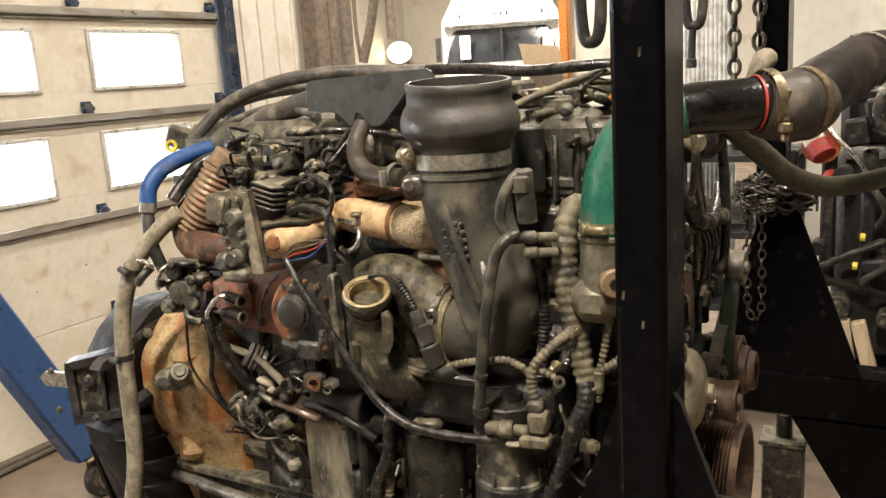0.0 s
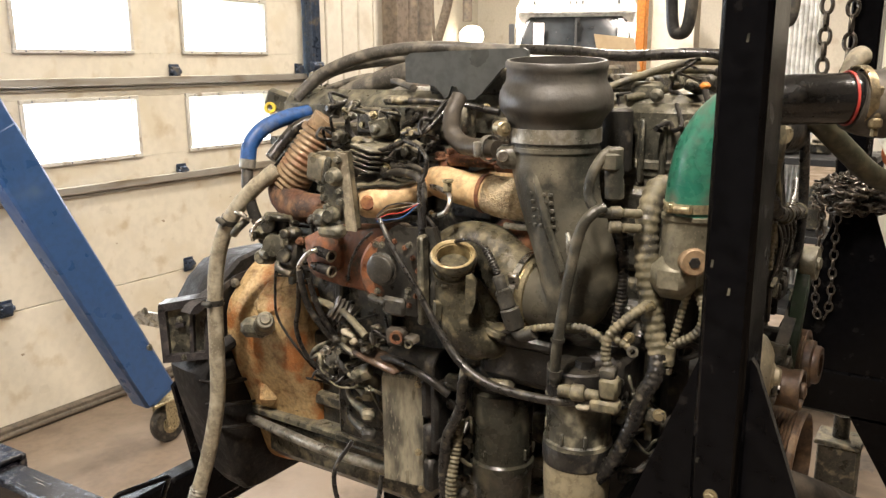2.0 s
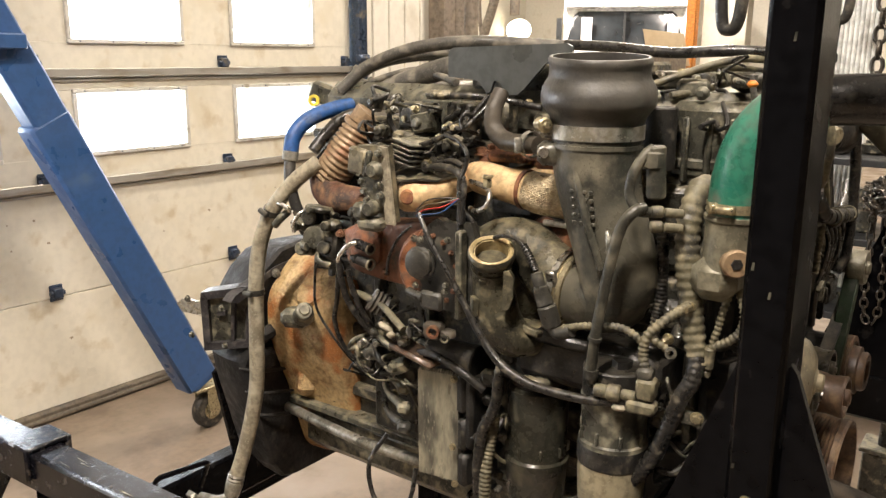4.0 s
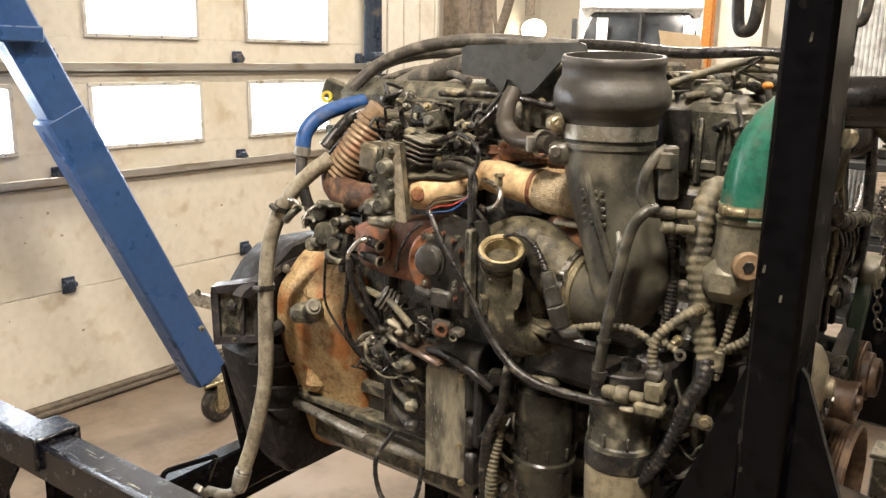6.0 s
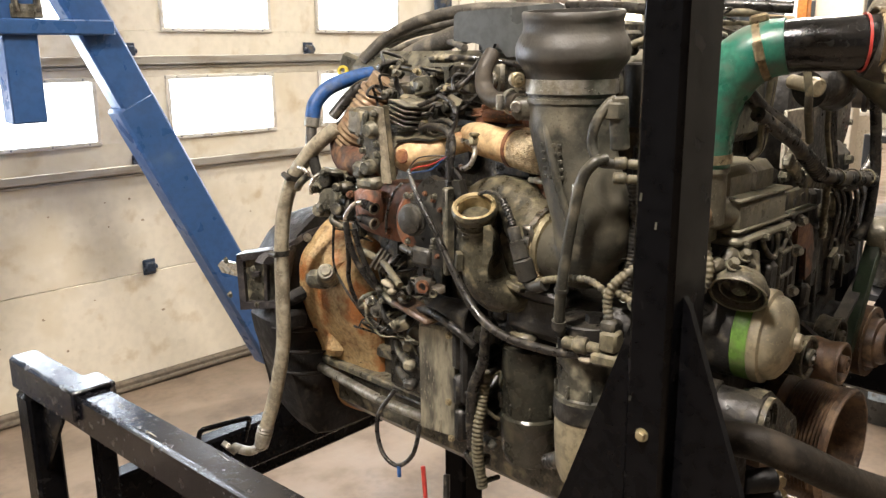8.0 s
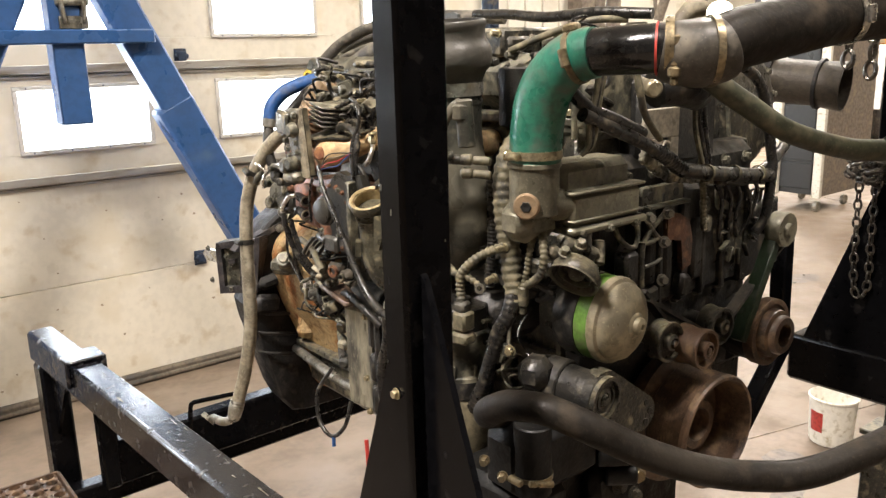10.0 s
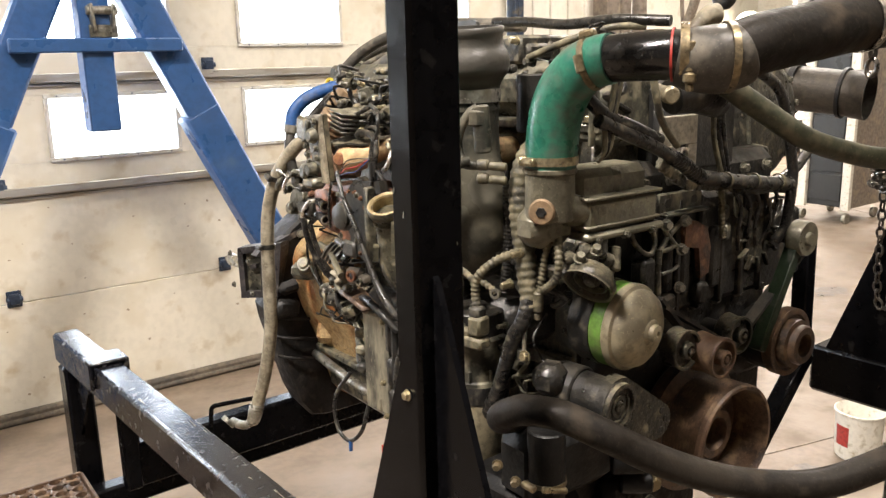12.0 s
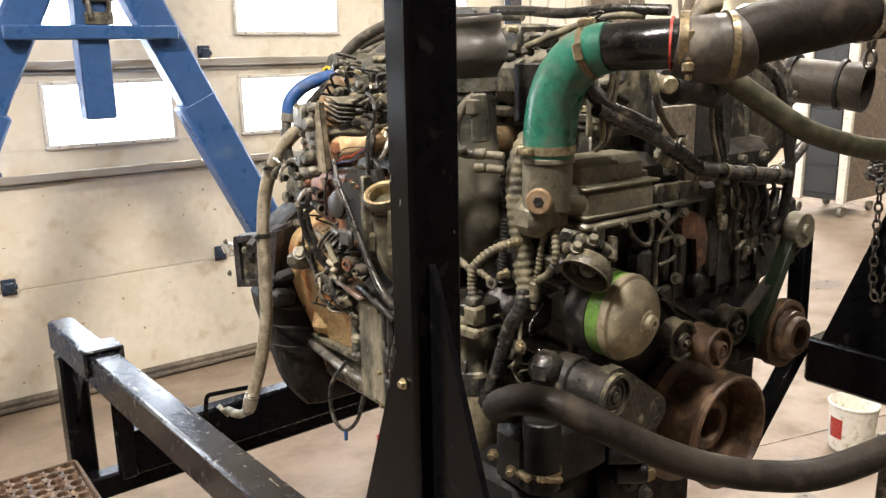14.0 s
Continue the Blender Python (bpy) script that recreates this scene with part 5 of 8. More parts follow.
ep("ribbed_boot", bm, M_RUBBER, "ribbed rubber boot")
for c, s, rot, mat, lab in (((1.158, 1.232, 1.272), (0.0186, 0.031, 0.0112), (20, 0, 10), M_HOSE_TAN, "pale dusty connector"), ((1.15, 1.215, 1.262), (0.0136, 0.0161, 0.0124), (0, 20, 40), M_HOSE_TAN, "pale dusty connector"),
                            ((1.17, 1.27, 1.25), (0.0186, 0.0186, 0.0136), (20, 30, 0), M_CAST, "oily connector"), ((1.16, 1.195, 1.25), (0.0186, 0.0217, 0.0155), (0, 10, 0), M_CAST, "oily connector"),
                            ((1.175, 1.245, 1.235), (0.0248, 0.0434, 0.0112), (25, 10, 0), M_CAST_G, "dusty bracket"), ((1.18, 1.18, 1.228), (0.05, 0.10, 0.012), (12, 0, 0), M_PULLEY, "rusty strap")):
    bm = B()
    box(bm, c, s, 0.005, rot)
    ep("connector_block", bm, mat, lab)
bm = B()
box(bm, (1.125, 1.10, 1.302), (0.022, 0.034, 0.030), 0.006, (0, 15, 20))
box(bm, (1.13, 1.075, 1.300), (0.02, 0.022, 0.014), 0.004, (10, 0, 0))
rough_up(bm, 0.003, 60)
sens2 = ep("corroded_sensor", bm, M_STUB, "corroded brown sensor body")
bm = B()
ring(bm, (1.113, 1.092, 1.305), (-1, -0.3, 0), 0.007, 0.004, 0.006, 18)
ep("sensor_ring", bm, M_RUST, parent=sens2)
bm = B()
ring(bm, (1.118, 1.072, 1.296), (-1, -0.3, 0), 0.004, 0.003, 0.006, 16)
ep("sensor_ring", bm, M_CAST_G, parent=sens2)
bm = B()
tube(bm, [(1.19, 1.20, 1.218), (1.17, 1.15, 1.238), (1.16, 1.10, 1.236), (1.16, 1.06, 1.222), (1.17, 1.03, 1.20)], 0.007, 14, 8)
ep("oil_return", bm, M_BLACKOIL, "oily black oil return pipe")

# oil cooler, sensor block
bm = B()
plate(bm, [(0, 0), (0.084, 0.006), (0.085, 0.208), (0.078, 0.213), (0.004, 0.204), (-0.002, 0.196)], (1.186, 1.182, 0.996), (0.05, -1, 0), (0, 0, 1), -0.020)
cooler = ep("oil_cooler", bm, M_COOLER, "pale scraped oil cooler body")
bm = B()
box(bm, (1.248, 1.128, 1.10), (0.09, 0.118, 0.226), 0.016, (0, 0, -4))
cyl(bm, (1.225, 1.182, 1.213), (1.225, 1.075, 1.217), 0.034, seg=26)
ep("cooler_casing", bm, M_BLACKOIL, "black oily cooler casing", cooler)
for k in range(15):
    bm = B()
    box(bm, (1.1835, 1.177 - k * 0.0053, 1.201 + k * 0.0005), (0.004, 0.0022, 0.010), 0.0008, (20, 0, 0))
    ep("knurl", bm, M_COOLER, parent=cooler)
for c, s in (((1.195, 1.086, 1.172), (0.03, 0.022, 0.070)), ((1.192, 1.084, 1.098), (0.026, 0.020, 0.058)), ((1.196, 1.083, 1.030), (0.03, 0.022, 0.062)), ((1.205, 1.066, 1.14), (0.05, 0.02, 0.13))):
    bm = B()
    box(bm, c, s, 0.006, (0, 0, -10))
    ep("cooler_flange", bm, M_BLACKOIL, "black oily cooler flange", cooler)
bolts(cooler, M_ZINC, [(1.178, 1.098, 1.20), (1.176, 1.098, 1.075), (1.178, 1.094, 1.005)], (-1, -0.3, 0), 0.005, 0.007)
bm = B()
box(bm, (1.30, 1.305, 1.085), (0.07, 0.125, 0.17), 0.012)
sensors = ep("sensor_block", bm, M_CAST, "oily dark sensor block")
for k in range(3):
    bm = B()
    tube(bm, [(1.265, 1.335, 1.150 - k * 0.04), (1.238, 1.30, 1.145 - k * 0.042), (1.215, 1.245, 1.138 - k * 0.04)], [0.005, 0.006, 0.011], 12, 5)
    box(bm, (1.212, 1.238, 1.137 - k * 0.04), (0.025, 0.026, 0.022), 0.006, (0, 0, 25))
    ep("sensor_plug", bm, (M_LOOM, M_CAST_G, M_PLASTIC)[k], "dusty sensor plug", sensors)
    bolts(sensors, M_ZINC, [(1.264, 1.345 - 0.02 * k, 1.16 - 0.035 * k)], (-1, 0, 0), 0.007, 0.008)
bm = B()
cyl(bm, (1.25, 1.252, 1.15), (1.232, 1.246, 1.15), 0.016, seg=18)
ep("pale_cap", bm, M_HOSE_TAN, "pale yellow cap", sensors)
bm = B()
tube(bm, [(1.20, 1.27, 1.04), (1.17, 1.29, 0.985), (1.16, 1.27, 0.925), (1.165, 1.23, 0.905), (1.18, 1.20, 0.935), (1.20, 1.20, 0.99)], 0.0045, 10, 8)
ep("wire_loop", bm, M_WIRE, "dusty hanging wire loop")
bm = B()
tube(bm, [(1.165, 1.225, 0.906), (1.163, 1.222, 0.885)], 0.004, 8, 3)
ep("wire_tip", bm, M_BLUE, "frayed blue wire tip")
bm = B()
tube(bm, [(1.28, 1.28, 0.84), (1.27, 1.26, 0.75), (1.262, 1.245, 0.70), (1.275, 1.25, 0.685)], 0.005, 10, 6)
ep("battery_cable", bm, M_RED, "red battery cable hanging below the pan")
bm = B()
tube(bm, [(1.29, 1.22, 0.84), (1.26, 1.19, 0.74), (1.272, 1.175, 0.70), (1.29, 1.19, 0.72)], 0.007, 10, 6)
ep("ground_cable", bm, M_WIRE, "black cable hanging below the pan")


def canister(name, x, y, top, r, h, mat, label):
    bm = B()
    lathe(bm, [(0, 0), (r * 0.5, 0), (r * 0.82, 0.010), (r * 0.94, 0.03), (r * 0.97, h * 0.34), (r * 1.03, h * 0.36), (r * 1.03, h * 0.42), (r * 0.96, h * 0.44), (r * 0.97, h - 0.03), (r, h - 0.02), (r, h - 0.006), (r * 0.9, h), (0, h)], (x, y, top - h), (0, 0, 1), 40)
    can = ep(name, bm, mat, label)
    for k in range(9):
        w = k * 2 * math.pi / 9 + 0.3
        bm = B()
        box(bm, (x + r * 0.985 * math.cos(w), y + r * 0.985 * math.sin(w), top - h * 0.49), (0.006, 0.005, 0.020), 0.0015, (0, 0, math.degrees(w)))
        ep("lug", bm, mat, parent=can)
    return can


canister("fuel_filter", 1.262, 0.980, 1.198, 0.054, 0.23, M_FILTER, "dusty dark fuel filter canister")
f2 = canister("fuel_filter", 1.172, 0.798, 1.262, 0.050, 0.13, M_FILTER2, "dusty two-tone fuel filter top")
bm = B()
lathe(bm, [(0, 0), (0.040, 0), (0.047, 0.02), (0.0505, 0.075), (0.0505, 0.105), (0, 0.105)], (1.172, 0.798, 1.045), (0, 0, 1), 40)
ep("bowl", bm, M_DOME, "pale dusty filter bowl", f2)
bm = B()
lathe(bm, [(0.045, 0), (0.0515, 0), (0.0525, 0.004), (0.0525, 0.026), (0.0515, 0.03), (0.045, 0.03)], (1.172, 0.798, 1.150), (0, 0, 1), 40)
ep("collar", bm, M_BLACKOIL, "black threaded collar", f2)
bm = B()
box(bm, (1.255, 0.87, 1.27), (0.12, 0.25, 0.085), 0.018)
cyl(bm, (1.172, 0.80, 1.255), (1.172, 0.80, 1.300), 0.047, seg=32)
cyl(bm, (1.262, 0.980, 1.19), (1.262, 0.980, 1.245), 0.046, seg=32)
box(bm, (1.205, 0.90, 1.31), (0.05, 0.10, 0.02), 0.006)
filter_head = ep("filter_head", bm, M_BLACKOIL, "black oily filter head")
bm = B()
lathe(bm, [(0, 0), (0.0145, 0), (0.0145, 0.012), (0, 0.014)], (1.168, 0.788, 1.299), (0, 0, 1), 6)
ep("hex_plug", bm, M_BLACKOIL, "black hex plug", filter_head)
for c, s in (((1.24, 1.02, 1.245), (0.06, 0.03, 0.025)), ((1.20, 0.95, 1.225), (0.03, 0.05, 0.02)), ((1.20, 1.035, 1.21), (0.02, 0.04, 0.03))):
    bm = B()
    box(bm, c, s, 0.007, (0, 10, 15))
    ep("head_lug", bm, M_CAST, "oily lug", filter_head)
bm = B()
tube(bm, [(1.165, 0.995, 1.26), (1.16, 0.997, 1.233), (1.165, 1.005, 1.181), (1.17, 1.032, 1.127), (1.175, 1.044, 1.065), (1.185, 1.05, 1.0)], [0.007, 0.0085, 0.0095, 0.010, 0.0095, 0.009], 14, 8, pitch=0.011, depth=0.0006)
ep("taped_loom", bm, M_WIRE, "black taped oily loom")
bm = B()
tube(bm, [(1.19, 1.022, 1.15), (1.188, 1.029, 1.093), (1.18, 1.031, 1.047), (1.18, 1.032, 0.99), (1.19, 1.03, 0.93)], 0.0105, 14, 8, pitch=0.008, depth=0.002)
ep("ribbed_loom", bm, M_LOOM, "dusty ribbed loom", crease=60)
for k in range(4):
    bm = B()
    cyl(bm, (1.25, 1.05, 1.17 - k * 0.035), (1.20, 1.047, 1.165 - k * 0.035), 0.010, seg=12)
    ep("pipe_stub", bm, M_BLACKOIL, "black pipe stub")

# looms and hoses of the front half of the side
bm = B()
tube(bm, [(1.25, 0.70, 1.560), (1.228, 0.712, 1.566), (1.208, 0.714, 1.548), (1.194, 0.715, 1.512), (1.190, 0.711, 1.465), (1.190, 0.705, 1.425), (1.190, 0.699, 1.388), (1.188, 0.690, 1.345), (1.182, 0.683, 1.322)], [0.013, 0.0155, 0.0172, 0.0178, 0.0178, 0.0175, 0.017, 0.0155, 0.012], 18, 8, pitch=0.0125, depth=0.0017)
ep("wiring_loom", bm, M_LOOM, "dusty corrugated main wiring loom", crease=60)
bm = B()
tube(bm, [(1.184, 0.686, 1.335), (1.172, 0.685, 1.305), (1.163, 0.697, 1.277), (1.158, 0.711, 1.229), (1.158, 0.734, 1.170), (1.160, 0.776, 1.117), (1.162, 0.817, 1.079), (1.170, 0.87, 1.045)], [0.0125, 0.0125, 0.0120, 0.0115, 0.0125, 0.0135, 0.0135, 0.013], 14, 8, pitch=0.009, depth=0.0007)
ep("taped_loom", bm, M_WIRE, "black taped wiring loom", crease=60)
for r, pts in ((0.0058, ((1.130, 0.868, 1.352), (1.127, 0.84, 1.362), (1.125, 0.803, 1.371), (1.125, 0.773, 1.374), (1.125, 0.752, 1.367), (1.13, 0.74, 1.355))), (0.0075, ((1.185, 0.698, 1.408), (1.16, 0.705, 1.404), (1.138, 0.717, 1.393), (1.125, 0.735, 1.370), (1.124, 0.739, 1.345), (1.122, 0.734, 1.322))),
               (0.0066, ((1.208, 0.648, 1.440), (1.196, 0.636, 1.424), (1.190, 0.628, 1.402), (1.190, 0.633, 1.379), (1.190, 0.648, 1.363), (1.190, 0.664, 1.353))), (0.0055, ((1.128, 0.735, 1.368), (1.13, 0.722, 1.362), (1.138, 0.707, 1.351))), (0.0055, ((1.196, 0.648, 1.440), (1.190, 0.656, 1.410), (1.190, 0.663, 1.375), (1.190, 0.671, 1.345)))):
    bm = B()
    tube(bm, pts, r, 12, 8, pitch=0.0072, depth=0.0014)
    ep("branch_loom", bm, M_LOOM, "dusty ribbed branch loom", crease=60)
bm = B()
ring(bm, (1.137, 0.706, 1.350), (-0.9, -0.4, 0.1), 0.004, 0.004, 0.006, 18)
ep("eyelet", bm, M_ALU, "grey eyelet", )
bm = B()
tube(bm, [(1.205, 0.756, 1.50), (1.20, 0.75, 1.453), (1.20, 0.751, 1.391), (1.20, 0.76, 1.33)], 0.009, 12, 8, pitch=0.006, depth=0.0014)
ep("ribbed_loom", bm, M_WIRE, "black ribbed loom", crease=60)
bm = B()
tube(bm, [(1.108, 1.119, 1.497), (1.102, 1.100, 1.472), (1.10, 1.085, 1.451), (1.10, 1.046, 1.401), (1.10, 0.992, 1.324), (1.10, 0.955, 1.287), (1.10, 0.91, 1.268), (1.105, 0.86, 1.262), (1.115, 0.80, 1.262), (1.125, 0.745, 1.275)], [0.0035, 0.004, 0.0042, 0.0046, 0.006, 0.0068, 0.007, 0.007, 0.007, 0.007], 12, 8)
ep("fuel_hose", bm, M_WIRE, "thin black fuel hose")
bm = B()
tube(bm, [(1.125, 0.75, 1.545), (1.11, 0.759, 1.540), (1.102, 0.772, 1.518), (1.10, 0.784, 1.465), (1.10, 0.794, 1.405), (1.10, 0.801, 1.352), (1.108, 0.808, 1.302), (1.12, 0.81, 1.285)], 0.0078, 14, 8)
pipe = ep("drain_pipe", bm, M_DUCT, "grey drain pipe")
bm = B()
ring(bm, (1.107, 0.807, 1.312), (0.1, 0.1, -1), 0.008, 0.003, 0.012, 18)
ep("pipe_clip", bm, M_PLASTIC, parent=pipe)
bm = B()
ring(bm, (1.100, 0.800, 1.362), (0.0, 0.1, -1), 0.008, 0.002, 0.005, 18)
ep("pipe_clip", bm, M_PLASTIC, parent=pipe)
bm = B()
cyl(bm, (1.112, 0.803, 1.280), (1.114, 0.782, 1.281), 0.0095, seg=16)
cyl(bm, (1.113, 0.784, 1.281), (1.116, 0.764, 1.282), 0.0125, seg=10)
cyl(bm, (1.116, 0.764, 1.282), (1.118, 0.742, 1.282), 0.008, seg=14)
ep("quick_coupler", bm, M_LOOM, "dusty ribbed quick coupler")
for c, s, mat in (((1.122, 0.733, 1.318), (0.022, 0.022, 0.018), M_PLASTIC), ((1.122, 0.730, 1.297), (0.027, 0.026, 0.030), M_LOOM), ((1.121, 0.735, 1.270), (0.028, 0.040, 0.018), M_LOOM), ((1.113, 0.765, 1.262), (0.012, 0.02, 0.008), M_HOSE_TAN)):
    bm = B()
    box(bm, c, s, 0.004, (0, 0, 8))
    ep("plug_connector", bm, mat, "dusty square plug connector")
bm = B()
cyl(bm, (1.190, 0.671, 1.350), (1.190, 0.673, 1.318), 0.0085, seg=16)
cyl(bm, (1.190, 0.673, 1.318), (1.191, 0.674, 1.306), 0.0065, seg=16)
ep("pressure_sensor", bm, M_LOOM, "dusty olive pressure sensor")
bm = B()
box(bm, (1.190, 0.692, 1.298), (0.016, 0.022, 0.014), 0.003)
ep("plug_connector", bm, M_PLASTIC, "small black plug connector")
bm = B()
plate(bm, [(0, 0), (0.055, 0.006), (0.055, 0.022), (0, 0.018)], (1.18, 0.718, 1.238), (-0.25, -1, 0), (0, 0, 1), 0.008)
strap = ep("pipe_strap", bm, M_ALU, "grey metal pipe strap")
bolts(strap, M_ZINC, [(1.164, 0.672, 1.254)], (-1, -0.2, 0), 0.007, 0.008)
bm = B()
cyl(bm, (1.145, 0.748, 1.625), (1.148, 0.745, 1.555), 0.013, seg=18)
cyl(bm, (1.142, 0.750, 1.618), (1.142, 0.750, 1.595), 0.0155, seg=8)
tube(bm, [(1.143, 0.750, 1.622), (1.132, 0.758, 1.612), (1.122, 0.768, 1.588), (1.12, 0.770, 1.561), (1.122, 0.758, 1.541), (1.14, 0.747, 1.537)], 0.0072, 12, 8)
ep("purge_valve", bm, M_DUCT, "dusty black purge valve and hose")
for z in (1.538, 1.518):
    bm = B()
    cyl(bm, (1.138, 0.748, z), (1.148, 0.733, z), 0.0085, seg=14)
    cyl(bm, (1.148, 0.733, z - 0.001), (1.165, 0.712, z - 0.003), 0.0065, seg=12)
    ep("hose_coupling", bm, M_LOOM, "dusty ribbed hose coupling")
bm = B()
cyl(bm, (1.315, 0.818, 1.57), (1.315, 0.818, 1.665), 0.028, seg=26)
ep("black_canister", bm, M_BLACKOIL, "shiny black canister behind the boot")

# tan hose, blue hose, rear cables
bm = B()
tube(bm, [(1.245, 1.48, 1.535), (1.215, 1.520, 1.495), (1.195, 1.565, 1.435), (1.182, 1.592, 1.36), (1.176, 1.602, 1.27), (1.174, 1.605, 1.16), (1.172, 1.612, 1.05), (1.158, 1.635, 0.93), (1.135, 1.652, 0.84)], 0.0158, 18, 8)
tanhose = ep("tan_hose", bm, M_HOSE_TAN, "dusty tan heater hose hanging down")
bm = B()
lathe(bm, [(0, 0), (0.017, 0), (0.019, 0.004), (0.017, 0.008), (0.019, 0.012), (0.017, 0.016), (0.019, 0.020), (0.016, 0.05), (0.012, 0.055), (0, 0.055)], (1.139, 1.650, 0.856), (-0.25, 0.15, -1), 20)
tube(bm, [(1.127, 1.657, 0.808), (1.112, 1.685, 0.792), (1.10, 1.73, 0.79)], 0.011, 12, 5)
ring(bm, (1.090, 1.745, 0.782), (0.8, 0, 0.6), 0.012, 0.008, 0.012, 20)
ep("hose_end", bm, M_ALU, "silver crimped hose end", tanhose)
for z, y in ((1.265, 1.603), (1.435, 1.565)):
    bm = B()
    clamp(bm, (1.177 if z < 1.3 else 1.195, y, z), (0, 0.02 if z < 1.3 else -0.5, 1), 0.0162, 0.012)
    ep("zip_tie", bm, M_PLASTIC, "black clamp band", tanhose)
bm = B()
tube(bm, [(1.228, 1.540, 1.552), (1.238, 1.540, 1.583), (1.268, 1.530, 1.613), (1.32, 1.512, 1.632), (1.375, 1.49, 1.642), (1.42, 1.46, 1.655)], 0.0155, 18, 8)
blue = ep("blue_hose", bm, M_BLUE, "blue jacketed air hose")
bm = B()
cyl(bm, (1.225, 1.540, 1.534), (1.229, 1.540, 1.555), 0.0160, seg=18)
ep("cuff", bm, M_ALU, "dull grey crimped cuff", blue)
bm = B()
tube(bm, [(1.225, 1.540, 1.535), (1.215, 1.530, 1.49), (1.218, 1.515, 1.44), (1.235, 1.495, 1.395), (1.26, 1.46, 1.35)], 0.0115, 12, 8)
ep("hose_tail", bm, M_RUBBER, parent=blue)
for r, pts in ((0.012, ((1.25, 1.50, 1.555), (1.275, 1.49, 1.585), (1.30, 1.47, 1.615), (1.33, 1.44, 1.63))), (0.006, ((1.26, 1.50, 1.535), (1.30, 1.49, 1.57), (1.33, 1.47, 1.60)))):
    bm = B()
    tube(bm, pts, r, 12, 8)
    ep("rear_hose", bm, M_WIRE, "thin black rear hose")
# small valve block between bellows and flywheel housing
for c, s, rot, mat in (((1.225, 1.455, 1.435), (0.05, 0.06, 0.035), (0, 10, 10), M_CAST), ((1.205, 1.485, 1.415), (0.03, 0.05, 0.02), (15, 0, 20), M_CAST_G), ((1.215, 1.435, 1.40), (0.05, 0.05, 0.05), (0, 0, 15), M_CAST_G), ((1.20, 1.405, 1.385), (0.03, 0.04, 0.05), (0, 10, 0), M_CAST),
                       ((1.20, 1.465, 1.375), (0.03, 0.03, 0.03), (0, 0, 30), M_CAST_G), ((1.195, 1.43, 1.455), (0.04, 0.045, 0.012), (5, 10, 0), M_CAST_G), ((1.25, 1.50, 1.40), (0.04, 0.05, 0.03), (0, 20, 0), M_PLASTIC), ((1.19, 1.39, 1.43), (0.03, 0.03, 0.02), (0, 0, 0), M_CAST)):
    bm = B()
    box(bm, c, s, 0.007, rot)
    cyl(bm, (c[0] - s[0] / 2, c[1], c[2]), (c[0] - s[0] / 2 - 0.014, c[1] - 0.004, c[2] + 0.003), min(s) * 0.45, seg=14)
    ep("valve_block", bm, mat, "dusty rear valve block piece")
for pts in (((1.20, 1.455, 1.455), (1.175, 1.462, 1.445), (1.170, 1.475, 1.425), (1.172, 1.478, 1.408)), ((1.19, 1.50, 1.44), (1.18, 1.515, 1.455), (1.185, 1.535, 1.455))):
    bm = B()
    tube(bm, pts, 0.0042, 10, 8)
    ep("steel_line", bm, M_STEEL, "bright bent steel line")
for pts, r in ((((1.20, 1.52, 1.44), (1.185, 1.53, 1.425), (1.19, 1.55, 1.41)), 0.008), (((1.19, 1.46, 1.395), (1.175, 1.455, 1.385), (1.17, 1.44, 1.385)), 0.008), (((1.195, 1.43, 1.375), (1.18, 1.42, 1.36), (1.19, 1.40, 1.35)), 0.008)):
    bm = B()
    tube(bm, pts, r, 12, 6)
    ep("elbow_fitting", bm, M_CAST_G, "dusty elbow fitting")
# bundle over the rear
for r, pts in ((0.021, ((1.40, 1.47, 1.655), (1.41, 1.40, 1.685), (1.42, 1.30, 1.715), (1.43, 1.2, 1.73))), (0.013, ((1.36, 1.53, 1.665), (1.40, 1.49, 1.715), (1.44, 1.40, 1.752), (1.48, 1.28, 1.765), (1.55, 1.1, 1.755))),
               (0.010, ((1.38, 1.55, 1.655), (1.44, 1.54, 1.705), (1.50, 1.46, 1.738), (1.56, 1.3, 1.75))), (0.012, ((1.42, 1.58, 1.635), (1.48, 1.58, 1.70), (1.54, 1.50, 1.735), (1.60, 1.3, 1.745))),
               (0.007, ((1.37, 1.52, 1.66), (1.40, 1.46, 1.69), (1.42, 1.38, 1.71), (1.40, 1.30, 1.70), (1.37, 1.24, 1.69)))):
    bm = B()
    tube(bm, pts, r, 14, 8)
    ep("rear_cable", bm, M_DUSTHOSE, "dusty grey rubber rear cable")
bm = B()
box(bm, (1.43, 1.61, 1.645), (0.05, 0.12, 0.045), 0.008, (18, 10, 12))
box(bm, (1.43, 1.545, 1.668), (0.045, 0.04, 0.05), 0.006, (18, 10, 12))
rearplug = ep("rear_connector", bm, M_CAST_G, "grey rear connector block")
bm = B()
ring(bm, (1.392, 1.638, 1.642), (-1, -0.5, 0.2), 0.0065, 0.006, 0.007, 20)
ep("yellow_ring", bm, M_YELLOW, "yellow connector seal", rearplug)
for c, s in (((1.45, 1.57, 1.655), (0.04, 0.05, 0.03)), ((1.47, 1.53, 1.675), (0.03, 0.04, 0.03)), ((1.46, 1.585, 1.69), (0.012, 0.012, 0.06))):
    bm = B()
    box(bm, c, s, 0.006, (10, 15, 30))
    ep("rear_clip", bm, M_CAST_G, "dusty rear clip")

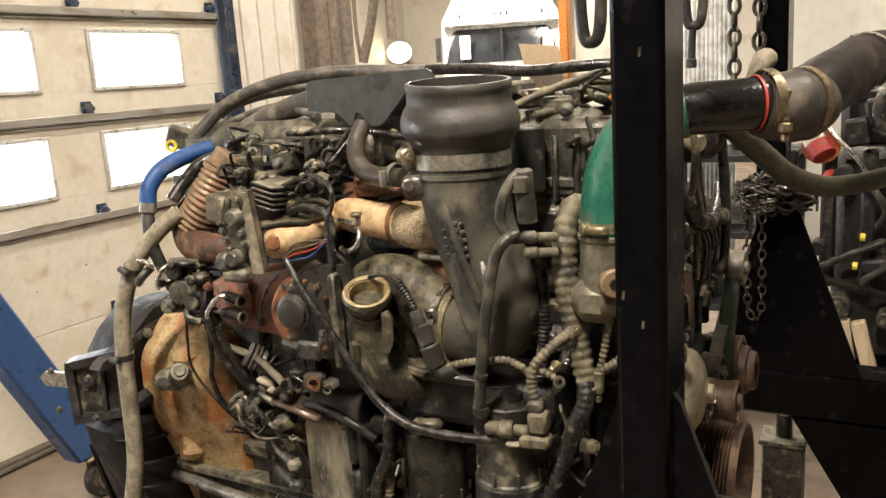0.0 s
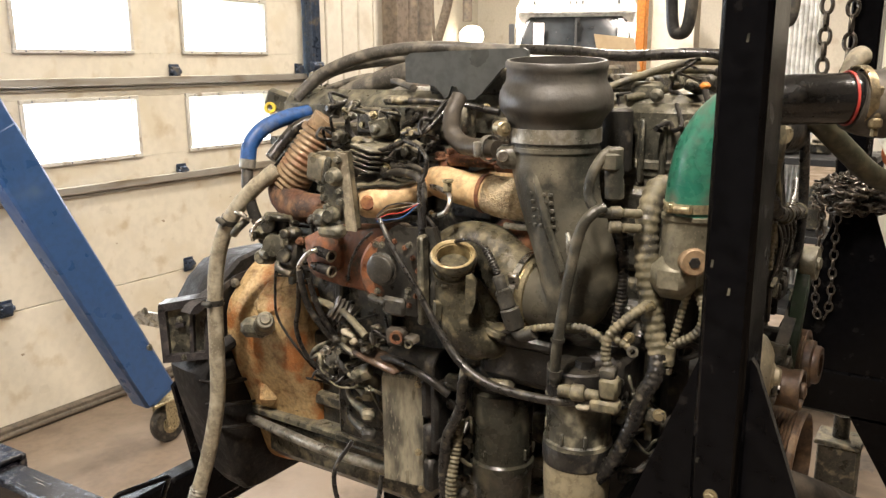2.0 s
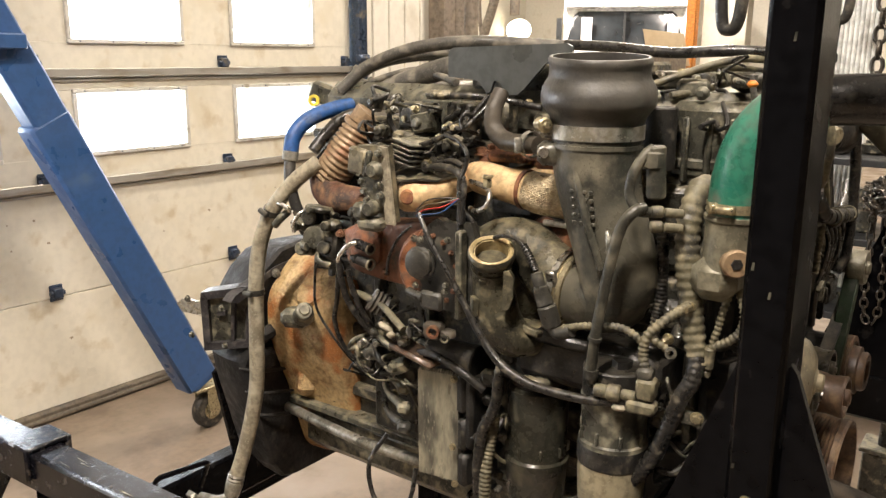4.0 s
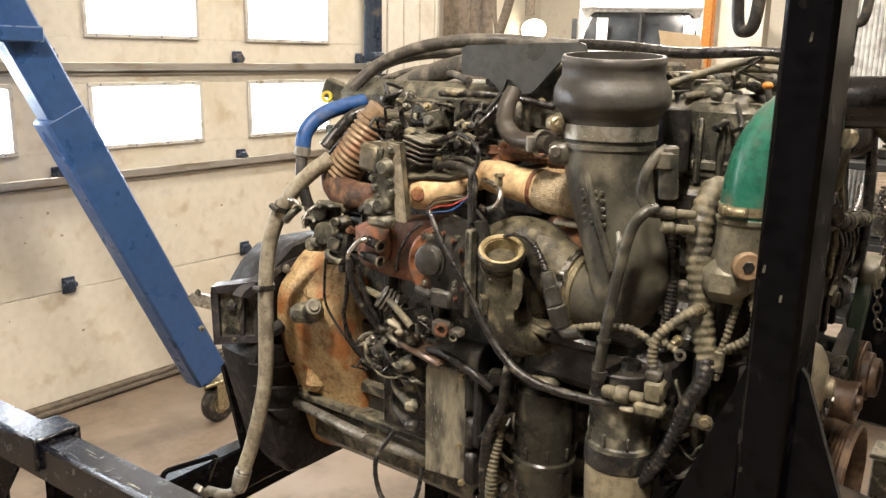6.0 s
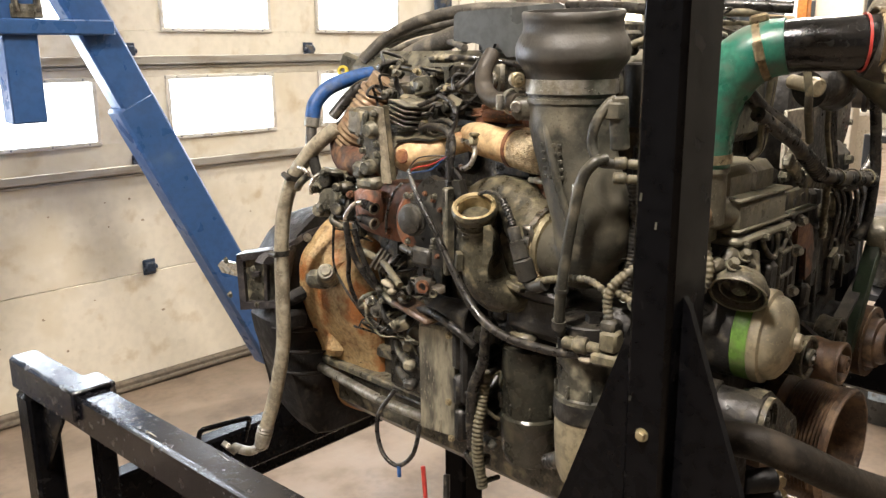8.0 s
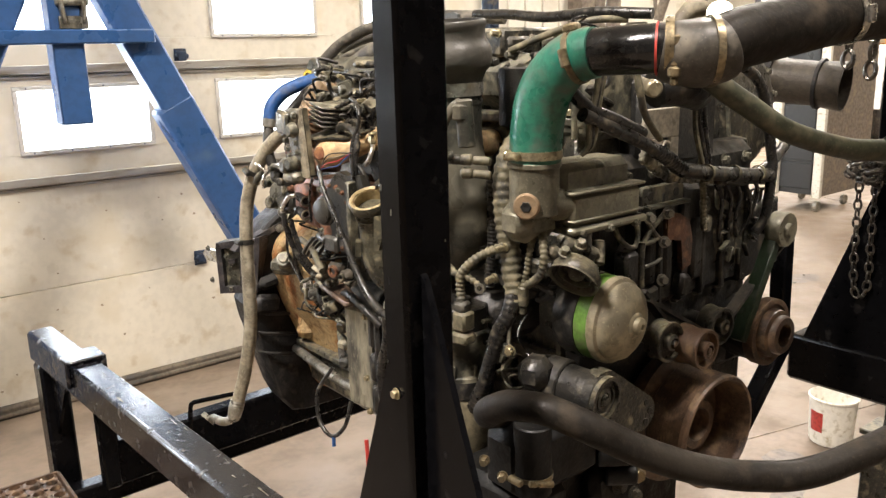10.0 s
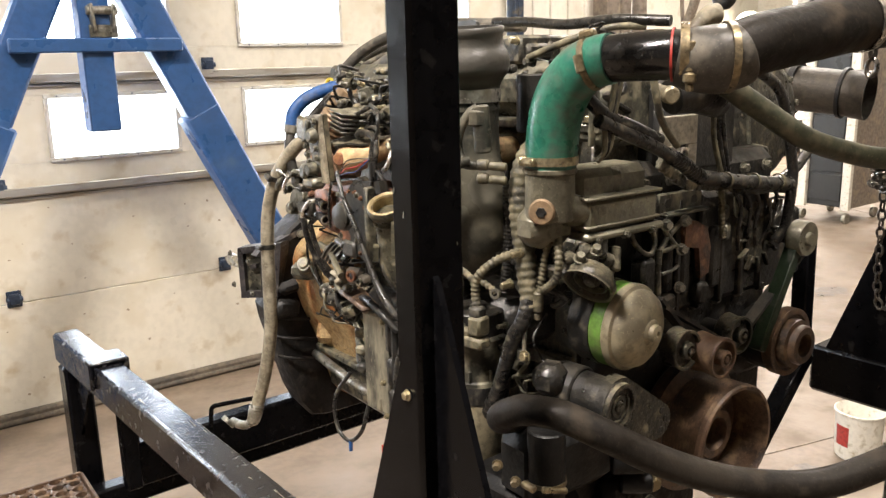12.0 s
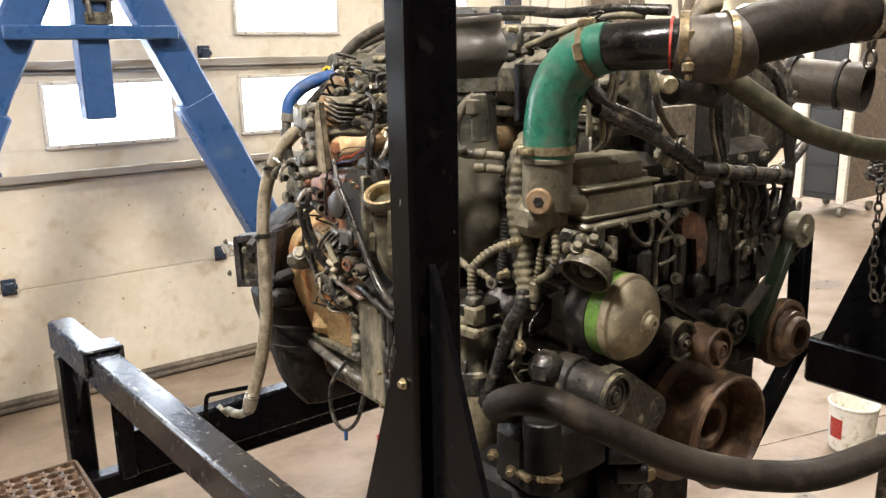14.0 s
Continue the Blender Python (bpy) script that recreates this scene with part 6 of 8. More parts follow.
# satin plate over the manifold
bm = B()
plate(bm, [(0.0, -0.006), (0.0, 0.034), (0.004, 0.041), (0.012, 0.045), (0.238, 0.051), (0.247, 0.047), (0.25, 0.036), (0.215, 0.022), (0.20, 0.018), (0.158, -0.026), (0.146, -0.034), (0.128, -0.035), (0.118, -0.026), (0.109, -0.012), (0.099, -0.012), (0.092, -0.030), (0.084, -0.034), (0.066, -0.013), (0.05, -0.010)], (1.33, 1.224, 1.708), (0.0, -1, 0), (0, 0, 1), 0.006)
ep("heat_shield", bm, M_PLATE, "satin dark grey heat shield plate")
bm = B()
tube(bm, [(1.248, 1.060, 1.682), (1.228, 1.060, 1.655), (1.222, 1.055, 1.625), (1.215, 1.028, 1.608), (1.200, 0.985, 1.607), (1.185, 0.95, 1.608)], [0.013, 0.014, 0.0148, 0.015, 0.0148, 0.0135], 18, 8)
vent = ep("vent_elbow", bm, M_STUB, "dusty brown vent elbow hose")
bm = B()
clamp(bm, (1.193, 0.968, 1.608), (-0.35, -1, 0), 0.019, 0.010)
ep("hose_clamp", bm, M_ALU, "dull hose clamp", vent)
bm = B()
tube(bm, [(1.42, 1.04, 1.758), (1.42, 0.95, 1.754), (1.42, 0.85, 1.745), (1.43, 0.75, 1.748), (1.46, 0.66, 1.742)], 0.009, 12, 8)
ep("top_cable", bm, M_WIRE, "black cable along the engine top")
bm = B()
box(bm, (1.43, 0.755, 1.61), (0.16, 0.13, 0.125), 0.014)
frontbox = ep("breather_box", bm, M_CAST_G, "dusty dark front breather box")
for k in range(3):
    bm = B()
    box(bm, (1.345, 0.715 + k * 0.035, 1.60), (0.012, 0.010, 0.10), 0.003)
    ep("box_rib", bm, M_CAST_G, parent=frontbox)
for c, s, rot, mat in (((1.40, 0.80, 1.69), (0.05, 0.05, 0.03), (0, 0, 20), M_CAST_G), ((1.43, 0.72, 1.70), (0.07, 0.05, 0.025), (0, 10, 0), M_CAST), ((1.36, 0.77, 1.685), (0.02, 0.02, 0.02), (0, 0, 0), M_CAST_G), ((1.46, 0.69, 1.715), (0.03, 0.04, 0.03), (0, 0, 30), M_CAST),
                       ((1.37, 0.70, 1.70), (0.013, 0.016, 0.012), (0, 0, 0), M_ORANGE), ((1.50, 0.85, 1.70), (0.10, 0.10, 0.03), (0, 0, 0), M_CAST), ((1.46, 1.05, 1.705), (0.20, 0.30, 0.05), (0, 0, 0), M_CAST), ((1.40, 0.93, 1.70), (0.06, 0.08, 0.03), (0, 0, 0), M_CAST)):
    bm = B()
    box(bm, c, s, 0.006, rot)
    ep("top_connector", bm, mat, "small connector on the engine top")
for pts in (((1.34, 0.86, 1.69), (1.37, 0.80, 1.715), (1.41, 0.74, 1.735), (1.45, 0.70, 1.735)), ((1.42, 0.86, 1.70), (1.44, 0.80, 1.72), (1.46, 0.74, 1.72), (1.47, 0.68, 1.71)), ((1.36, 0.82, 1.68), (1.40, 0.78, 1.69), (1.46, 0.76, 1.70))):
    bm = B()
    tube(bm, pts, 0.006, 10, 8)
    ep("top_wire", bm, M_LOOM, "dusty wire across the engine top")

# ---- front of the engine: covers, pulleys, pumps ----
bm = B()
box(bm, (1.56, 0.70, 1.24), (0.46, 0.07, 0.56), 0.02)
box(bm, (1.60, 0.675, 1.36), (0.30, 0.05, 0.22), 0.02)
timing = ep("timing_cover", bm, M_BLACKOIL)
for k in range(6):
    bm = B()
    box(bm, (1.42 + k * 0.06, 0.655, 1.36), (0.014, 0.03, 0.20), 0.004)
    ep("rib", bm, M_BLACKOIL, parent=timing)
bolts(timing, M_CAST_G, [(1.34 + k * 0.068, 0.664, z) for k in range(7) for z in (1.49, 1.26, 1.03)], (0, -1, 0), 0.008, 0.012)

# crank pulley: grooved rim, dished face
bm = B()
lathe(bm, [(0, 0.115), (0.116, 0.115), (0.120, 0.11), (0.120, 0.088), (0.108, 0.084), (0.097, 0.080)] + [(0.0985 - 0.005 * (k % 2), 0.078 - k * 0.0030) for k in range(22)] +
      [(0.100, 0.012), (0.100, 0.004), (0.097, 0), (0.092, 0), (0.090, 0.006), (0.086, 0.066), (0.062, 0.070), (0.049, 0.062), (0.0455, 0.044), (0.043, 0.041), (0.030, 0.041), (0.028, 0.045), (0.026, 0.085), (0, 0.085)], (1.522, 0.540, 1.052), (0, 1, 0), 52)
crank = ep("crank_pulley", bm, M_PULLEY, "rusty brown grooved crank pulley", crease=30)
bm = B()
cyl(bm, (1.522, 0.62, 1.052), (1.522, 0.69, 1.052), 0.034)
ep("crank_hub", bm, M_BLACKOIL, parent=crank)


def pulley(name, x, y, z, r, w, mat, label, hub_mat, grooves=5, dish=0.3):
    bm = B()
    lathe(bm, [(0, w), (r * 0.95, w), (r, w * 0.95)] + [(r - 0.003 * (k % 2), w * (0.9 - 0.8 * k / (grooves * 2))) for k in range(grooves * 2 + 1)] +
          [(r, w * 0.05), (r * 0.96, 0), (r * 0.84, 0), (r * 0.80, w * dish), (r * 0.42, w * dish), (r * 0.40, -0.004), (r * 0.28, -0.006), (r * 0.26, w * 0.12), (0, w * 0.12)], (x, y, z), (0, 1, 0), 36)
    p = ep(name, bm, mat, label, crease=30)
    bm = B()
    lathe(bm, [(0, 0), (r * 0.16, 0), (r * 0.16, -0.012), (0, -0.013)], (x, y + w * 0.12, z), (0, 1, 0), 6)
    ep("hub_bolt", bm, hub_mat, parent=p)
    bm = B()
    cyl(bm, (x, y + w, z), (x, y + w + 0.06, z), r * 0.45)
    ep("hub", bm, M_BLACKOIL, parent=p)
    return p


pulley("idler_pulley", 1.426, 0.575, 1.228, 0.034, 0.03, M_CAST, "black idler pulley with bright hub", M_STEEL, 1, 0.2)
pulley("idler_pulley", 1.476, 0.542, 1.212, 0.034, 0.052, M_PULLEY, "smooth rusty idler pulley", M_PULLEY, 1, 0.25)
pulley("idler_pulley", 1.594, 0.590, 1.212, 0.034, 0.035, M_CAST, "dark spoked idler pulley", M_CAST_G, 1, 0.25)
pulley("compressor_pulley", 1.744, 0.584, 1.167, 0.064, 0.022, M_PULLEY, "rusty stepped compressor pulley", M_PULLEY, 7, 0.2)
bm = B()
lathe(bm, [(0.022, 0), (0.034, 0.0), (0.037, 0.004), (0.037, 0.012), (0.045, 0.014), (0.046, 0.03), (0.022, 0.03)], (1.744, 0.558, 1.167), (0, 1, 0), 30)
ep("clutch_ring", bm, M_PULLEY, "rusty clutch ring")
bm = B()
cyl(bm, (1.744, 0.608, 1.167), (1.744, 0.78, 1.167), 0.060, seg=32)
box(bm, (1.76, 0.70, 1.13), (0.16, 0.10, 0.09), 0.02)
ep("compressor_body", bm, M_SHADED_BLACK)
bm = B()
lathe(bm, [(0, 0.030), (0.030, 0.030), (0.0325, 0.027), (0.0325, 0.003), (0.031, 0), (0.013, 0.001), (0.012, -0.004), (0.010, -0.006), (0, -0.006)], (1.778, 0.585, 1.357), (0, 1, 0), 36)
alt_pulley = ep("alternator_pulley", bm, M_GREYCAST, "dusty tan flat-faced alternator pulley", crease=30)
bm = B()
cyl(bm, (1.778, 0.615, 1.357), (1.778, 0.66, 1.357), 0.015)
ep("hub", bm, M_BLACKOIL, parent=alt_pulley)
bm = B()
lathe(bm, [(0, 0), (0.05, 0.0), (0.068, 0.015), (0.07, 0.09), (0.06, 0.12), (0, 0.13)], (1.70, 0.64, 1.365), (0, 1, 0), 30)
box(bm, (1.745, 0.73, 1.42), (0.14, 0.10, 0.12), 0.02)
alternator = ep("alternator", bm, M_CAST, "dark finned alternator")
for k in range(12):
    w = k * math.pi / 6
    bm = B()
    box(bm, (1.70 + 0.052 * math.cos(w), 0.637, 1.365 + 0.052 * math.sin(w)), (0.03, 0.01, 0.006), 0.002, (0, -math.degrees(w), 0))
    ep("fin", bm, M_CAST, parent=alternator)
# belts
bm = B()
for a, b2 in (((1.80, 0.60, 1.325), (1.625, 0.605, 1.20)), ((1.39, 0.60, 1.315), (1.47, 0.605, 1.235)), ((1.40, 0.60, 1.30), (1.565, 0.60, 1.205))):
    a, b2 = Vector(a), Vector(b2)
    d = (b2 - a).normalized()
    s = Vector((d.z, 0, -d.x)) * 0.003
    w = Vector((0, 0.022, 0))
    add(bm, [a - s, a + s, a + s + w, a - s + w, b2 - s, b2 + s, b2 + s + w, b2 - s + w], [(0, 1, 2, 3), (4, 5, 6, 7), (0, 1, 5, 4), (1, 2, 6, 5), (2, 3, 7, 6), (3, 0, 4, 7)])
ep("drive_belt", bm, M_RUBBER, "black ribbed drive belt")

# centrifuge with lime shell and pale dome
bm = B()
lathe(bm, [(0, 0.09), (0.064, 0.09), (0.068, 0.08), (0.068, 0.049), (0, 0.049)], (1.311, 0.576, 1.288), (-0.12, 1, 0.03), 40)
separator = ep("oil_separator", bm, M_BLACKOIL, "black oil separator body")
bm = B()
lathe(bm, [(0.04, 0.051), (0.0655, 0.051), (0.0665, 0.048), (0.0665, 0.030), (0.0645, 0.027), (0.04, 0.027)], (1.311, 0.576, 1.288), (-0.12, 1, 0.03), 44)
ep("filter_ring", bm, M_LIME, "lime green filter shell", separator)
bm = B()
lathe(bm, [(0, 0.028), (0.0640, 0.028), (0.0675, 0.025), (0.0675, 0.017), (0.0665, 0.013), (0.0610, 0.0105), (0.0605, 0.007), (0.0600, 0.004), (0.0565, -0.003), (0.050, -0.008), (0.0455, -0.0105), (0.043, -0.0125), (0.034, -0.0165), (0.020, -0.018), (0.018, -0.020), (0.014, -0.021), (0.013, -0.028), (0.010, -0.030), (0.005, -0.030), (0.004, -0.026), (0, -0.026)], (1.311, 0.576, 1.288), (-0.12, 1, 0.03), 44)
ep("dome_cover", bm, M_DOME, "pale dusty domed cover", separator)
# open cup over it, mouth turned down to the front
bm = B()
CUP, CAX = (1.232, 0.604, 1.374), (0.70, 0.15, 0.62)
lathe(bm, [(0, 0.020), (0.018, 0.020), (0.030, 0.016), (0.035, 0.006), (0.0385, 0.001), (0.0385, -0.010), (0.037, -0.012), (0.0345, -0.009), (0.031, 0.004), (0.014, 0.007), (0, 0.007)], CUP, CAX, 36)
cup = ep("thermostat_cup", bm, M_CAST, "oily black open thermostat cup")
bm = B()
lathe(bm, [(0.0350, -0.0125), (0.0385, -0.013), (0.0385, -0.010), (0.0350, -0.0095)], CUP, CAX, 36)
ep("seal_rim", bm, M_GREYCAST, "dull machined rim", cup)
bm = B()
lathe(bm, [(0.0245, -0.006), (0.0265, -0.006), (0.0265, 0.004), (0.0245, 0.004)], CUP, CAX, 36)
ep("seal_ring", bm, M_CAST_G, parent=cup)
bm = B()
lathe(bm, [(0, -0.008), (0.009, -0.0075), (0.013, -0.002), (0.013, 0.007), (0, 0.007)], CUP, CAX, 20)
ep("valve_stem", bm, M_ALU, "pale valve stem", cup)
for c, s in (((1.245, 0.625, 1.408), (0.045, 0.022, 0.026)), ((1.212, 0.628, 1.405), (0.024, 0.020, 0.020)), ((1.285, 0.622, 1.385), (0.035, 0.022, 0.034))):
    bm = B()
    box(bm, c, s, 0.006, (20, 25, 10))
    ep("cup_lug", bm, M_CAST, parent=cup)
for c, r in (((1.262, 0.618, 1.398), 0.012), ((1.288, 0.612, 1.376), 0.010)):
    bm = B()
    cyl(bm, c, (c[0] + 0.012, c[1] + 0.01, c[2] + 0.034), r, seg=18)
    ep("pipe_stub", bm, M_CAST, parent=cup)
bolts(cup, M_GREYCAST, [(1.210, 0.607, 1.408), (1.243, 0.607, 1.414)], (-0.3, -0.5, 0.7), 0.0072, 0.012)

# throttle: body, plug, boxy intake housing
bm = B()
cyl(bm, (1.198, 0.656, 1.46), (1.198, 0.656, 1.545), 0.036, seg=32)
cyl(bm, (1.198, 0.656, 1.528), (1.198, 0.656, 1.538), 0.039, seg=32)
box(bm, (1.20, 0.67, 1.45), (0.08, 0.065, 0.06), 0.018)
throttle = ep("throttle_body", bm, M_GREYCAST, "dusty aluminium throttle body")
bm = B()
cyl(bm, (1.185, 0.652, 1.478), (1.162, 0.636, 1.478), 0.019, seg=24)
plug = ep("plug", bm, M_BELLOWS, "brown threaded plug", throttle)
bm = B()
cyl(bm, (1.1625, 0.6364, 1.478), (1.1605, 0.6350, 1.478), 0.008, seg=6)
part("hex_recess", bm, M_BLACKOIL, throttle, "dark hex recess")
bm = B()
box(bm, (1.312, 0.672, 1.492), (0.156, 0.075, 0.074), 0.012)
cyl(bm, (1.212, 0.648, 1.476), (1.250, 0.636, 1.468), 0.026, 0.022, 22)
intake = ep("intake_housing", bm, M_GREYCAST, "dusty grey cast intake housing")
for c, s, nm in (((1.312, 0.640, 1.462), (0.156, 0.050, 0.050), "front_box"), ((1.312, 0.638, 1.489), (0.164, 0.056, 0.005), "joint_flange"), ((1.312, 0.638, 1.448), (0.160, 0.055, 0.004), "joint_flange"), ((1.316, 0.640, 1.433), (0.168, 0.062, 0.012), "base_flange")):
    bm = B()
    box(bm, c, s, min(s) * 0.35 if min(s) < 0.02 else 0.007)
    ep(nm, bm, M_GREYCAST, parent=intake)
bolts(intake, M_CAST_G, [(x, 0.613, 1.43) for x in (1.25, 1.31, 1.37)], (0, -1, 0), 0.0055, 0.010)
# lower pump and its belt cover
bm = B()
cyl(bm, (1.237, 0.64, 1.190), (1.247, 0.562, 1.187), 0.036, seg=32)
cyl(bm, (1.232, 0.66, 1.191), (1.239, 0.625, 1.190), 0.041, seg=32)
box(bm, (1.20, 0.655, 1.215), (0.05, 0.05, 0.05), 0.014, (0, 0, 20))
pump = ep("water_pump", bm, M_BLACKOIL, "dusty olive cast water pump")
PAX = Vector((0.015, -0.118, -0.005)).normalized()
for r0, r1, h in ((0.0305, 0.037, 0.008), (0.022, 0.026, 0.004), (0.012, 0.017, 0.003)):
    bm = B()
    ring(bm, Vector((1.247, 0.562, 1.187)), PAX, r0, r1 - r0, h, 32)
    ep("cap_ring", bm, M_CAST, parent=pump)
bm = B()
cyl(bm, (1.247, 0.562, 1.187), Vector((1.247, 0.562, 1.187)) + PAX * 0.006, 0.009, seg=18)
ep("cap_centre", bm, M_CAST_G, parent=pump)
bm = B()
cov = [(0.042 * math.cos(radians(a)), 0.042 * math.sin(radians(a))) for a in range(70, 241, 17)] + [(0.088 + 0.030 * math.cos(radians(a)), -0.052 + 0.030 * math.sin(radians(a))) for a in range(-110, 61, 17)]
plate(bm, cov, (1.258, 0.588, 1.185), (1, 0, 0), (0, 0, 1), 0.022)
ep("belt_cover", bm, M_CAST, "olive cast belt cover", pump)
for dx, dz in ((0.096, -0.036), (0.105, -0.052), (0.096, -0.068)):
    bm = B()
    cyl(bm, (1.258 + dx, 0.567, 1.185 + dz), (1.258 + dx, 0.5645, 1.185 + dz), 0.0055, seg=14)
    ep("cover_hole", bm, M_BLACKOIL, "dark cover hole", pump)
# Lower front parts take the near-black that carries their shade in its colour.
bm = B()
box(bm, (1.20, 0.64, 1.10), (0.18, 0.10, 0.12), 0.025)
cyl(bm, (1.14, 0.60, 1.17), (1.14, 0.60, 1.06), 0.028)
cyl(bm, (1.30, 0.60, 1.03), (1.34, 0.57, 1.03), 0.018)
cyl(bm, (1.28, 0.60, 1.07), (1.32, 0.57, 1.07), 0.018)
ep("lower_bracket", bm, M_SHADED_BLACK)
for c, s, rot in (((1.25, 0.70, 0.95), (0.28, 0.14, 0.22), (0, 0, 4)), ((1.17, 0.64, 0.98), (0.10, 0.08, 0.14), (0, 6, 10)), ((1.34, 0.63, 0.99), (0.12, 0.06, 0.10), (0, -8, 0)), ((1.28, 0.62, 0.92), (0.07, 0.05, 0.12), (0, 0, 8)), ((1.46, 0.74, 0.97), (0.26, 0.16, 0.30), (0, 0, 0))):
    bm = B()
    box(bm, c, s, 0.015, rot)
    ep("front_mount", bm, M_SHADED_BLACK)
bolts(engine, M_CAST, [(1.20, 0.598, 0.99), (1.15, 0.598, 0.95), (1.33, 0.598, 1.0), (1.37, 0.598, 0.97), (1.28, 0.593, 0.93)], (0, -1, 0.1), 0.010, 0.014)
bm = B()
clamp(bm, (1.14, 0.60, 1.09), (0, 0, 1), 0.0285, 0.007)
cyl(bm, (1.112, 0.578, 1.092), (1.150, 0.568, 1.082), 0.005, seg=12)
ep("band_clamp", bm, M_BRASSY, "brassy band clamp")
bolts(engine, M_BRASSY, [(1.065, 0.62, 1.13), (1.09, 0.61, 1.10)], (-1, -0.7, 0), 0.006, 0.012)
bolts(engine, M_BRASSY, [(1.34, 0.57, 1.03), (1.32, 0.57, 1.07)], (-0.4, -1, 0), 0.012, 0.014)

# charge pipe: green elbow hose, black pipe, clamps, rubber run to the side
bm = B()
tube(bm, [(1.198, 0.655, 1.535), (1.198, 0.652, 1.575), (1.198, 0.644, 1.615), (1.200, 0.628, 1.648), (1.205, 0.606, 1.672), (1.212, 0.585, 1.683), (1.2185, 0.562, 1.687)], [0.0370, 0.0375, 0.0378, 0.0372, 0.0360, 0.0345, 0.0335], 28, 8)
green = ep("green_hose", bm, M_GREEN, "green silicone elbow hose", crease=60)
bm = B()
clamp(bm, (1.198, 0.654, 1.548), (0, 0, 1), 0.0374, 0.012)
cyl(bm, (1.166, 0.668, 1.548), (1.158, 0.678, 1.548), 0.008, seg=12)
ep("hose_clamp", bm, M_ZINC, "brassy hose clamp", green)
bm = B()
clamp(bm, (1.211, 0.589, 1.681), (0.3, -0.93, 0.28), 0.0350, 0.009)
box(bm, (1.206, 0.594, 1.719), (0.018, 0.022, 0.012), 0.003, (-12, 0, 20))
ep("hose_clamp", bm, M_BRASSY, "brassy hose clamp", green)
bm = B()
tube(bm, [(1.214, 0.585, 1.685), (1.225, 0.548, 1.688), (1.237, 0.515, 1.689), (1.252, 0.486, 1.690), (1.27, 0.464, 1.690)], 0.0315, 28, 8)
charge = ep("charge_pipe", bm, M_GLOSS, "glossy black charge pipe")
bm = B()
tube(bm, [(1.2535, 0.4835, 1.687), (1.266, 0.468, 1.684), (1.284, 0.451, 1.683), (1.302, 0.438, 1.686), (1.312, 0.433, 1.690)], [0.036, 0.0405, 0.0435, 0.0420, 0.040], 30, 8)
sleeve = ep("rubber_sleeve", bm, M_SLEEVE, "grey rubber reducer sleeve", charge)
bm = B()
ring(bm, (1.2495, 0.489, 1.690), (0.55, -0.83, 0), 0.0322, 0.0018, 0.003, 36)
ep("red_band", bm, M_RED, "red sealing band", charge)
bm = B()
ring(bm, (1.256, 0.481, 1.690), (0.6, -0.8, 0), 0.0385, 0.002, 0.011, 36)
cyl(bm, (1.238, 0.452, 1.706), (1.238, 0.452, 1.668), 0.0065, seg=12)
cyl(bm, (1.238, 0.452, 1.668), (1.238, 0.452, 1.655), 0.0085, seg=14)
cyl(bm, (1.238, 0.452, 1.655), (1.238, 0.452, 1.645), 0.005, seg=6)
ep("t_bolt_clamp", bm, M_BRASSY, "brassy T-bolt clamp", charge)
bm = B()
ring(bm, (1.293, 0.444, 1.685), (0.8, -0.6, 0), 0.0428, 0.002, 0.009, 36)
ep("band_clamp", bm, M_BRASSY, "dull tan band clamp", charge)
bm = B()
tube(bm, [(1.300, 0.438, 1.687), (1.335, 0.425, 1.700), (1.38, 0.414, 1.708), (1.43, 0.402, 1.716), (1.52, 0.385, 1.728), (1.65, 0.35, 1.733), (1.95, 0.25, 1.73), (2.3, 0.10, 1.70)], 0.0385, 26, 8)
ep("rubber_hose", bm, M_HOSE_DARK, "thick black rubber hose", charge)
bm = B()
clamp(bm, (1.515, 0.386, 1.7275), (1, -0.25, 0.1), 0.0395, 0.013)
ep("hose_clamp", bm, M_STEEL, parent=charge)
bm = B()
tube(bm, [(1.285, 0.50, 1.700), (1.305, 0.497, 1.722), (1.322, 0.491, 1.738), (1.336, 0.488, 1.741)], [0.008, 0.010, 0.013, 0.014], 14, 6)
ep("vent_spout", bm, M_HOSE_TAN, "dusty tan vent spout")
# olive hose
bm = B()
tube(bm, [(1.42, 0.58, 1.675), (1.455, 0.55, 1.644), (1.515, 0.52, 1.601), (1.578, 0.49, 1.560), (1.659, 0.46, 1.533), (1.722, 0.43, 1.521), (1.85, 0.36, 1.52), (2.2, 0.2, 1.54)], 0.0175, 18, 8)
ep("olive_hose", bm, M_HOSE_OLIVE, "dusty olive rubber coolant hose")
# thick low hose
bm = B()
tube(bm, [(1.14, 0.66, 1.165), (1.092, 0.637, 1.185), (1.064, 0.61, 1.206), (1.053, 0.58, 1.226), (1.055, 0.55, 1.240), (1.068, 0.50, 1.246), (1.098, 0.46, 1.228), (1.161, 0.42, 1.187), (1.226, 0.38, 1.156), (1.292, 0.34, 1.139), (1.358, 0.30, 1.137), (1.45, 0.26, 1.157), (1.6, 0.20, 1.20)], 0.0205, 22, 8)
ep("radiator_hose", bm, M_HOSE_DARK, "thick dusty black radiator hose")

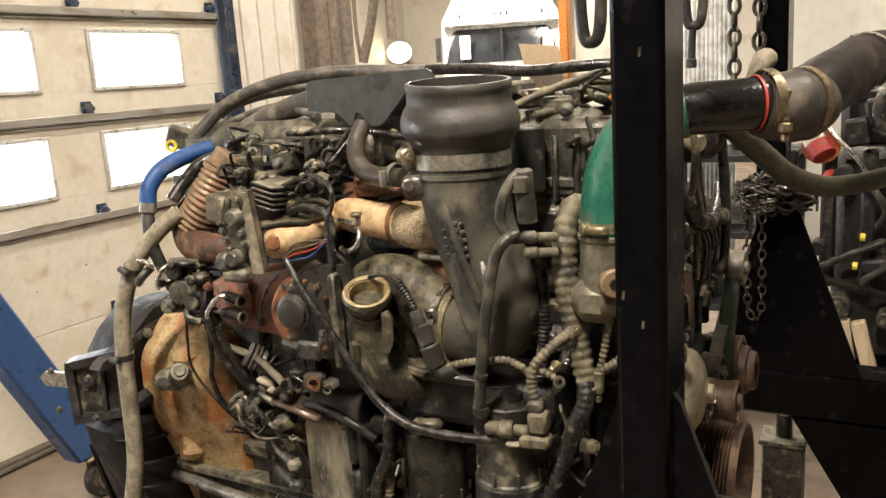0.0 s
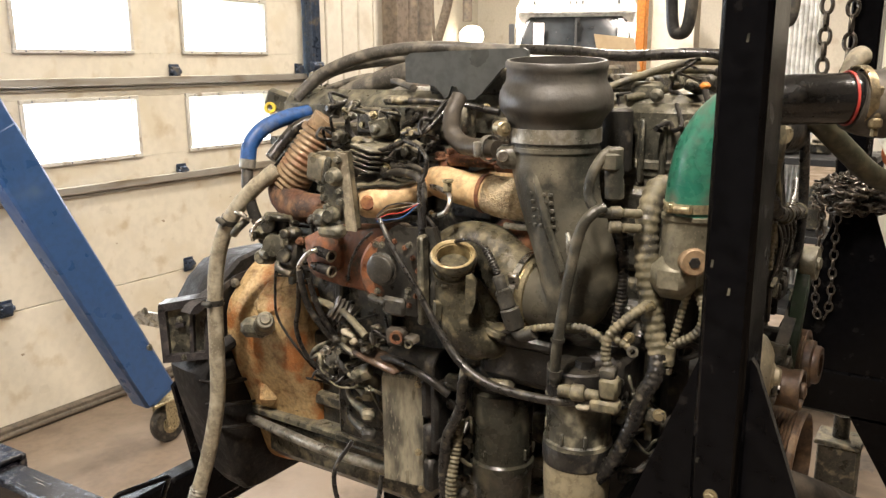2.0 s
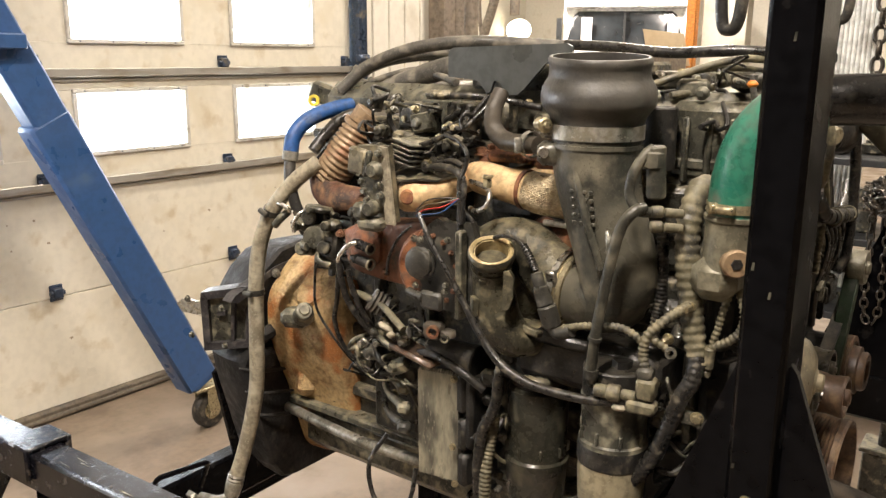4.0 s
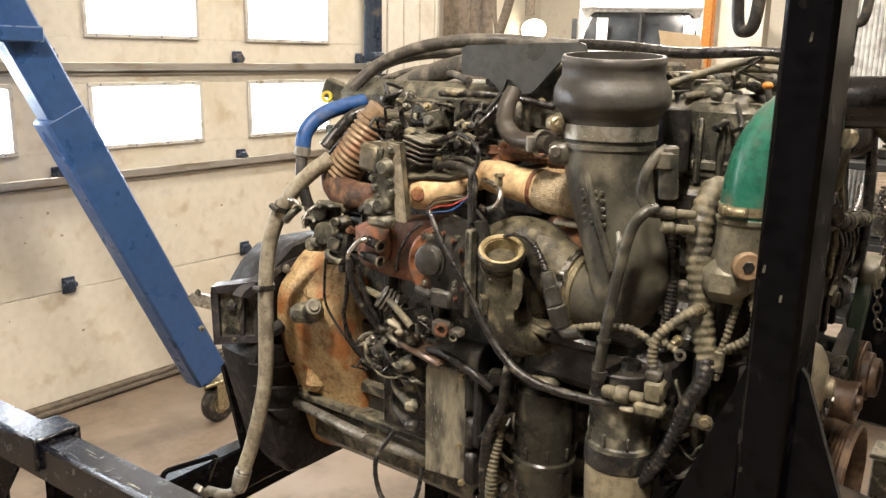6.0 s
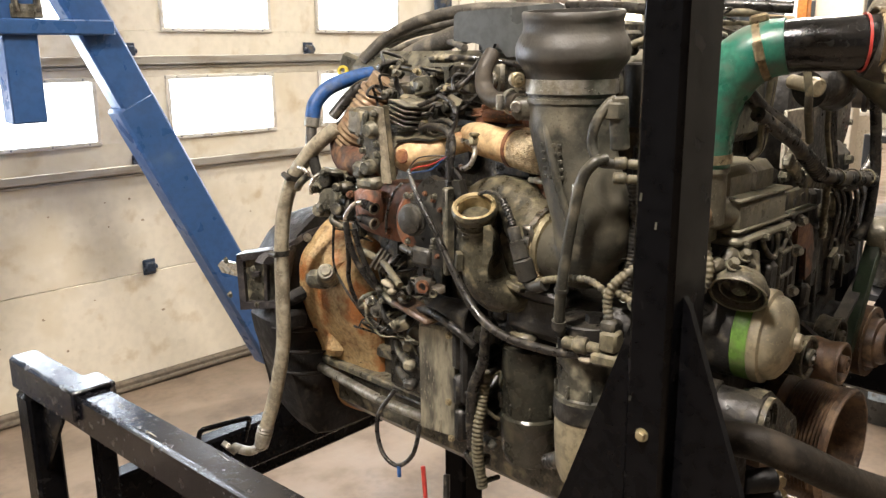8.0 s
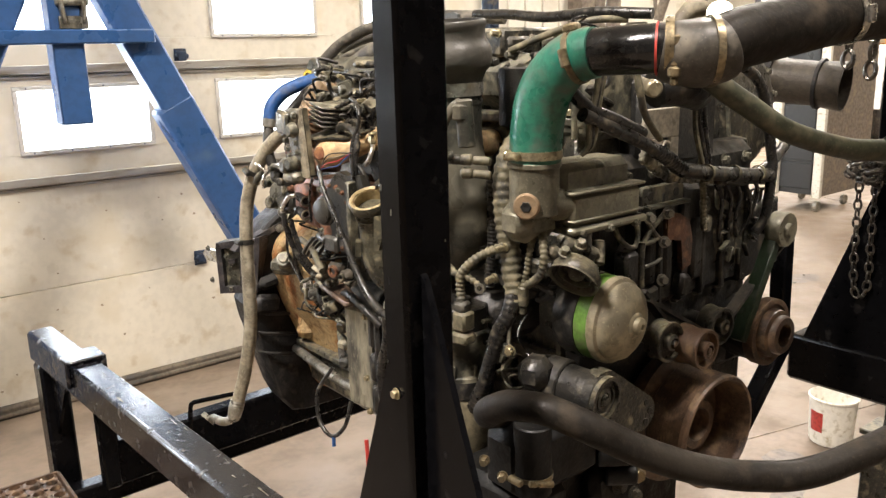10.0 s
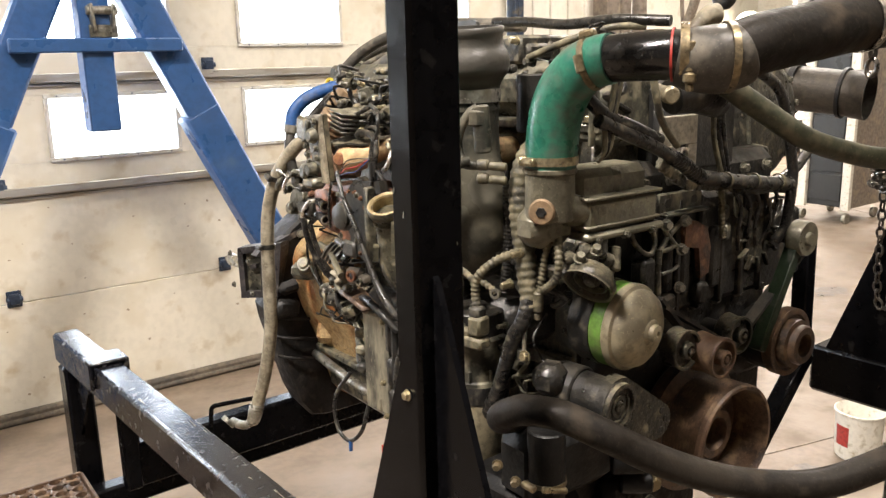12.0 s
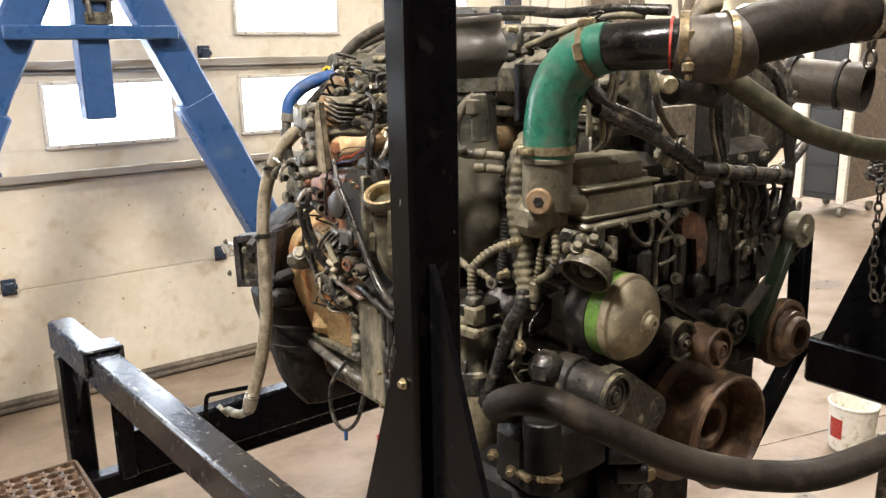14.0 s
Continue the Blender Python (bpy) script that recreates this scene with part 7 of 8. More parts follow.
# round far cover and open exhaust pipe on the far side
bm = B()
lathe(bm, [(0, 0), (0.10, 0), (0.115, 0.008), (0.122, 0.02), (0.122, 0.05), (0, 0.05)], (1.855, 0.735, 1.56), (0, 1, 0), 44)
gcov = ep("gear_cover", bm, M_CAST, "dark round gear cover")
for pts in (((1.789, 0.733, 1.577), (1.800, 0.733, 1.517), (1.858, 0.733, 1.505), (1.867, 0.733, 1.468)), ((1.78, 0.733, 1.655), (1.787, 0.733, 1.62), (1.789, 0.733, 1.577))):
    bm = B()
    for a, b2 in zip(pts, pts[1:]):
        cyl(bm, a, b2, 0.0045, seg=10)
    ep("step_rib", bm, M_CAST_G, "dusty raised stepped rib", gcov)
bolts(gcov, M_CAST_G, [(1.855 + 0.108 * math.cos(radians(a)), 0.742, 1.56 + 0.108 * math.sin(radians(a))) for a in range(-40, 100, 28)], (0, -1, 0), 0.007, 0.010)
bm = B()
lathe(bm, [(0, 0), (0.048, 0), (0.052, 0.02), (0.048, 0.05), (0.053, 0.08), (0.052, 0.19), (0.056, 0.215), (0.0575, 0.245), (0.053, 0.245), (0.05, 0.10), (0, 0.09)], (2.255, 1.0, 1.612), (0.21, -0.97, -0.10), 36)
exhaust = ep("exhaust_stub", bm, M_STUB, "dusty open exhaust stub")
SAX = Vector((0.21, -0.97, -0.10)).normalized()
for d, r, w in ((0.012, 0.056, 0.016), (0.040, 0.053, 0.010), (0.070, 0.056, 0.014), (0.185, 0.0535, 0.008)):
    bm = B()
    ring(bm, Vector((2.255, 1.0, 1.612)) + SAX * d, SAX, r, 0.006, w, 36)
    ep("clamp_ring", bm, M_BLACKMATTE, "sooty clamp ring", exhaust)
bm = B()
cyl(bm, (2.212, 0.985, 1.664), (2.212, 0.920, 1.656), 0.007, seg=12)
box(bm, (2.222, 0.955, 1.656), (0.024, 0.020, 0.018), 0.004)
ep("clamp_bolt", bm, M_BLACKMATTE, "sooty clamp bolt", exhaust)
# front looms, shield, brackets
bm = B()
tube(bm, [(1.236, 0.60, 1.603), (1.300, 0.60, 1.579), (1.345, 0.60, 1.562), (1.382, 0.604, 1.548), (1.41, 0.607, 1.536)], 0.010, 14, 8)
ep("front_loom", bm, M_WIRE, "black front wiring loom")
bm = B()
tube(bm, [(1.408, 0.606, 1.537), (1.442, 0.606, 1.520), (1.462, 0.606, 1.507), (1.484, 0.606, 1.497)], 0.0125, 14, 8, pitch=0.007, depth=0.002)
ep("front_loom", bm, M_WIRE, "black ribbed front loom", crease=60)
bm = B()
tube(bm, [(1.478, 0.606, 1.499), (1.568, 0.61, 1.483), (1.66, 0.615, 1.470), (1.759, 0.62, 1.457)], 0.0125, 14, 8)
ep("front_loom", bm, M_WIRE, "glossy black taped loom")
bm = B()
tube(bm, [(1.60, 0.62, 1.468), (1.70, 0.63, 1.455), (1.80, 0.64, 1.475), (1.86, 0.65, 1.50)], 0.010, 12, 8)
ep("front_loom", bm, M_WIRE, "black wiring branch")
for k in range(3):
    bm = B()
    x = 1.545 + k * 0.085
    ring(bm, (x, 0.607 + k * 0.005, 1.486 - k * 0.010), (1, 0.05, -0.12), 0.0128, 0.002, 0.006, 18)
    ep("tape_band", bm, M_LOOM, "pale tape band")
bm = B()
tube(bm, [(1.634, 0.62, 1.664), (1.705, 0.62, 1.629), (1.74, 0.62, 1.57), (1.762, 0.62, 1.50), (1.769, 0.62, 1.467), (1.757, 0.62, 1.385), (1.74, 0.63, 1.35)], 0.0095, 12, 8)
ep("front_loom", bm, M_WIRE, "black looped cable")
bm = B()
tube(bm, [(1.225, 0.62, 1.64), (1.255, 0.605, 1.61), (1.31, 0.605, 1.590), (1.38, 0.61, 1.565)], 0.010, 16, 8)
ep("coolant_hose", bm, M_WIRE, "black coolant hose")
bm = B()
tube(bm, [(1.325, 0.58, 1.66), (1.328, 0.575, 1.63), (1.345, 0.58, 1.60), (1.38, 0.59, 1.572), (1.41, 0.60, 1.555)], 0.0055, 10, 8)
ep("front_wire", bm, M_LOOM, "dusty thin front wire")
for k in range(3):
    bm = B()
    tube(bm, [(1.268 + k * 0.006, 0.60, 1.655), (1.262 + k * 0.005, 0.60, 1.625), (1.25 + k * 0.008, 0.60, 1.595), (1.252 + k * 0.004, 0.602, 1.56), (1.245, 0.61, 1.545)], 0.0042, 8, 8)
    ep("front_wire", bm, (M_LOOM, M_WIRE, M_LOOM)[k], "dusty thin front wire")
for k in range(3):
    bm = B()
    tube(bm, [(1.525 + k * 0.012, 0.62, 1.60), (1.53 + k * 0.013, 0.62, 1.555), (1.545 + k * 0.010, 0.615, 1.50)], 0.0045, 8, 6)
    ep("front_wire", bm, (M_LOOM, M_WIRE, M_WIRE)[k], "dusty thin front wire")
# pale shield, pierced by two round holes
bm = B()
box(bm, (1.468, 0.643, 1.572), (0.092, 0.006, 0.048), 0.002)
box(bm, (1.430, 0.643, 1.529), (0.016, 0.006, 0.040), 0.002)
box(bm, (1.463, 0.643, 1.529), (0.016, 0.006, 0.040), 0.002)
box(bm, (1.502, 0.643, 1.529), (0.024, 0.006, 0.040), 0.002)
shield = ep("grey_shield", bm, M_SHIELD, "pale grey metal shield")
for x, z in ((1.446, 1.537), (1.480, 1.533)):
    bm = B()
    ring(bm, (x, 0.638, z), (0, 1, 0), 0.0075, 0.0035, 0.006, 22)
    ep("hole_rim", bm, M_SHIELD, parent=shield)
# ladder bracket
bm = B()
LAD = [(1.402, 0.628, 1.529), (1.466, 0.628, 1.488), (1.572, 0.63, 1.474), (1.70, 0.645, 1.452), (1.825, 0.66, 1.433)]
for a, b2 in zip(LAD, LAD[1:]):
    a, b2 = Vector(a), Vector(b2)
    cyl(bm, a, b2, 0.006, seg=8)
ladder = ep("ladder_bracket", bm, M_CAST_G, "dusty ribbed conduit carrying the front loom")
for a, b2, n in ((LAD[0], LAD[1], 6), (LAD[1], LAD[2], 7), (LAD[2], LAD[3], 8)):
    a, b2 = Vector(a), Vector(b2)
    turn = -math.degrees(math.atan2(b2.z - a.z, b2.x - a.x))
    for k in range(n):
        bm = B()
        box(bm, a.lerp(b2, (k + 0.5) / n) + Vector((0.0, -0.001, 0.0)), ((b2 - a).length / n * 0.88, 0.010, 0.022 - 0.003 * (k % 2)), 0.002, (0, turn, 0))
        ep("conduit_rib", bm, M_CAST_G, parent=ladder)
bm = B()
box(bm, (1.479, 0.645, 1.455), (0.112, 0.008, 0.036), 0.003)
box(bm, (1.479, 0.636, 1.4395), (0.112, 0.022, 0.006), 0.002)
lbr = ep("angle_bracket", bm, M_CAST_G, "grey angle bracket with two holes")
for x in (1.445, 1.513):
    bm = B()
    cyl(bm, (x, 0.6415, 1.456), (x, 0.6400, 1.456), 0.0075, seg=18)
    ep("bolt_hole", bm, M_BLACKOIL, "dark bolt hole", lbr)
bm = B()
box(bm, (1.555, 0.70, 1.57), (0.21, 0.08, 0.17), 0.02)
ep("upper_front_casting", bm, M_BLACKOIL)
bm = B()
lathe(bm, [(0, 0), (0.010, 0), (0.013, 0.003), (0.013, 0.015), (0.010, 0.02), (0.010, 0.06), (0, 0.06)], (1.362, 0.575, 1.632), (0.5, 0.8, 0.1), 22)
ep("front_plug", bm, M_DOME, "pale round plug on the front")
bm = B()
tube(bm, [(1.39, 0.60, 1.628), (1.43, 0.595, 1.635), (1.48, 0.60, 1.628), (1.52, 0.615, 1.615)], [0.026, 0.033, 0.033, 0.026], 20, 6)
ep("front_muff", bm, M_BLACKOIL, "black oily front sleeve")
# cast cross link, studs and rusty plate over the front face
for pts, r, mat in ((((1.426, 0.632, 1.424), (1.436, 0.632, 1.407), (1.460, 0.632, 1.384)), 0.0045, M_CAST_G), (((1.470, 0.632, 1.424), (1.440, 0.632, 1.405), (1.419, 0.632, 1.384)), 0.0045, M_CAST_G),
                    (((1.416, 0.632, 1.386), (1.414, 0.632, 1.35), (1.416, 0.632, 1.31)), 0.006, M_CAST), (((1.422, 0.630, 1.344), (1.445, 0.628, 1.347), (1.464, 0.630, 1.352)), 0.003, M_ALU),
                    (((1.344, 0.630, 1.424), (1.352, 0.628, 1.406), (1.371, 0.627, 1.389), (1.392, 0.628, 1.383), (1.402, 0.630, 1.400), (1.398, 0.632, 1.424)), 0.0042, M_CAST), (((1.416, 0.632, 1.384), (1.435, 0.630, 1.383), (1.458, 0.632, 1.388)), 0.004, M_CAST_G)):
    bm = B()
    tube(bm, pts, r, 10, 6)
    ep("cast_link", bm, mat, "oily cast link", timing)
bolts(timing, M_ALU, [(1.426, 0.628, 1.425), (1.473, 0.628, 1.426), (1.467, 0.628, 1.379), (1.467, 0.630, 1.314)], (-0.3, -1, 0.1), 0.0075, 0.012)
bm = B()
plate(bm, [(1.482, 1.424), (1.512, 1.420), (1.541, 1.405), (1.552, 1.37), (1.550, 1.325), (1.528, 1.318), (1.520, 1.372), (1.500, 1.376), (1.482, 1.380)], (0, 0.642, 0), (1, 0, 0), (0, 0, 1), 0.010)
ep("rusty_plate", bm, M_RUSTDARK, "dark rusty bracket plate", timing)
for x, z in ((1.490, 1.405), (1.514, 1.399)):
    bm = B()
    ring(bm, (x, 0.634, z), (0, 1, 0), 0.007, 0.004, 0.008, 20)
    ep("bore_rim", bm, M_RUSTDARK, parent=timing)
for c, s, ry in (((1.452, 0.645, 1.345), (0.026, 0.016, 0.080), 0), ((1.500, 0.648, 1.335), (0.024, 0.016, 0.085), 0), ((1.535, 0.640, 1.290), (0.030, 0.024, 0.040), 12), ((1.388, 0.640, 1.345), (0.034, 0.030, 0.060), 0), ((1.440, 0.645, 1.285), (0.060, 0.026, 0.030), -10), ((1.582, 0.655, 1.345), (0.030, 0.030, 0.11), 0), ((1.70, 0.725, 1.30), (0.20, 0.06, 0.16), 0), ((1.845, 0.735, 1.315), (0.14, 0.11, 0.14), -6)):
    bm = B()
    box(bm, c, s, 0.006, (0, ry, 0))
    ep("front_block", bm, M_BLACKOIL, "oily cast block", timing)
bm = B()
tube(bm, [(1.562, 0.625, 1.468), (1.572, 0.628, 1.440), (1.576, 0.630, 1.412), (1.583, 0.632, 1.382)], 0.0062, 10, 8, pitch=0.007, depth=0.0012)
ep("branch_loom", bm, M_LOOM, "dusty ribbed branch loom", crease=60)
for c, s, ry in (((1.596, 0.640, 1.422), (0.022, 0.014, 0.026), -14), ((1.602, 0.640, 1.388), (0.020, 0.014, 0.030), 8), ((1.650, 0.640, 1.412), (0.040, 0.016, 0.020), 28), ((1.636, 0.640, 1.432), (0.014, 0.014, 0.034), -6), ((1.672, 0.642, 1.392), (0.008, 0.012, 0.034), -24)):
    bm = B()
    box(bm, c, s, 0.004, (0, ry, 8))
    ep("wire_holder", bm, M_CAST_G, "dusty wire holder", timing)
for pts in (((1.722, 0.632, 1.432), (1.724, 0.632, 1.41), (1.735, 0.632, 1.394)), ((1.758, 0.632, 1.428), (1.754, 0.632, 1.408), (1.735, 0.632, 1.394)), ((1.716, 0.632, 1.432), (1.738, 0.632, 1.434), (1.764, 0.632, 1.430)), ((1.742, 0.634, 1.430), (1.738, 0.634, 1.412), (1.748, 0.634, 1.402))):
    bm = B()
    tube(bm, pts, 0.0028, 8, 6)
    ep("wire_frame", bm, M_ALU, "bent pale wire frame", timing)
rng = random.Random(11)
for k in range(5):
    bm = B()
    x = 1.61 + k * 0.028
    tube(bm, [(x, 0.632, 1.46), (x + 0.012, 0.625, 1.43), (x + rng.uniform(0, 0.03), 0.628, 1.39), (x + rng.uniform(0.01, 0.05), 0.64, 1.35)], rng.uniform(0.0025, 0.0042), 8, 6)
    ep("front_wire", bm, M_WIRE, "thin oily front wire")
for a, b2 in (((1.768, 0.605, 1.350), (1.665, 0.605, 1.165)),):
    bm = B()
    beam(bm, a, b2, 0.026, 0.020, 0.002)
    ep("fan_belt", bm, M_BELT, "dark green ribbed fan belt")
bm = B()
beam(bm, (1.283, 0.60, 1.212), (1.352, 0.60, 1.160), 0.020, 0.006, 0.001)
ep("drive_belt", bm, M_BELT, "dark belt on the pump housing")

# ---- surroundings on the right and beyond ----
# far post chains


def chain_link(bm, p, d, turn, s=0.018, w=0.0035):
    a, u, v = frame_of(d)
    side = u if turn else v
    p = Vector(p)
    pts = []
    for k in range(12):
        t = 2 * math.pi * k / 12
        pts.append(p + a * math.cos(t) * s + side * math.sin(t) * s * 0.62)
    tube(bm, pts + [pts[0]], w, 6, 2)


def chain(name, pts, label, s=0.018, w=0.0035):
    line = spline(pts, 30)
    bm = B()
    last, k = None, 0
    for i, (p, _) in enumerate(line):
        if last is None or (p - last).length > s * 1.55:
            d = (line[min(i + 1, len(line) - 1)][0] - line[max(i - 1, 0)][0])
            chain_link(bm, p, d, k % 2, s, w)
            last, k = p, k + 1
    return tagged(part(name, bm, M_CHAIN), label, "chain", "hoist chains")


chain("hoist_chain", [(2.13, 0.674, 2.66), (2.13, 0.674, 2.02), (2.12, 0.670, 1.654)], "oiled steel hoist chain hanging by the far post", 0.018, 0.0048)
chain("hoist_chain", [(2.13, 0.620, 2.66), (2.13, 0.620, 2.02), (2.12, 0.622, 1.632)], "oiled steel hoist chain hanging by the far post", 0.018, 0.0048)
chain("hoist_chain", [(2.185, 0.653, 1.42), (2.187, 0.652, 1.30), (2.19, 0.650, 1.19), (2.19, 0.644, 1.145), (2.19, 0.632, 1.132), (2.19, 0.621, 1.145), (2.19, 0.617, 1.19), (2.187, 0.618, 1.29), (2.185, 0.618, 1.42)], "thin chain loop hanging off the chain heap", 0.0125, 0.0026)
bm = B()
rng = random.Random(4)
for k in range(230):
    w = rng.uniform(0, 6.283)
    r = rng.uniform(0.02, 0.085)
    p = (2.175 + r * 0.8 * math.cos(w), 0.585 + r * math.sin(w), 1.400 + rng.uniform(0, 0.095) * (1 - r * 4))
    chain_link(bm, p, (math.cos(w + 1.6), math.sin(w + 1.6), rng.uniform(-0.4, 0.4)), k % 2, 0.014, 0.003)
bm2 = tagged(part("chain_heap", bm, M_CHAIN), "heap of oily chain piled on the stand gusset", "chain", kind="stuff")

# second engine further right
other = thing("spare_engine", (3.7, 0.40, 0.0), "dark spare engine with red caps and orange pulley", "engine")
bm = B()
box(bm, (3.72, 0.12, 1.00), (0.5, 0.9, 0.80), 0.04)
part("block", bm, M_BLACKOIL, other)
for k in range(8):
    bm = B()
    box(bm, (3.43, -0.2 + k * 0.13, 1.15), (0.05, 0.05, 0.5), 0.01)
    part("rib", bm, M_BLACKOIL, other)
bm = B()
box(bm, (3.68, 0.08, 0.565), (0.66, 0.98, 0.07), 0.01)
part("cradle", bm, M_STAND, other)
for lx in (3.40, 3.96):
    for ly in (-0.34, 0.42):
        bm = B()
        box(bm, (lx, ly, 0.265), (0.07, 0.07, 0.53), 0.006)
        part("leg", bm, M_STAND, other)
bm = B()
lathe(bm, [(0.02, 0), (0.03, 0), (0.035, 0.015), (0.05, 0.015), (0.055, 0.0), (0.062, 0.0), (0.064, 0.03), (0.02, 0.03)], (3.40, 0.605, 1.42), (-1, 0, 0), 28)
part("orange_pulley", bm, M_RUSTOR, other, "orange painted pulley")
for p0, p1, r in (((3.37, 0.617, 1.425), (3.345, 0.590, 1.385), 0.043), ((3.39, 0.575, 1.315), (3.36, 0.565, 1.30), 0.024), ((3.42, 0.60, 1.60), (3.42, 0.50, 1.615), 0.03)):
    bm = B()
    cyl(bm, p0, p1, r, seg=22)
    part("red_cap", bm, M_RED, other, "red plastic shipping cap")
bm = B()
cyl(bm, (3.42, 0.675, 1.515), (3.37, 0.618, 1.427), 0.040, seg=24)
part("white_canister", bm, M_WHITEPL, other, "off-white canister")
bm = B()
box(bm, (3.74, 0.14, 1.48), (0.36, 0.84, 0.20), 0.03)
box(bm, (3.70, 0.14, 1.58), (0.30, 0.80, 0.05), 0.015)
part("head_cover", bm, M_BLACKOIL, other)
for y, z in ((0.454, 1.10), (0.475, 0.996)):
    bm = B()
    ring(bm, (3.35, y, z), (0, 1, 0.1), 0.010, 0.004, 0.016, 18)
    part("yellow_clip", bm, M_YELLOW, other, "yellow hose clip")
bm = B()
tube(bm, [(3.39, 0.62, 1.54), (3.34, 0.56, 1.46), (3.33, 0.49, 1.38), (3.34, 0.44, 1.30)], 0.008, 10, 6)
part("steel_pipe", bm, M_STEEL, other, "bright bent steel pipe")
for k in range(6):
    bm = B()
    tube(bm, [(3.42, 0.4 - k * 0.15, 1.5), (3.36, 0.35 - k * 0.15, 1.45 - 0.05 * k), (3.38, 0.25 - k * 0.14, 1.3 - 0.06 * k), (3.42, 0.2 - k * 0.12, 1.0)], 0.018, 10, 6)
    part("hose", bm, M_RUBBER, other)

rng = random.Random(17)
for k in range(26):
    y, z = rng.uniform(0.0, 0.66), rng.uniform(0.80, 1.60)
    bm = B()
    if k % 3 == 0:
        tube(bm, [(3.42, y, z), (3.36, y + rng.uniform(-0.1, 0.1), z + 0.03), (3.35, y + rng.uniform(-0.15, 0.15), z - 0.08), (3.42, y + rng.uniform(-0.15, 0.15), z - 0.16)], rng.uniform(0.008, 0.018), 10, 6)
    elif k % 3 == 1:
        box(bm, (3.40, y, z), (0.09, rng.uniform(0.04, 0.12), rng.uniform(0.03, 0.10)), 0.01, (rng.uniform(-20, 20), 0, 0))
    else:
        cyl(bm, (3.44, y, z), (3.34, y, z), rng.uniform(0.015, 0.045), seg=16)
    part("fitting", bm, rng.choice((M_CAST, M_CAST, M_BLACKOIL, M_RUBBER, M_BLACKOIL)), other)

# truck cab far off
truck = thing("truck_cab", (16.2, 7.6, 0.0), "white highway truck cab parked in the far bay", "truck")
TD = Vector((-0.9, -0.43, 0)).normalized()
TS = Vector((TD.y, -TD.x, 0))
TO = Vector((15.0, 7.33, 0))


def tp(f, s, z):
    return TO - TD * f + TS * s + Vector((0, 0, z))


def hull(bm, pts):
    vs = [bm.verts.new(p) for p in pts]
    bmesh.ops.convex_hull(bm, input=vs)


bm = B()
hull(bm, [tp(0, s, z) for s in (-1.15, 1.15) for z in (0.9, 1.9)] + [tp(0.35, s, 2.72) for s in (-1.1, 1.1)] + [tp(0.2, s, 2.76) for s in (-1.15, 1.15)] + [tp(0.7, s, 3.2) for s in (-0.80, 0.80)] + [tp(1.3, s, 3.9) for s in (-0.62, 0.62)] + [tp(2.2, s, 0.9) for s in (-1.2, 1.2)] + [tp(2.2, s, 2.8) for s in (-1.2, 1.2)] + [tp(2.2, s, 3.9) for s in (-0.62, 0.62)])
part("cab", bm, M_TRUCKW, truck)
bm = B()
hull(bm, [tp(0.10, s, 1.92) for s in (-1.10, 1.10)] + [tp(0.30, s, 2.60) for s in (-0.90, 0.90)] + [tp(-0.06, s, 1.94) for s in (-1.08, 1.08)] + [tp(0.10, s, 2.50) for s in (-0.96, 0.96)] + [tp(0.10, s, 2.58) for s in (-0.86, 0.86)])
part("windscreen", bm, M_DARKGLASS, truck, "dark windscreen")
bm = B()
hull(bm, [tp(f, s, z) for f, z in ((0.25, 2.62), (-0.12, 2.66), (-0.12, 2.72), (0.25, 2.74)) for s in (-1.12, 1.12)])
part("sun_visor", bm, M_TRUCKW, truck)
bm = B()
hull(bm, [tp(f, s, z) for f in (-1.7, 0.0) for s in (-0.85, 0.85) for z in (0.6, 1.5)] + [tp(0, s, 1.85) for s in (-1.0, 1.0)])
part("bonnet", bm, M_TRUCKW, truck)
bm = B()
hull(bm, [tp(f, d, z) for f in (-0.10, 0.02) for d in (-0.02, 0.02) for z in (1.95, 2.55)])
part("screen_divider", bm, M_CABINET, truck)
for s in (-0.88, 0.70):
    bm = B()
    hull(bm, [tp(f, s + d, z) for f in (-0.14, -0.10) for d in (-0.10, 0.10) for z in (2.02, 2.46)])
    part("hood_mirror", bm, M_TRUCKW, truck, "bright hood mirror back")
for s in (-1.22, 1.22):
    bm = B()
    hull(bm, [tp(f, s + d, z) for f in (-0.1, 0.0) for d in (-0.05, 0.05) for z in (2.0, 2.45)])
    part("mirror", bm, M_CABINET, truck, "black door mirror")
for s in (-0.8, -0.12, 0.12, 0.0, 0.8):
    bm = B()
    hull(bm, [tp(f, s + d, z) for f in (0.14, 0.4) for d in (-0.012, 0.012) for z in (2.82, 2.885)])
    part("marker_light", bm, M_CABINET, truck)
for s in (-0.9, 0.9):
    for f in (-1.0, 1.6):
        bm = B()
        c = tp(f, s, 0.5)
        lathe(bm, [(0, -0.14), (0.4, -0.14), (0.5, -0.1), (0.5, 0.1), (0.4, 0.14), (0, 0.14)], c, TS, 28)
        part("wheel", bm, M_RUBBER, truck)

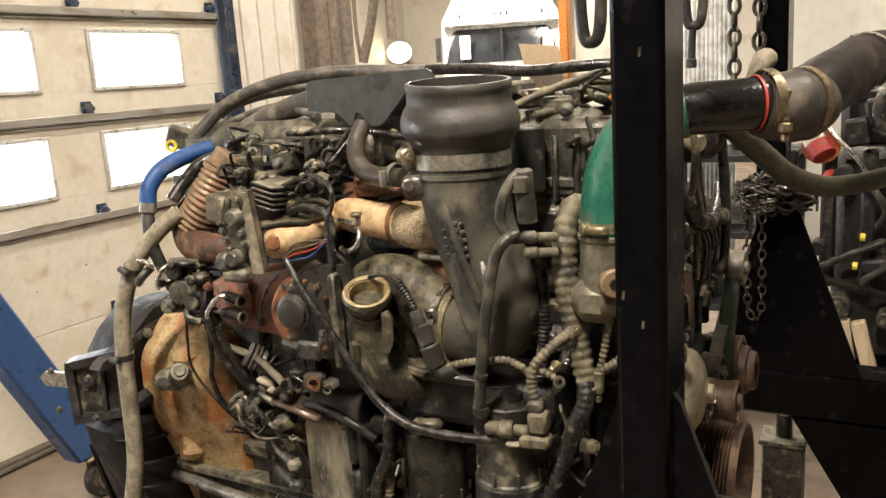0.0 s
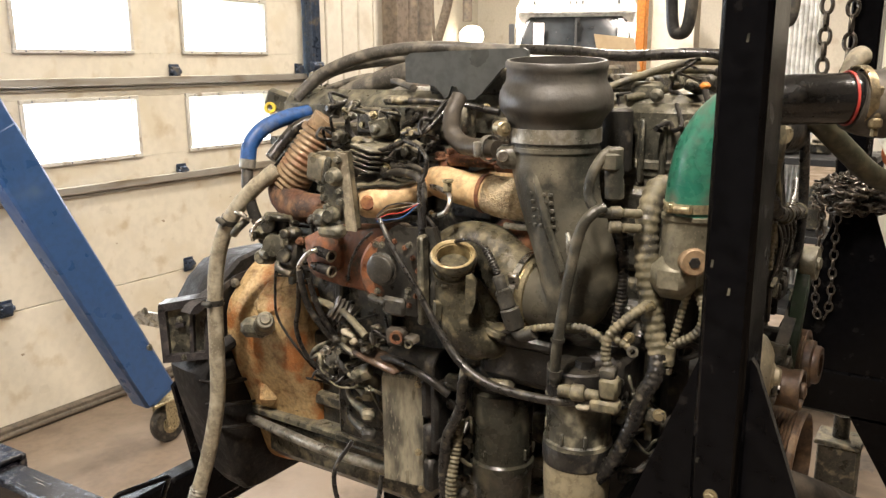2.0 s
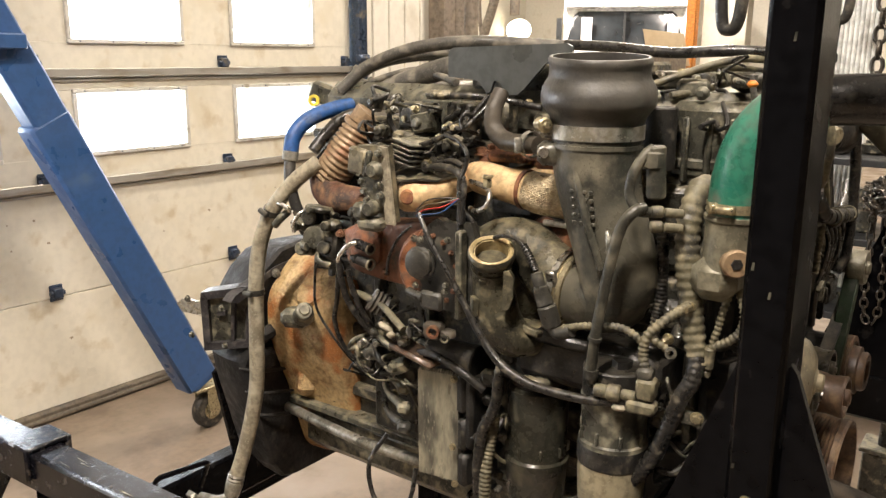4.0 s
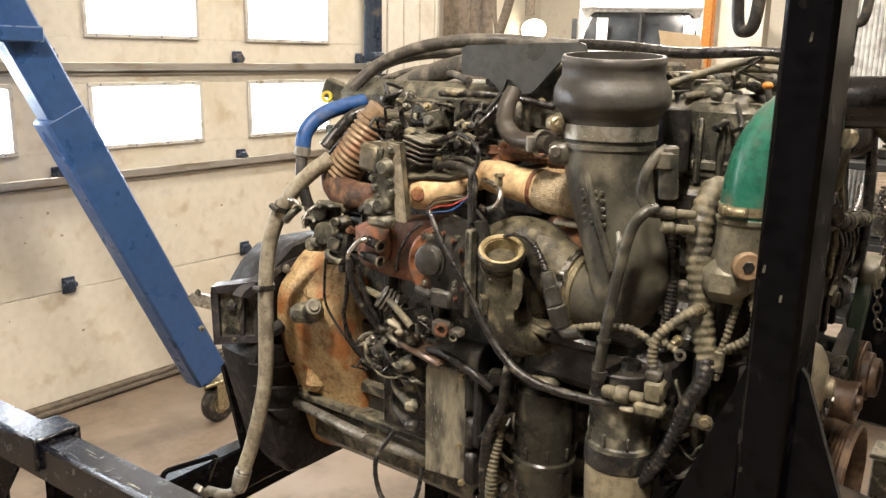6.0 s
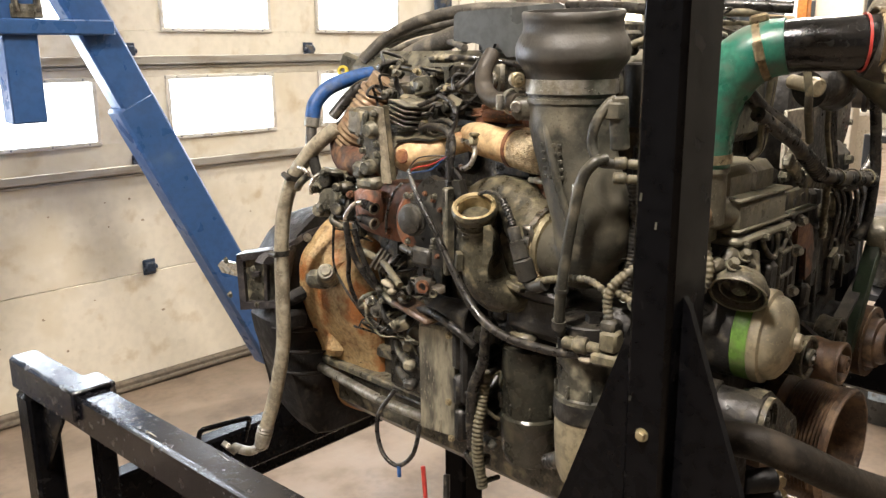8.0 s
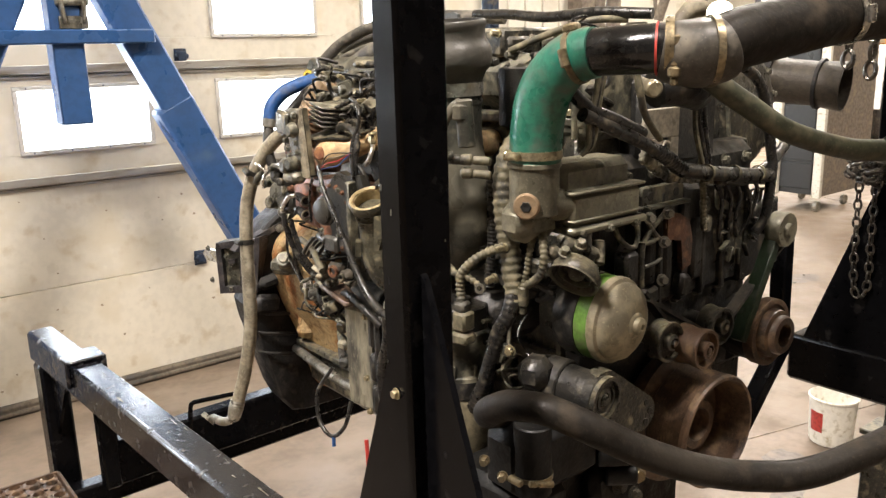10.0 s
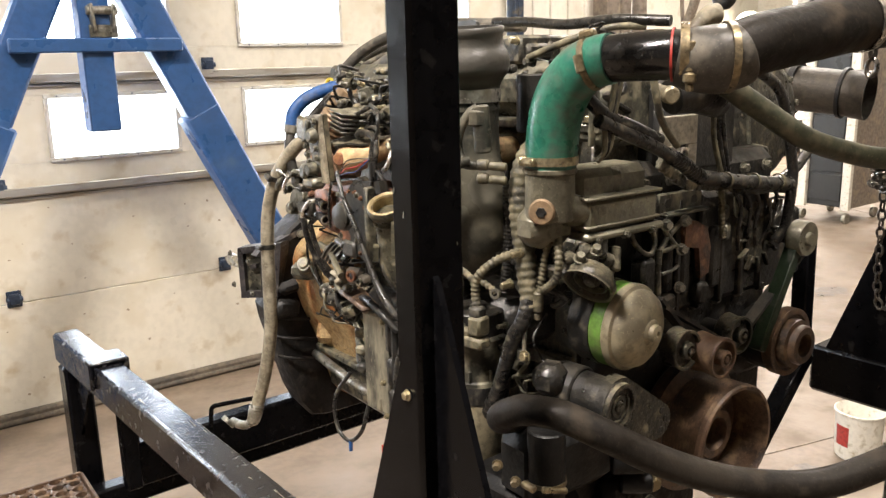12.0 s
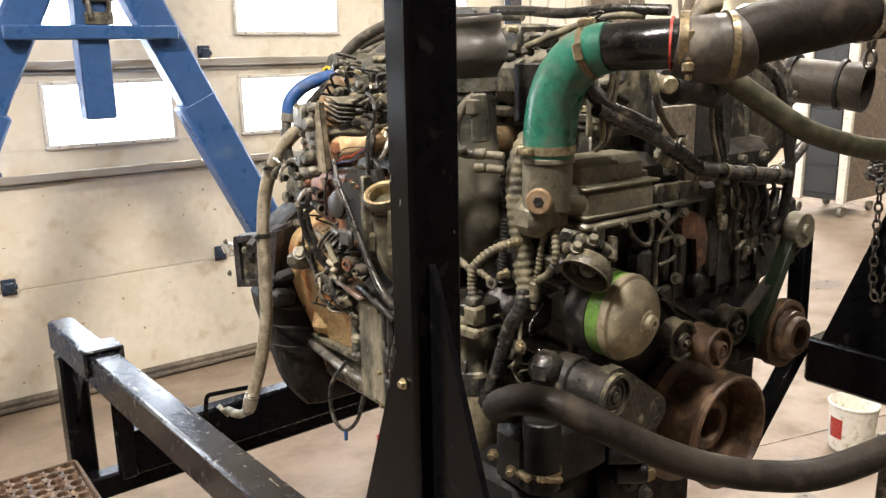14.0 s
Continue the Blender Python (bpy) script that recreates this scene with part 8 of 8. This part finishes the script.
# orange post and cardboard near the truck line
bm = B()
box(bm, (9.55, 3.93, 3.235), (0.11, 0.11, 3.23), 0.01)
tagged(part("drop_mast", bm, M_ORANGE), "orange painted steel mast hung from the ceiling", "post")
bm = B()
box(bm, (9.75, 3.60, 2.43), (0.2, 0.5, 4.86), 0.01)
tagged(part("column", bm, M_WALL), "cream painted column", "column", kind="structure")
for i, (cx, cy, w) in enumerate(((4.97, 4.02, 0.14), (5.12, 3.99, 0.10), (5.26, 3.97, 0.11))):
    bm = B()
    cyl(bm, (cx, cy, 0), (cx, cy, 4.84), w / 2, seg=18) if i else box(bm, (cx, cy, 2.42), (w, w, 4.84), 0.006)
    tagged(part("corner_pipe", bm, M_COLUMN), "brown-grey vertical pipe at the wall corner", "pipe", "corner pipes")

# rolling cabinet
cab = thing("tool_cabinet", (8.6, 4.2, 0), "tall dark rolling shop cabinet with cream posts", "cabinet")
CX, CY = 8.33, 4.10
bm = B()
box(bm, (CX + 0.35, CY + 0.05, 0.98), (0.62, 0.42, 1.64), 0.01)
part("body", bm, M_CABINET, cab)
for dy in (-0.16, 0.30):
    bm = B()
    box(bm, (CX + 0.02, CY + dy - 0.02, 0.97), (0.05, 0.09, 1.66), 0.006)
    part("corner_post", bm, M_WHITEPL, cab)
    bm = B()
    lathe(bm, [(0, -0.02), (0.05, -0.02), (0.055, 0), (0.05, 0.02), (0, 0.02)], (CX + 0.04, CY + dy - 0.02, 0.055), (0, 1, 0), 20)
    part("caster", bm, M_ALU, cab)
for dx in (0.6,):
    for dy in (-0.16, 0.30):
        bm = B()
        lathe(bm, [(0, -0.02), (0.05, -0.02), (0.055, 0), (0.05, 0.02), (0, 0.02)], (CX + dx, CY + dy - 0.02, 0.055), (0, 1, 0), 20)
        part("caster", bm, M_ALU, cab)
bm = B()
box(bm, (CX + 0.55, CY - 0.19, 0.97), (0.98, 0.02, 1.64), 0.004)
part("side_panel", bm, M_COLUMN, cab, "dull grey-brown side panel")
for k in range(5):
    bm = B()
    box(bm, (CX + 0.035, CY + 0.06, 0.35 + k * 0.29), (0.02, 0.34, 0.26), 0.005)
    part("drawer", bm, M_CABINET, cab)

# pail
PX, PY = 3.70, 1.375
pail = thing("plastic_pail", (PX, PY, 0), "used white plastic pail with a red label", "pail")
bm = B()
lathe(bm, [(0, 0), (0.083, 0), (0.087, 0.004), (0.097, 0.195), (0.102, 0.199), (0.102, 0.207), (0.097, 0.210), (0.092, 0.203), (0.083, 0.016), (0, 0.016)], (PX, PY, 0), (0, 0, 1), 36)
part("bucket", bm, M_WHITEPL, pail)
bm = B()
for k in range(8):
    w0 = radians(143 + k * 5)
    w1 = radians(143 + (k + 1) * 5)
    v = [Vector((PX + r * math.cos(w), PY + r * math.sin(w), z)) for w, z, r in ((w0, 0.06, 0.0906), (w1, 0.06, 0.0906), (w1, 0.15, 0.0954), (w0, 0.15, 0.0954))]
    add(bm, v, [(0, 1, 2, 3)])
bmesh.ops.remove_doubles(bm, verts=bm.verts, dist=0.0005)
part("label_band", bm, M_RED, pail, "red printed label")

# black bucket under the far rail
KX, KY = 4.16, 1.21
bucket = thing("black_bucket", (KX, KY, 0), "black plastic bucket with a pale label", "bucket")
bm = B()
lathe(bm, [(0, 0), (0.118, 0), (0.124, 0.006), (0.140, 0.31), (0.148, 0.315), (0.148, 0.335), (0.142, 0.345), (0.134, 0.335), (0.118, 0.02), (0, 0.02)], (KX, KY, 0), (0, 0, 1), 40)
part("bucket", bm, M_PLASTIC, bucket)
bm = B()
for k in range(8):
    w0, w1 = radians(165 + k * 5), radians(170 + k * 5)
    v = [Vector((KX + r * math.cos(w), KY + r * math.sin(w), z)) for w, z, r in ((w0, 0.12, 0.1315), (w1, 0.12, 0.1315), (w1, 0.24, 0.1376), (w0, 0.24, 0.1376))]
    add(bm, v, [(0, 1, 2, 3)])
bmesh.ops.remove_doubles(bm, verts=bm.verts, dist=0.0005)
part("label_band", bm, M_PALEBLUE, bucket, "faded pale blue label")

# pale liquid tote on the floor of the far bay
tote = thing("liquid_tote", (10.95, 3.98, 0), "square cream plastic liquid tote on the floor", "tote")
bm = B()
box(bm, (10.95, 3.98, 0.47), (0.70, 0.72, 0.90), 0.06, (0, 0, -38))
part("tank", bm, M_WHITEPL, tote)
bm = B()
box(bm, (10.95, 3.98, 0.012), (0.60, 0.62, 0.024), 0.006, (0, 0, -38))
part("foot", bm, M_COLUMN, tote)
for zz in (0.30, 0.62):
    bm = B()
    box(bm, (10.95, 3.98, zz), (0.712, 0.732, 0.02), 0.008, (0, 0, -38))
    part("moulded_band", bm, M_WHITEPL, tote)
bm = B()
cyl(bm, (10.95, 3.98, 0.915), (10.95, 3.98, 0.955), 0.09, seg=24)
part("cap", bm, M_WHITEPL, tote)

# ribbed white panel and hose loop on the right
bm = B()
for k in range(14):
    box(bm, (5.0, 1.20 + k * 0.024, 1.9), (0.03, 0.021, 2.9), 0.008)
tagged(part("partition", bm, M_CURTAIN), "ribbed translucent white partition panel", "partition", kind="structure")
bm = B()
box(bm, (5.1, -0.7, 1.9), (0.2, 3.4, 3.8), 0.02)
tagged(part("wall_partition", bm, M_WALL), "cream painted inner wall", "wall", kind="structure")
bm = B()
tube(bm, [(2.02, 0.985, 2.6), (2.02, 0.985, 2.0), (2.02, 0.98, 1.83), (2.02, 0.962, 1.798), (2.02, 0.94, 1.83), (2.02, 0.935, 2.0), (2.02, 0.935, 2.6)], 0.014, 14, 8)
tagged(part("hanging_hose", bm, M_RUBBER), "black air hose looped from above", "hose", "hanging hoses")
bm = B()
tube(bm, [(2.02, 0.755, 2.6), (2.02, 0.755, 2.0), (2.02, 0.75, 1.84), (2.02, 0.735, 1.815), (2.02, 0.718, 1.84), (2.02, 0.715, 2.0), (2.02, 0.715, 2.6)], 0.010, 14, 8)
tube(bm, [(2.02, 0.737, 1.815), (2.02, 0.739, 1.78), (2.02, 0.740, 1.745)], 0.008, 12, 5)
cyl(bm, (2.02, 0.740, 1.748), (2.02, 0.740, 1.728), 0.011, seg=14)
tagged(part("hanging_hose", bm, M_RUBBER), "black air hose with a brass end looped from above", "hose", "hanging hoses")

# ceiling lamps
for lx, ly, lw in CEILING_LAMPS:
    lamp = thing("ceiling_lamp", (lx, ly, 4.85), "long lit ceiling lamp fixture", "lamp", "ceiling lamps")
    bm = B()
    box(bm, (lx, ly, 4.82), (1.26, 0.34, 0.06), 0.01)
    part("housing", bm, M_TRUCKW, lamp)
    bm = B()
    box(bm, (lx, ly, 4.765), (1.2, 0.28, 0.03), 0.01)
    part("diffuser", bm, M_LAMP, lamp)

# ---- smaller things ----
# expansion joints, oil stains on the slab
floor_ob = bpy.data.objects["floor"]
for p0, p1 in (((3.0, 1.72), (9.0, 0.2)), ((3.6, -2.0), (5.2, 3.8)), ((-2.3, 3.1), (4.1, 2.95)), ((6.0, -3.0), (9.5, 5.0))):
    bm = B()
    a, b2 = Vector((*p0, 0.001)), Vector((*p1, 0.001))
    beam(bm, a, b2, 0.006, 0.004, 0.0005)
    part("joint", bm, M_COLUMN, floor_ob)
rng = random.Random(5)
for k in range(26):
    x, y = rng.uniform(1.8, 8.5), rng.uniform(0.3, 3.6)
    r = rng.uniform(0.02, 0.13)
    bm = B()
    pts = [(x + r * rng.uniform(0.6, 1.15) * math.cos(a * math.pi / 8) * 1.5, y + r * rng.uniform(0.6, 1.15) * math.sin(a * math.pi / 8), 0.002 + 0.0001 * k) for a in range(16)]
    add(bm, pts, [list(range(16))])
    part("stain", bm, M_STAIN, floor_ob)
# scuffs and dirt on the lower door sections
for k in range(34):
    x, z = rng.uniform(0.6, 3.9), rng.choice((rng.uniform(0.1, 0.6), rng.uniform(0.3, 1.1), rng.uniform(0.6, 1.1)))
    bm = B()
    r = rng.uniform(0.002, 0.008)
    n_p = 9
    pts = [(x + r * rng.uniform(0.5, 1.3) * math.cos(a * 6.283 / n_p) * rng.uniform(0.8, 1.8), YD - 0.0012, z + r * rng.uniform(0.5, 1.3) * math.sin(a * 6.283 / n_p)) for a in range(n_p)]
    add(bm, pts, [list(range(n_p))])
    part("scuff", bm, M_SCUFF, door)
# perforated step in front of the rail
step = thing("step_grate", (0.62, 2.0, 0.0), "black perforated steel step beside the stand", "step")
bm = B()
box(bm, (0.635, 1.81, 0.578), (0.31, 0.008, 0.05), 0.002)
box(bm, (0.635, 2.09, 0.578), (0.31, 0.008, 0.05), 0.002)
box(bm, (0.48, 1.95, 0.578), (0.008, 0.272, 0.05), 0.002)
box(bm, (0.79, 1.95, 0.578), (0.008, 0.272, 0.05), 0.002)
part("edge_frame", bm, M_PULLEY, step)
bm = B()
for i in range(7):
    for j in range(7):
        cx, cy, half, top = 0.51 + i * 0.0417, 1.834 + j * 0.0387, (0.0209, 0.0194), 0.598
        outer, lip, inner = [], [], []
        for k in range(16):
            w = 2 * math.pi * (k + 0.5) / 16
            ca, sa = math.cos(w), math.sin(w)
            f = 1.0 / max(abs(ca), abs(sa))
            outer.append((cx + half[0] * ca * f, cy + half[1] * sa * f, top))
            lip.append((cx + 0.0145 * ca, cy + 0.0145 * sa, top + 0.006))
            inner.append((cx + 0.0125 * ca, cy + 0.0125 * sa, top - 0.006))
        faces = []
        for k in range(16):
            k2 = (k + 1) % 16
            faces += [(k, k2, 16 + k2, 16 + k), (16 + k, 16 + k2, 32 + k2, 32 + k)]
        add(bm, outer + lip + inner, faces)
part("perforated_tread", bm, M_PULLEY, step)
for dx in (0.49, 0.78):
    for dy in (1.81, 2.09):
        bm = B()
        box(bm, (dx, dy, 0.285), (0.03, 0.03, 0.57), 0.003)
        part("leg", bm, M_STAND, step)
# cardboard, far lamps
bm = B()
plate(bm, [(0, 0), (0.50, 0.0), (0.40, 0.36), (-0.10, 0.42)], (9.49, 4.40, 1.64), (0, -1, 0), (0, 0, 1), -0.012)
tagged(part("cardboard_sheet", bm, M_CARD), "brown cardboard sheet fixed to the orange mast", "cardboard")
lamp = thing("work_lamp", (18.0, 11.57, 0.0), "lit round work lamp on a stand in the far bay", "lamp")
bm = B()
lathe(bm, [(0, 0), (0.30, 0), (0.37, 0.08), (0.37, 0.12), (0, 0.12)], (18.12, 11.57, 2.374), (-1, 0, 0), 28, 0.72)
part("shade", bm, M_TRUCKW, lamp)
bm = B()
lathe(bm, [(0, 0), (0.36, 0), (0.33, 0.03), (0.22, 0.06), (0, 0.075)], (18.0, 11.57, 2.374), (-1, 0, 0), 28, 0.72)
part("bulb", bm, M_LAMP, lamp)
bm = B()
cyl(bm, (18.08, 11.57, 0.0), (18.08, 11.57, 2.15), 0.03, seg=12)
part("stand_pole", bm, M_COLUMN, lamp)
# extraction hoses hanging from the far ceiling
for pts, r in ((((9.0, 5.96, 4.85), (9.0, 5.97, 3.2), (9.0, 5.97, 2.6), (9.0, 5.97, 2.23)), 0.06), (((9.0, 6.0, 4.85), (9.0, 6.12, 3.2), (9.0, 6.25, 2.5), (9.0, 6.43, 1.98)), 0.06), (((9.0, 6.52, 4.85), (9.0, 6.5, 3.2), (9.0, 6.5, 2.4), (9.0, 6.46, 1.98)), 0.025)):
    bm = B()
    tube(bm, pts, r, 16, 10)
    tagged(part("extraction_hose", bm, M_COLUMN), "grey-brown hose hanging from the far ceiling", "hose", "extraction hoses")
# conduit on the far bay wall
bm = B()
tube(bm, [(18.95, 9.6, 0.0), (18.95, 9.6, 2.4), (18.95, 9.6, 4.8)], 0.03, 10, 4)
tagged(part("conduit", bm, M_COLUMN), "thin vertical conduit on the far wall", "pipe")
# parts cart in front of the ribbed panel
cart = thing("parts_cart", (4.62, 1.15, 0.0), "dark steel parts cart loaded with grey castings", "cart")
for dx in (-0.24, 0.24):
    for dy in (-0.32, 0.32):
        bm = B()
        box(bm, (4.62 + dx, 1.15 + dy, 0.68), (0.04, 0.04, 1.2), 0.004)
        part("upright", bm, M_CABINET, cart)
        bm = B()
        lathe(bm, [(0, -0.015), (0.035, -0.015), (0.04, 0), (0.035, 0.015), (0, 0.015)], (4.62 + dx, 1.15 + dy, 0.04), (0, 1, 0), 18)
        part("caster", bm, M_RUBBER, cart)
for zz in (0.12, 0.50, 0.88, 1.26):
    bm = B()
    box(bm, (4.62, 1.15, zz), (0.52, 0.68, 0.035), 0.004)
    part("shelf", bm, M_CABINET, cart)
rng = random.Random(31)
for zz in (0.1385, 0.5185, 0.8985, 1.2785):
    for k in range(4):
        h = rng.uniform(0.08, 0.24) if zz < 1.2 else rng.uniform(0.05, 0.14)
        x, y = 4.62 + rng.uniform(-0.12, 0.08), 0.93 + k * 0.15
        bm = B()
        if k % 2:
            lathe(bm, [(0, 0), (0.05, 0), (0.06, 0.01), (0.06, h * 0.7), (0.04, h * 0.8), (0.04, h), (0, h)], (x, y, zz), (0, 0, 1), 20)
        else:
            box(bm, (x, y, zz + h / 2), (0.14, 0.12, h), 0.015, (0, 0, rng.uniform(-20, 20)))
        tagged(part("engine_casting", bm, rng.choice((M_CAST, M_CAST_G, M_BLACKOIL))), "oily engine casting lying on the parts cart", "engine part", "parts on the cart")

# worn steel stub post with a pipe socket beside the far stand leg
stub = thing("stub_post", (2.30, 0.575, 0.0), "worn grey square steel post with a pipe socket", "post")
bm = B()
box(bm, (2.30, 0.575, 0.39), (0.085, 0.095, 0.78), 0.004)
part("column", bm, M_CAST, stub)
bm = B()
box(bm, (2.30, 0.575, 0.787), (0.10, 0.11, 0.014), 0.003)
part("cap_plate", bm, M_CAST_G, stub)
bm = B()
ring(bm, (2.30, 0.575, 0.794), (0, 0, 1), 0.015, 0.005, 0.06, 20)
part("pipe_socket", bm, M_CAST, stub, "dark pipe socket")
# pale wooden chocks on the cradle of the spare engine
for y, rx in ((0.445, -14), (0.505, -8)):
    bm = B()
    box(bm, (3.375, y, 0.695), (0.05, 0.048, 0.19), 0.004, (rx, 0, 0))
    tagged(part("wood_chock", bm, M_WOOD), "pale wooden chock leaning on the cradle", "wood block", "wood chocks")

# fine wiring, studs and fittings over the side of the engine
rng = random.Random(23)
ZONES = (((1.19, 1.26), (1.08, 1.34), (1.56, 1.67), 16), ((1.165, 1.215), (1.18, 1.33), (1.19, 1.31), 18), ((1.17, 1.21), (0.66, 0.76), (1.15, 1.55), 10), ((1.30, 1.42), (0.70, 1.02), (1.66, 1.72), 10), ((1.20, 1.26), (1.36, 1.50), (1.36, 1.46), 9), ((1.19, 1.24), (1.02, 1.10), (0.96, 1.22), 7))
for (xa, xb), (ya, yb), (za, zb), count in ZONES:
    for k in range(count):
        y, z = rng.uniform(ya, yb), rng.uniform(za, zb)
        x = rng.uniform(xa, xb)
        pts = [(x + 0.04, y, z)]
        for j in range(4):
            y += rng.uniform(-0.03, 0.03)
            z += rng.uniform(-0.035, 0.02)
            pts.append((x + rng.uniform(-0.012, 0.015), y, max(z, za - 0.03)))
        pts.append((x + 0.05, y, z - 0.01))
        bm = B()
        tube(bm, pts, rng.choice((0.002, 0.0028, 0.0035, 0.005)), 8, 5)
        ep("sensor_wire", bm, rng.choice((M_WIRE, M_WIRE, M_LOOM, M_BLACKOIL, M_CAST_G)), "thin dusty engine wire")
    for k in range(count):
        c = (rng.uniform(xa, xb) + 0.02, rng.uniform(ya, yb), rng.uniform(za, zb))
        bm = B()
        if k % 2:
            s = rng.uniform(0.012, 0.028)
            box(bm, c, (s, s * rng.uniform(0.8, 1.6), s * rng.uniform(0.6, 1.3)), 0.003, (rng.uniform(-30, 30), rng.uniform(-30, 30), rng.uniform(-30, 30)))
            cyl(bm, c, (c[0] - s * 0.8, c[1] + rng.uniform(-0.008, 0.008), c[2]), s * 0.33, seg=10)
            ep("small_connector", bm, rng.choice((M_CAST, M_CAST_G, M_PLASTIC, M_LOOM)), "small dusty connector")
        else:
            bm.free()
            bolts(engine, rng.choice((M_ZINC, M_ALU, M_CAST_G, M_STEEL)), [(c[0] - 0.012, c[1], c[2])], (-1, rng.uniform(-0.4, 0.2), rng.uniform(-0.2, 0.4)), rng.uniform(0.004, 0.007), rng.uniform(0.008, 0.02))
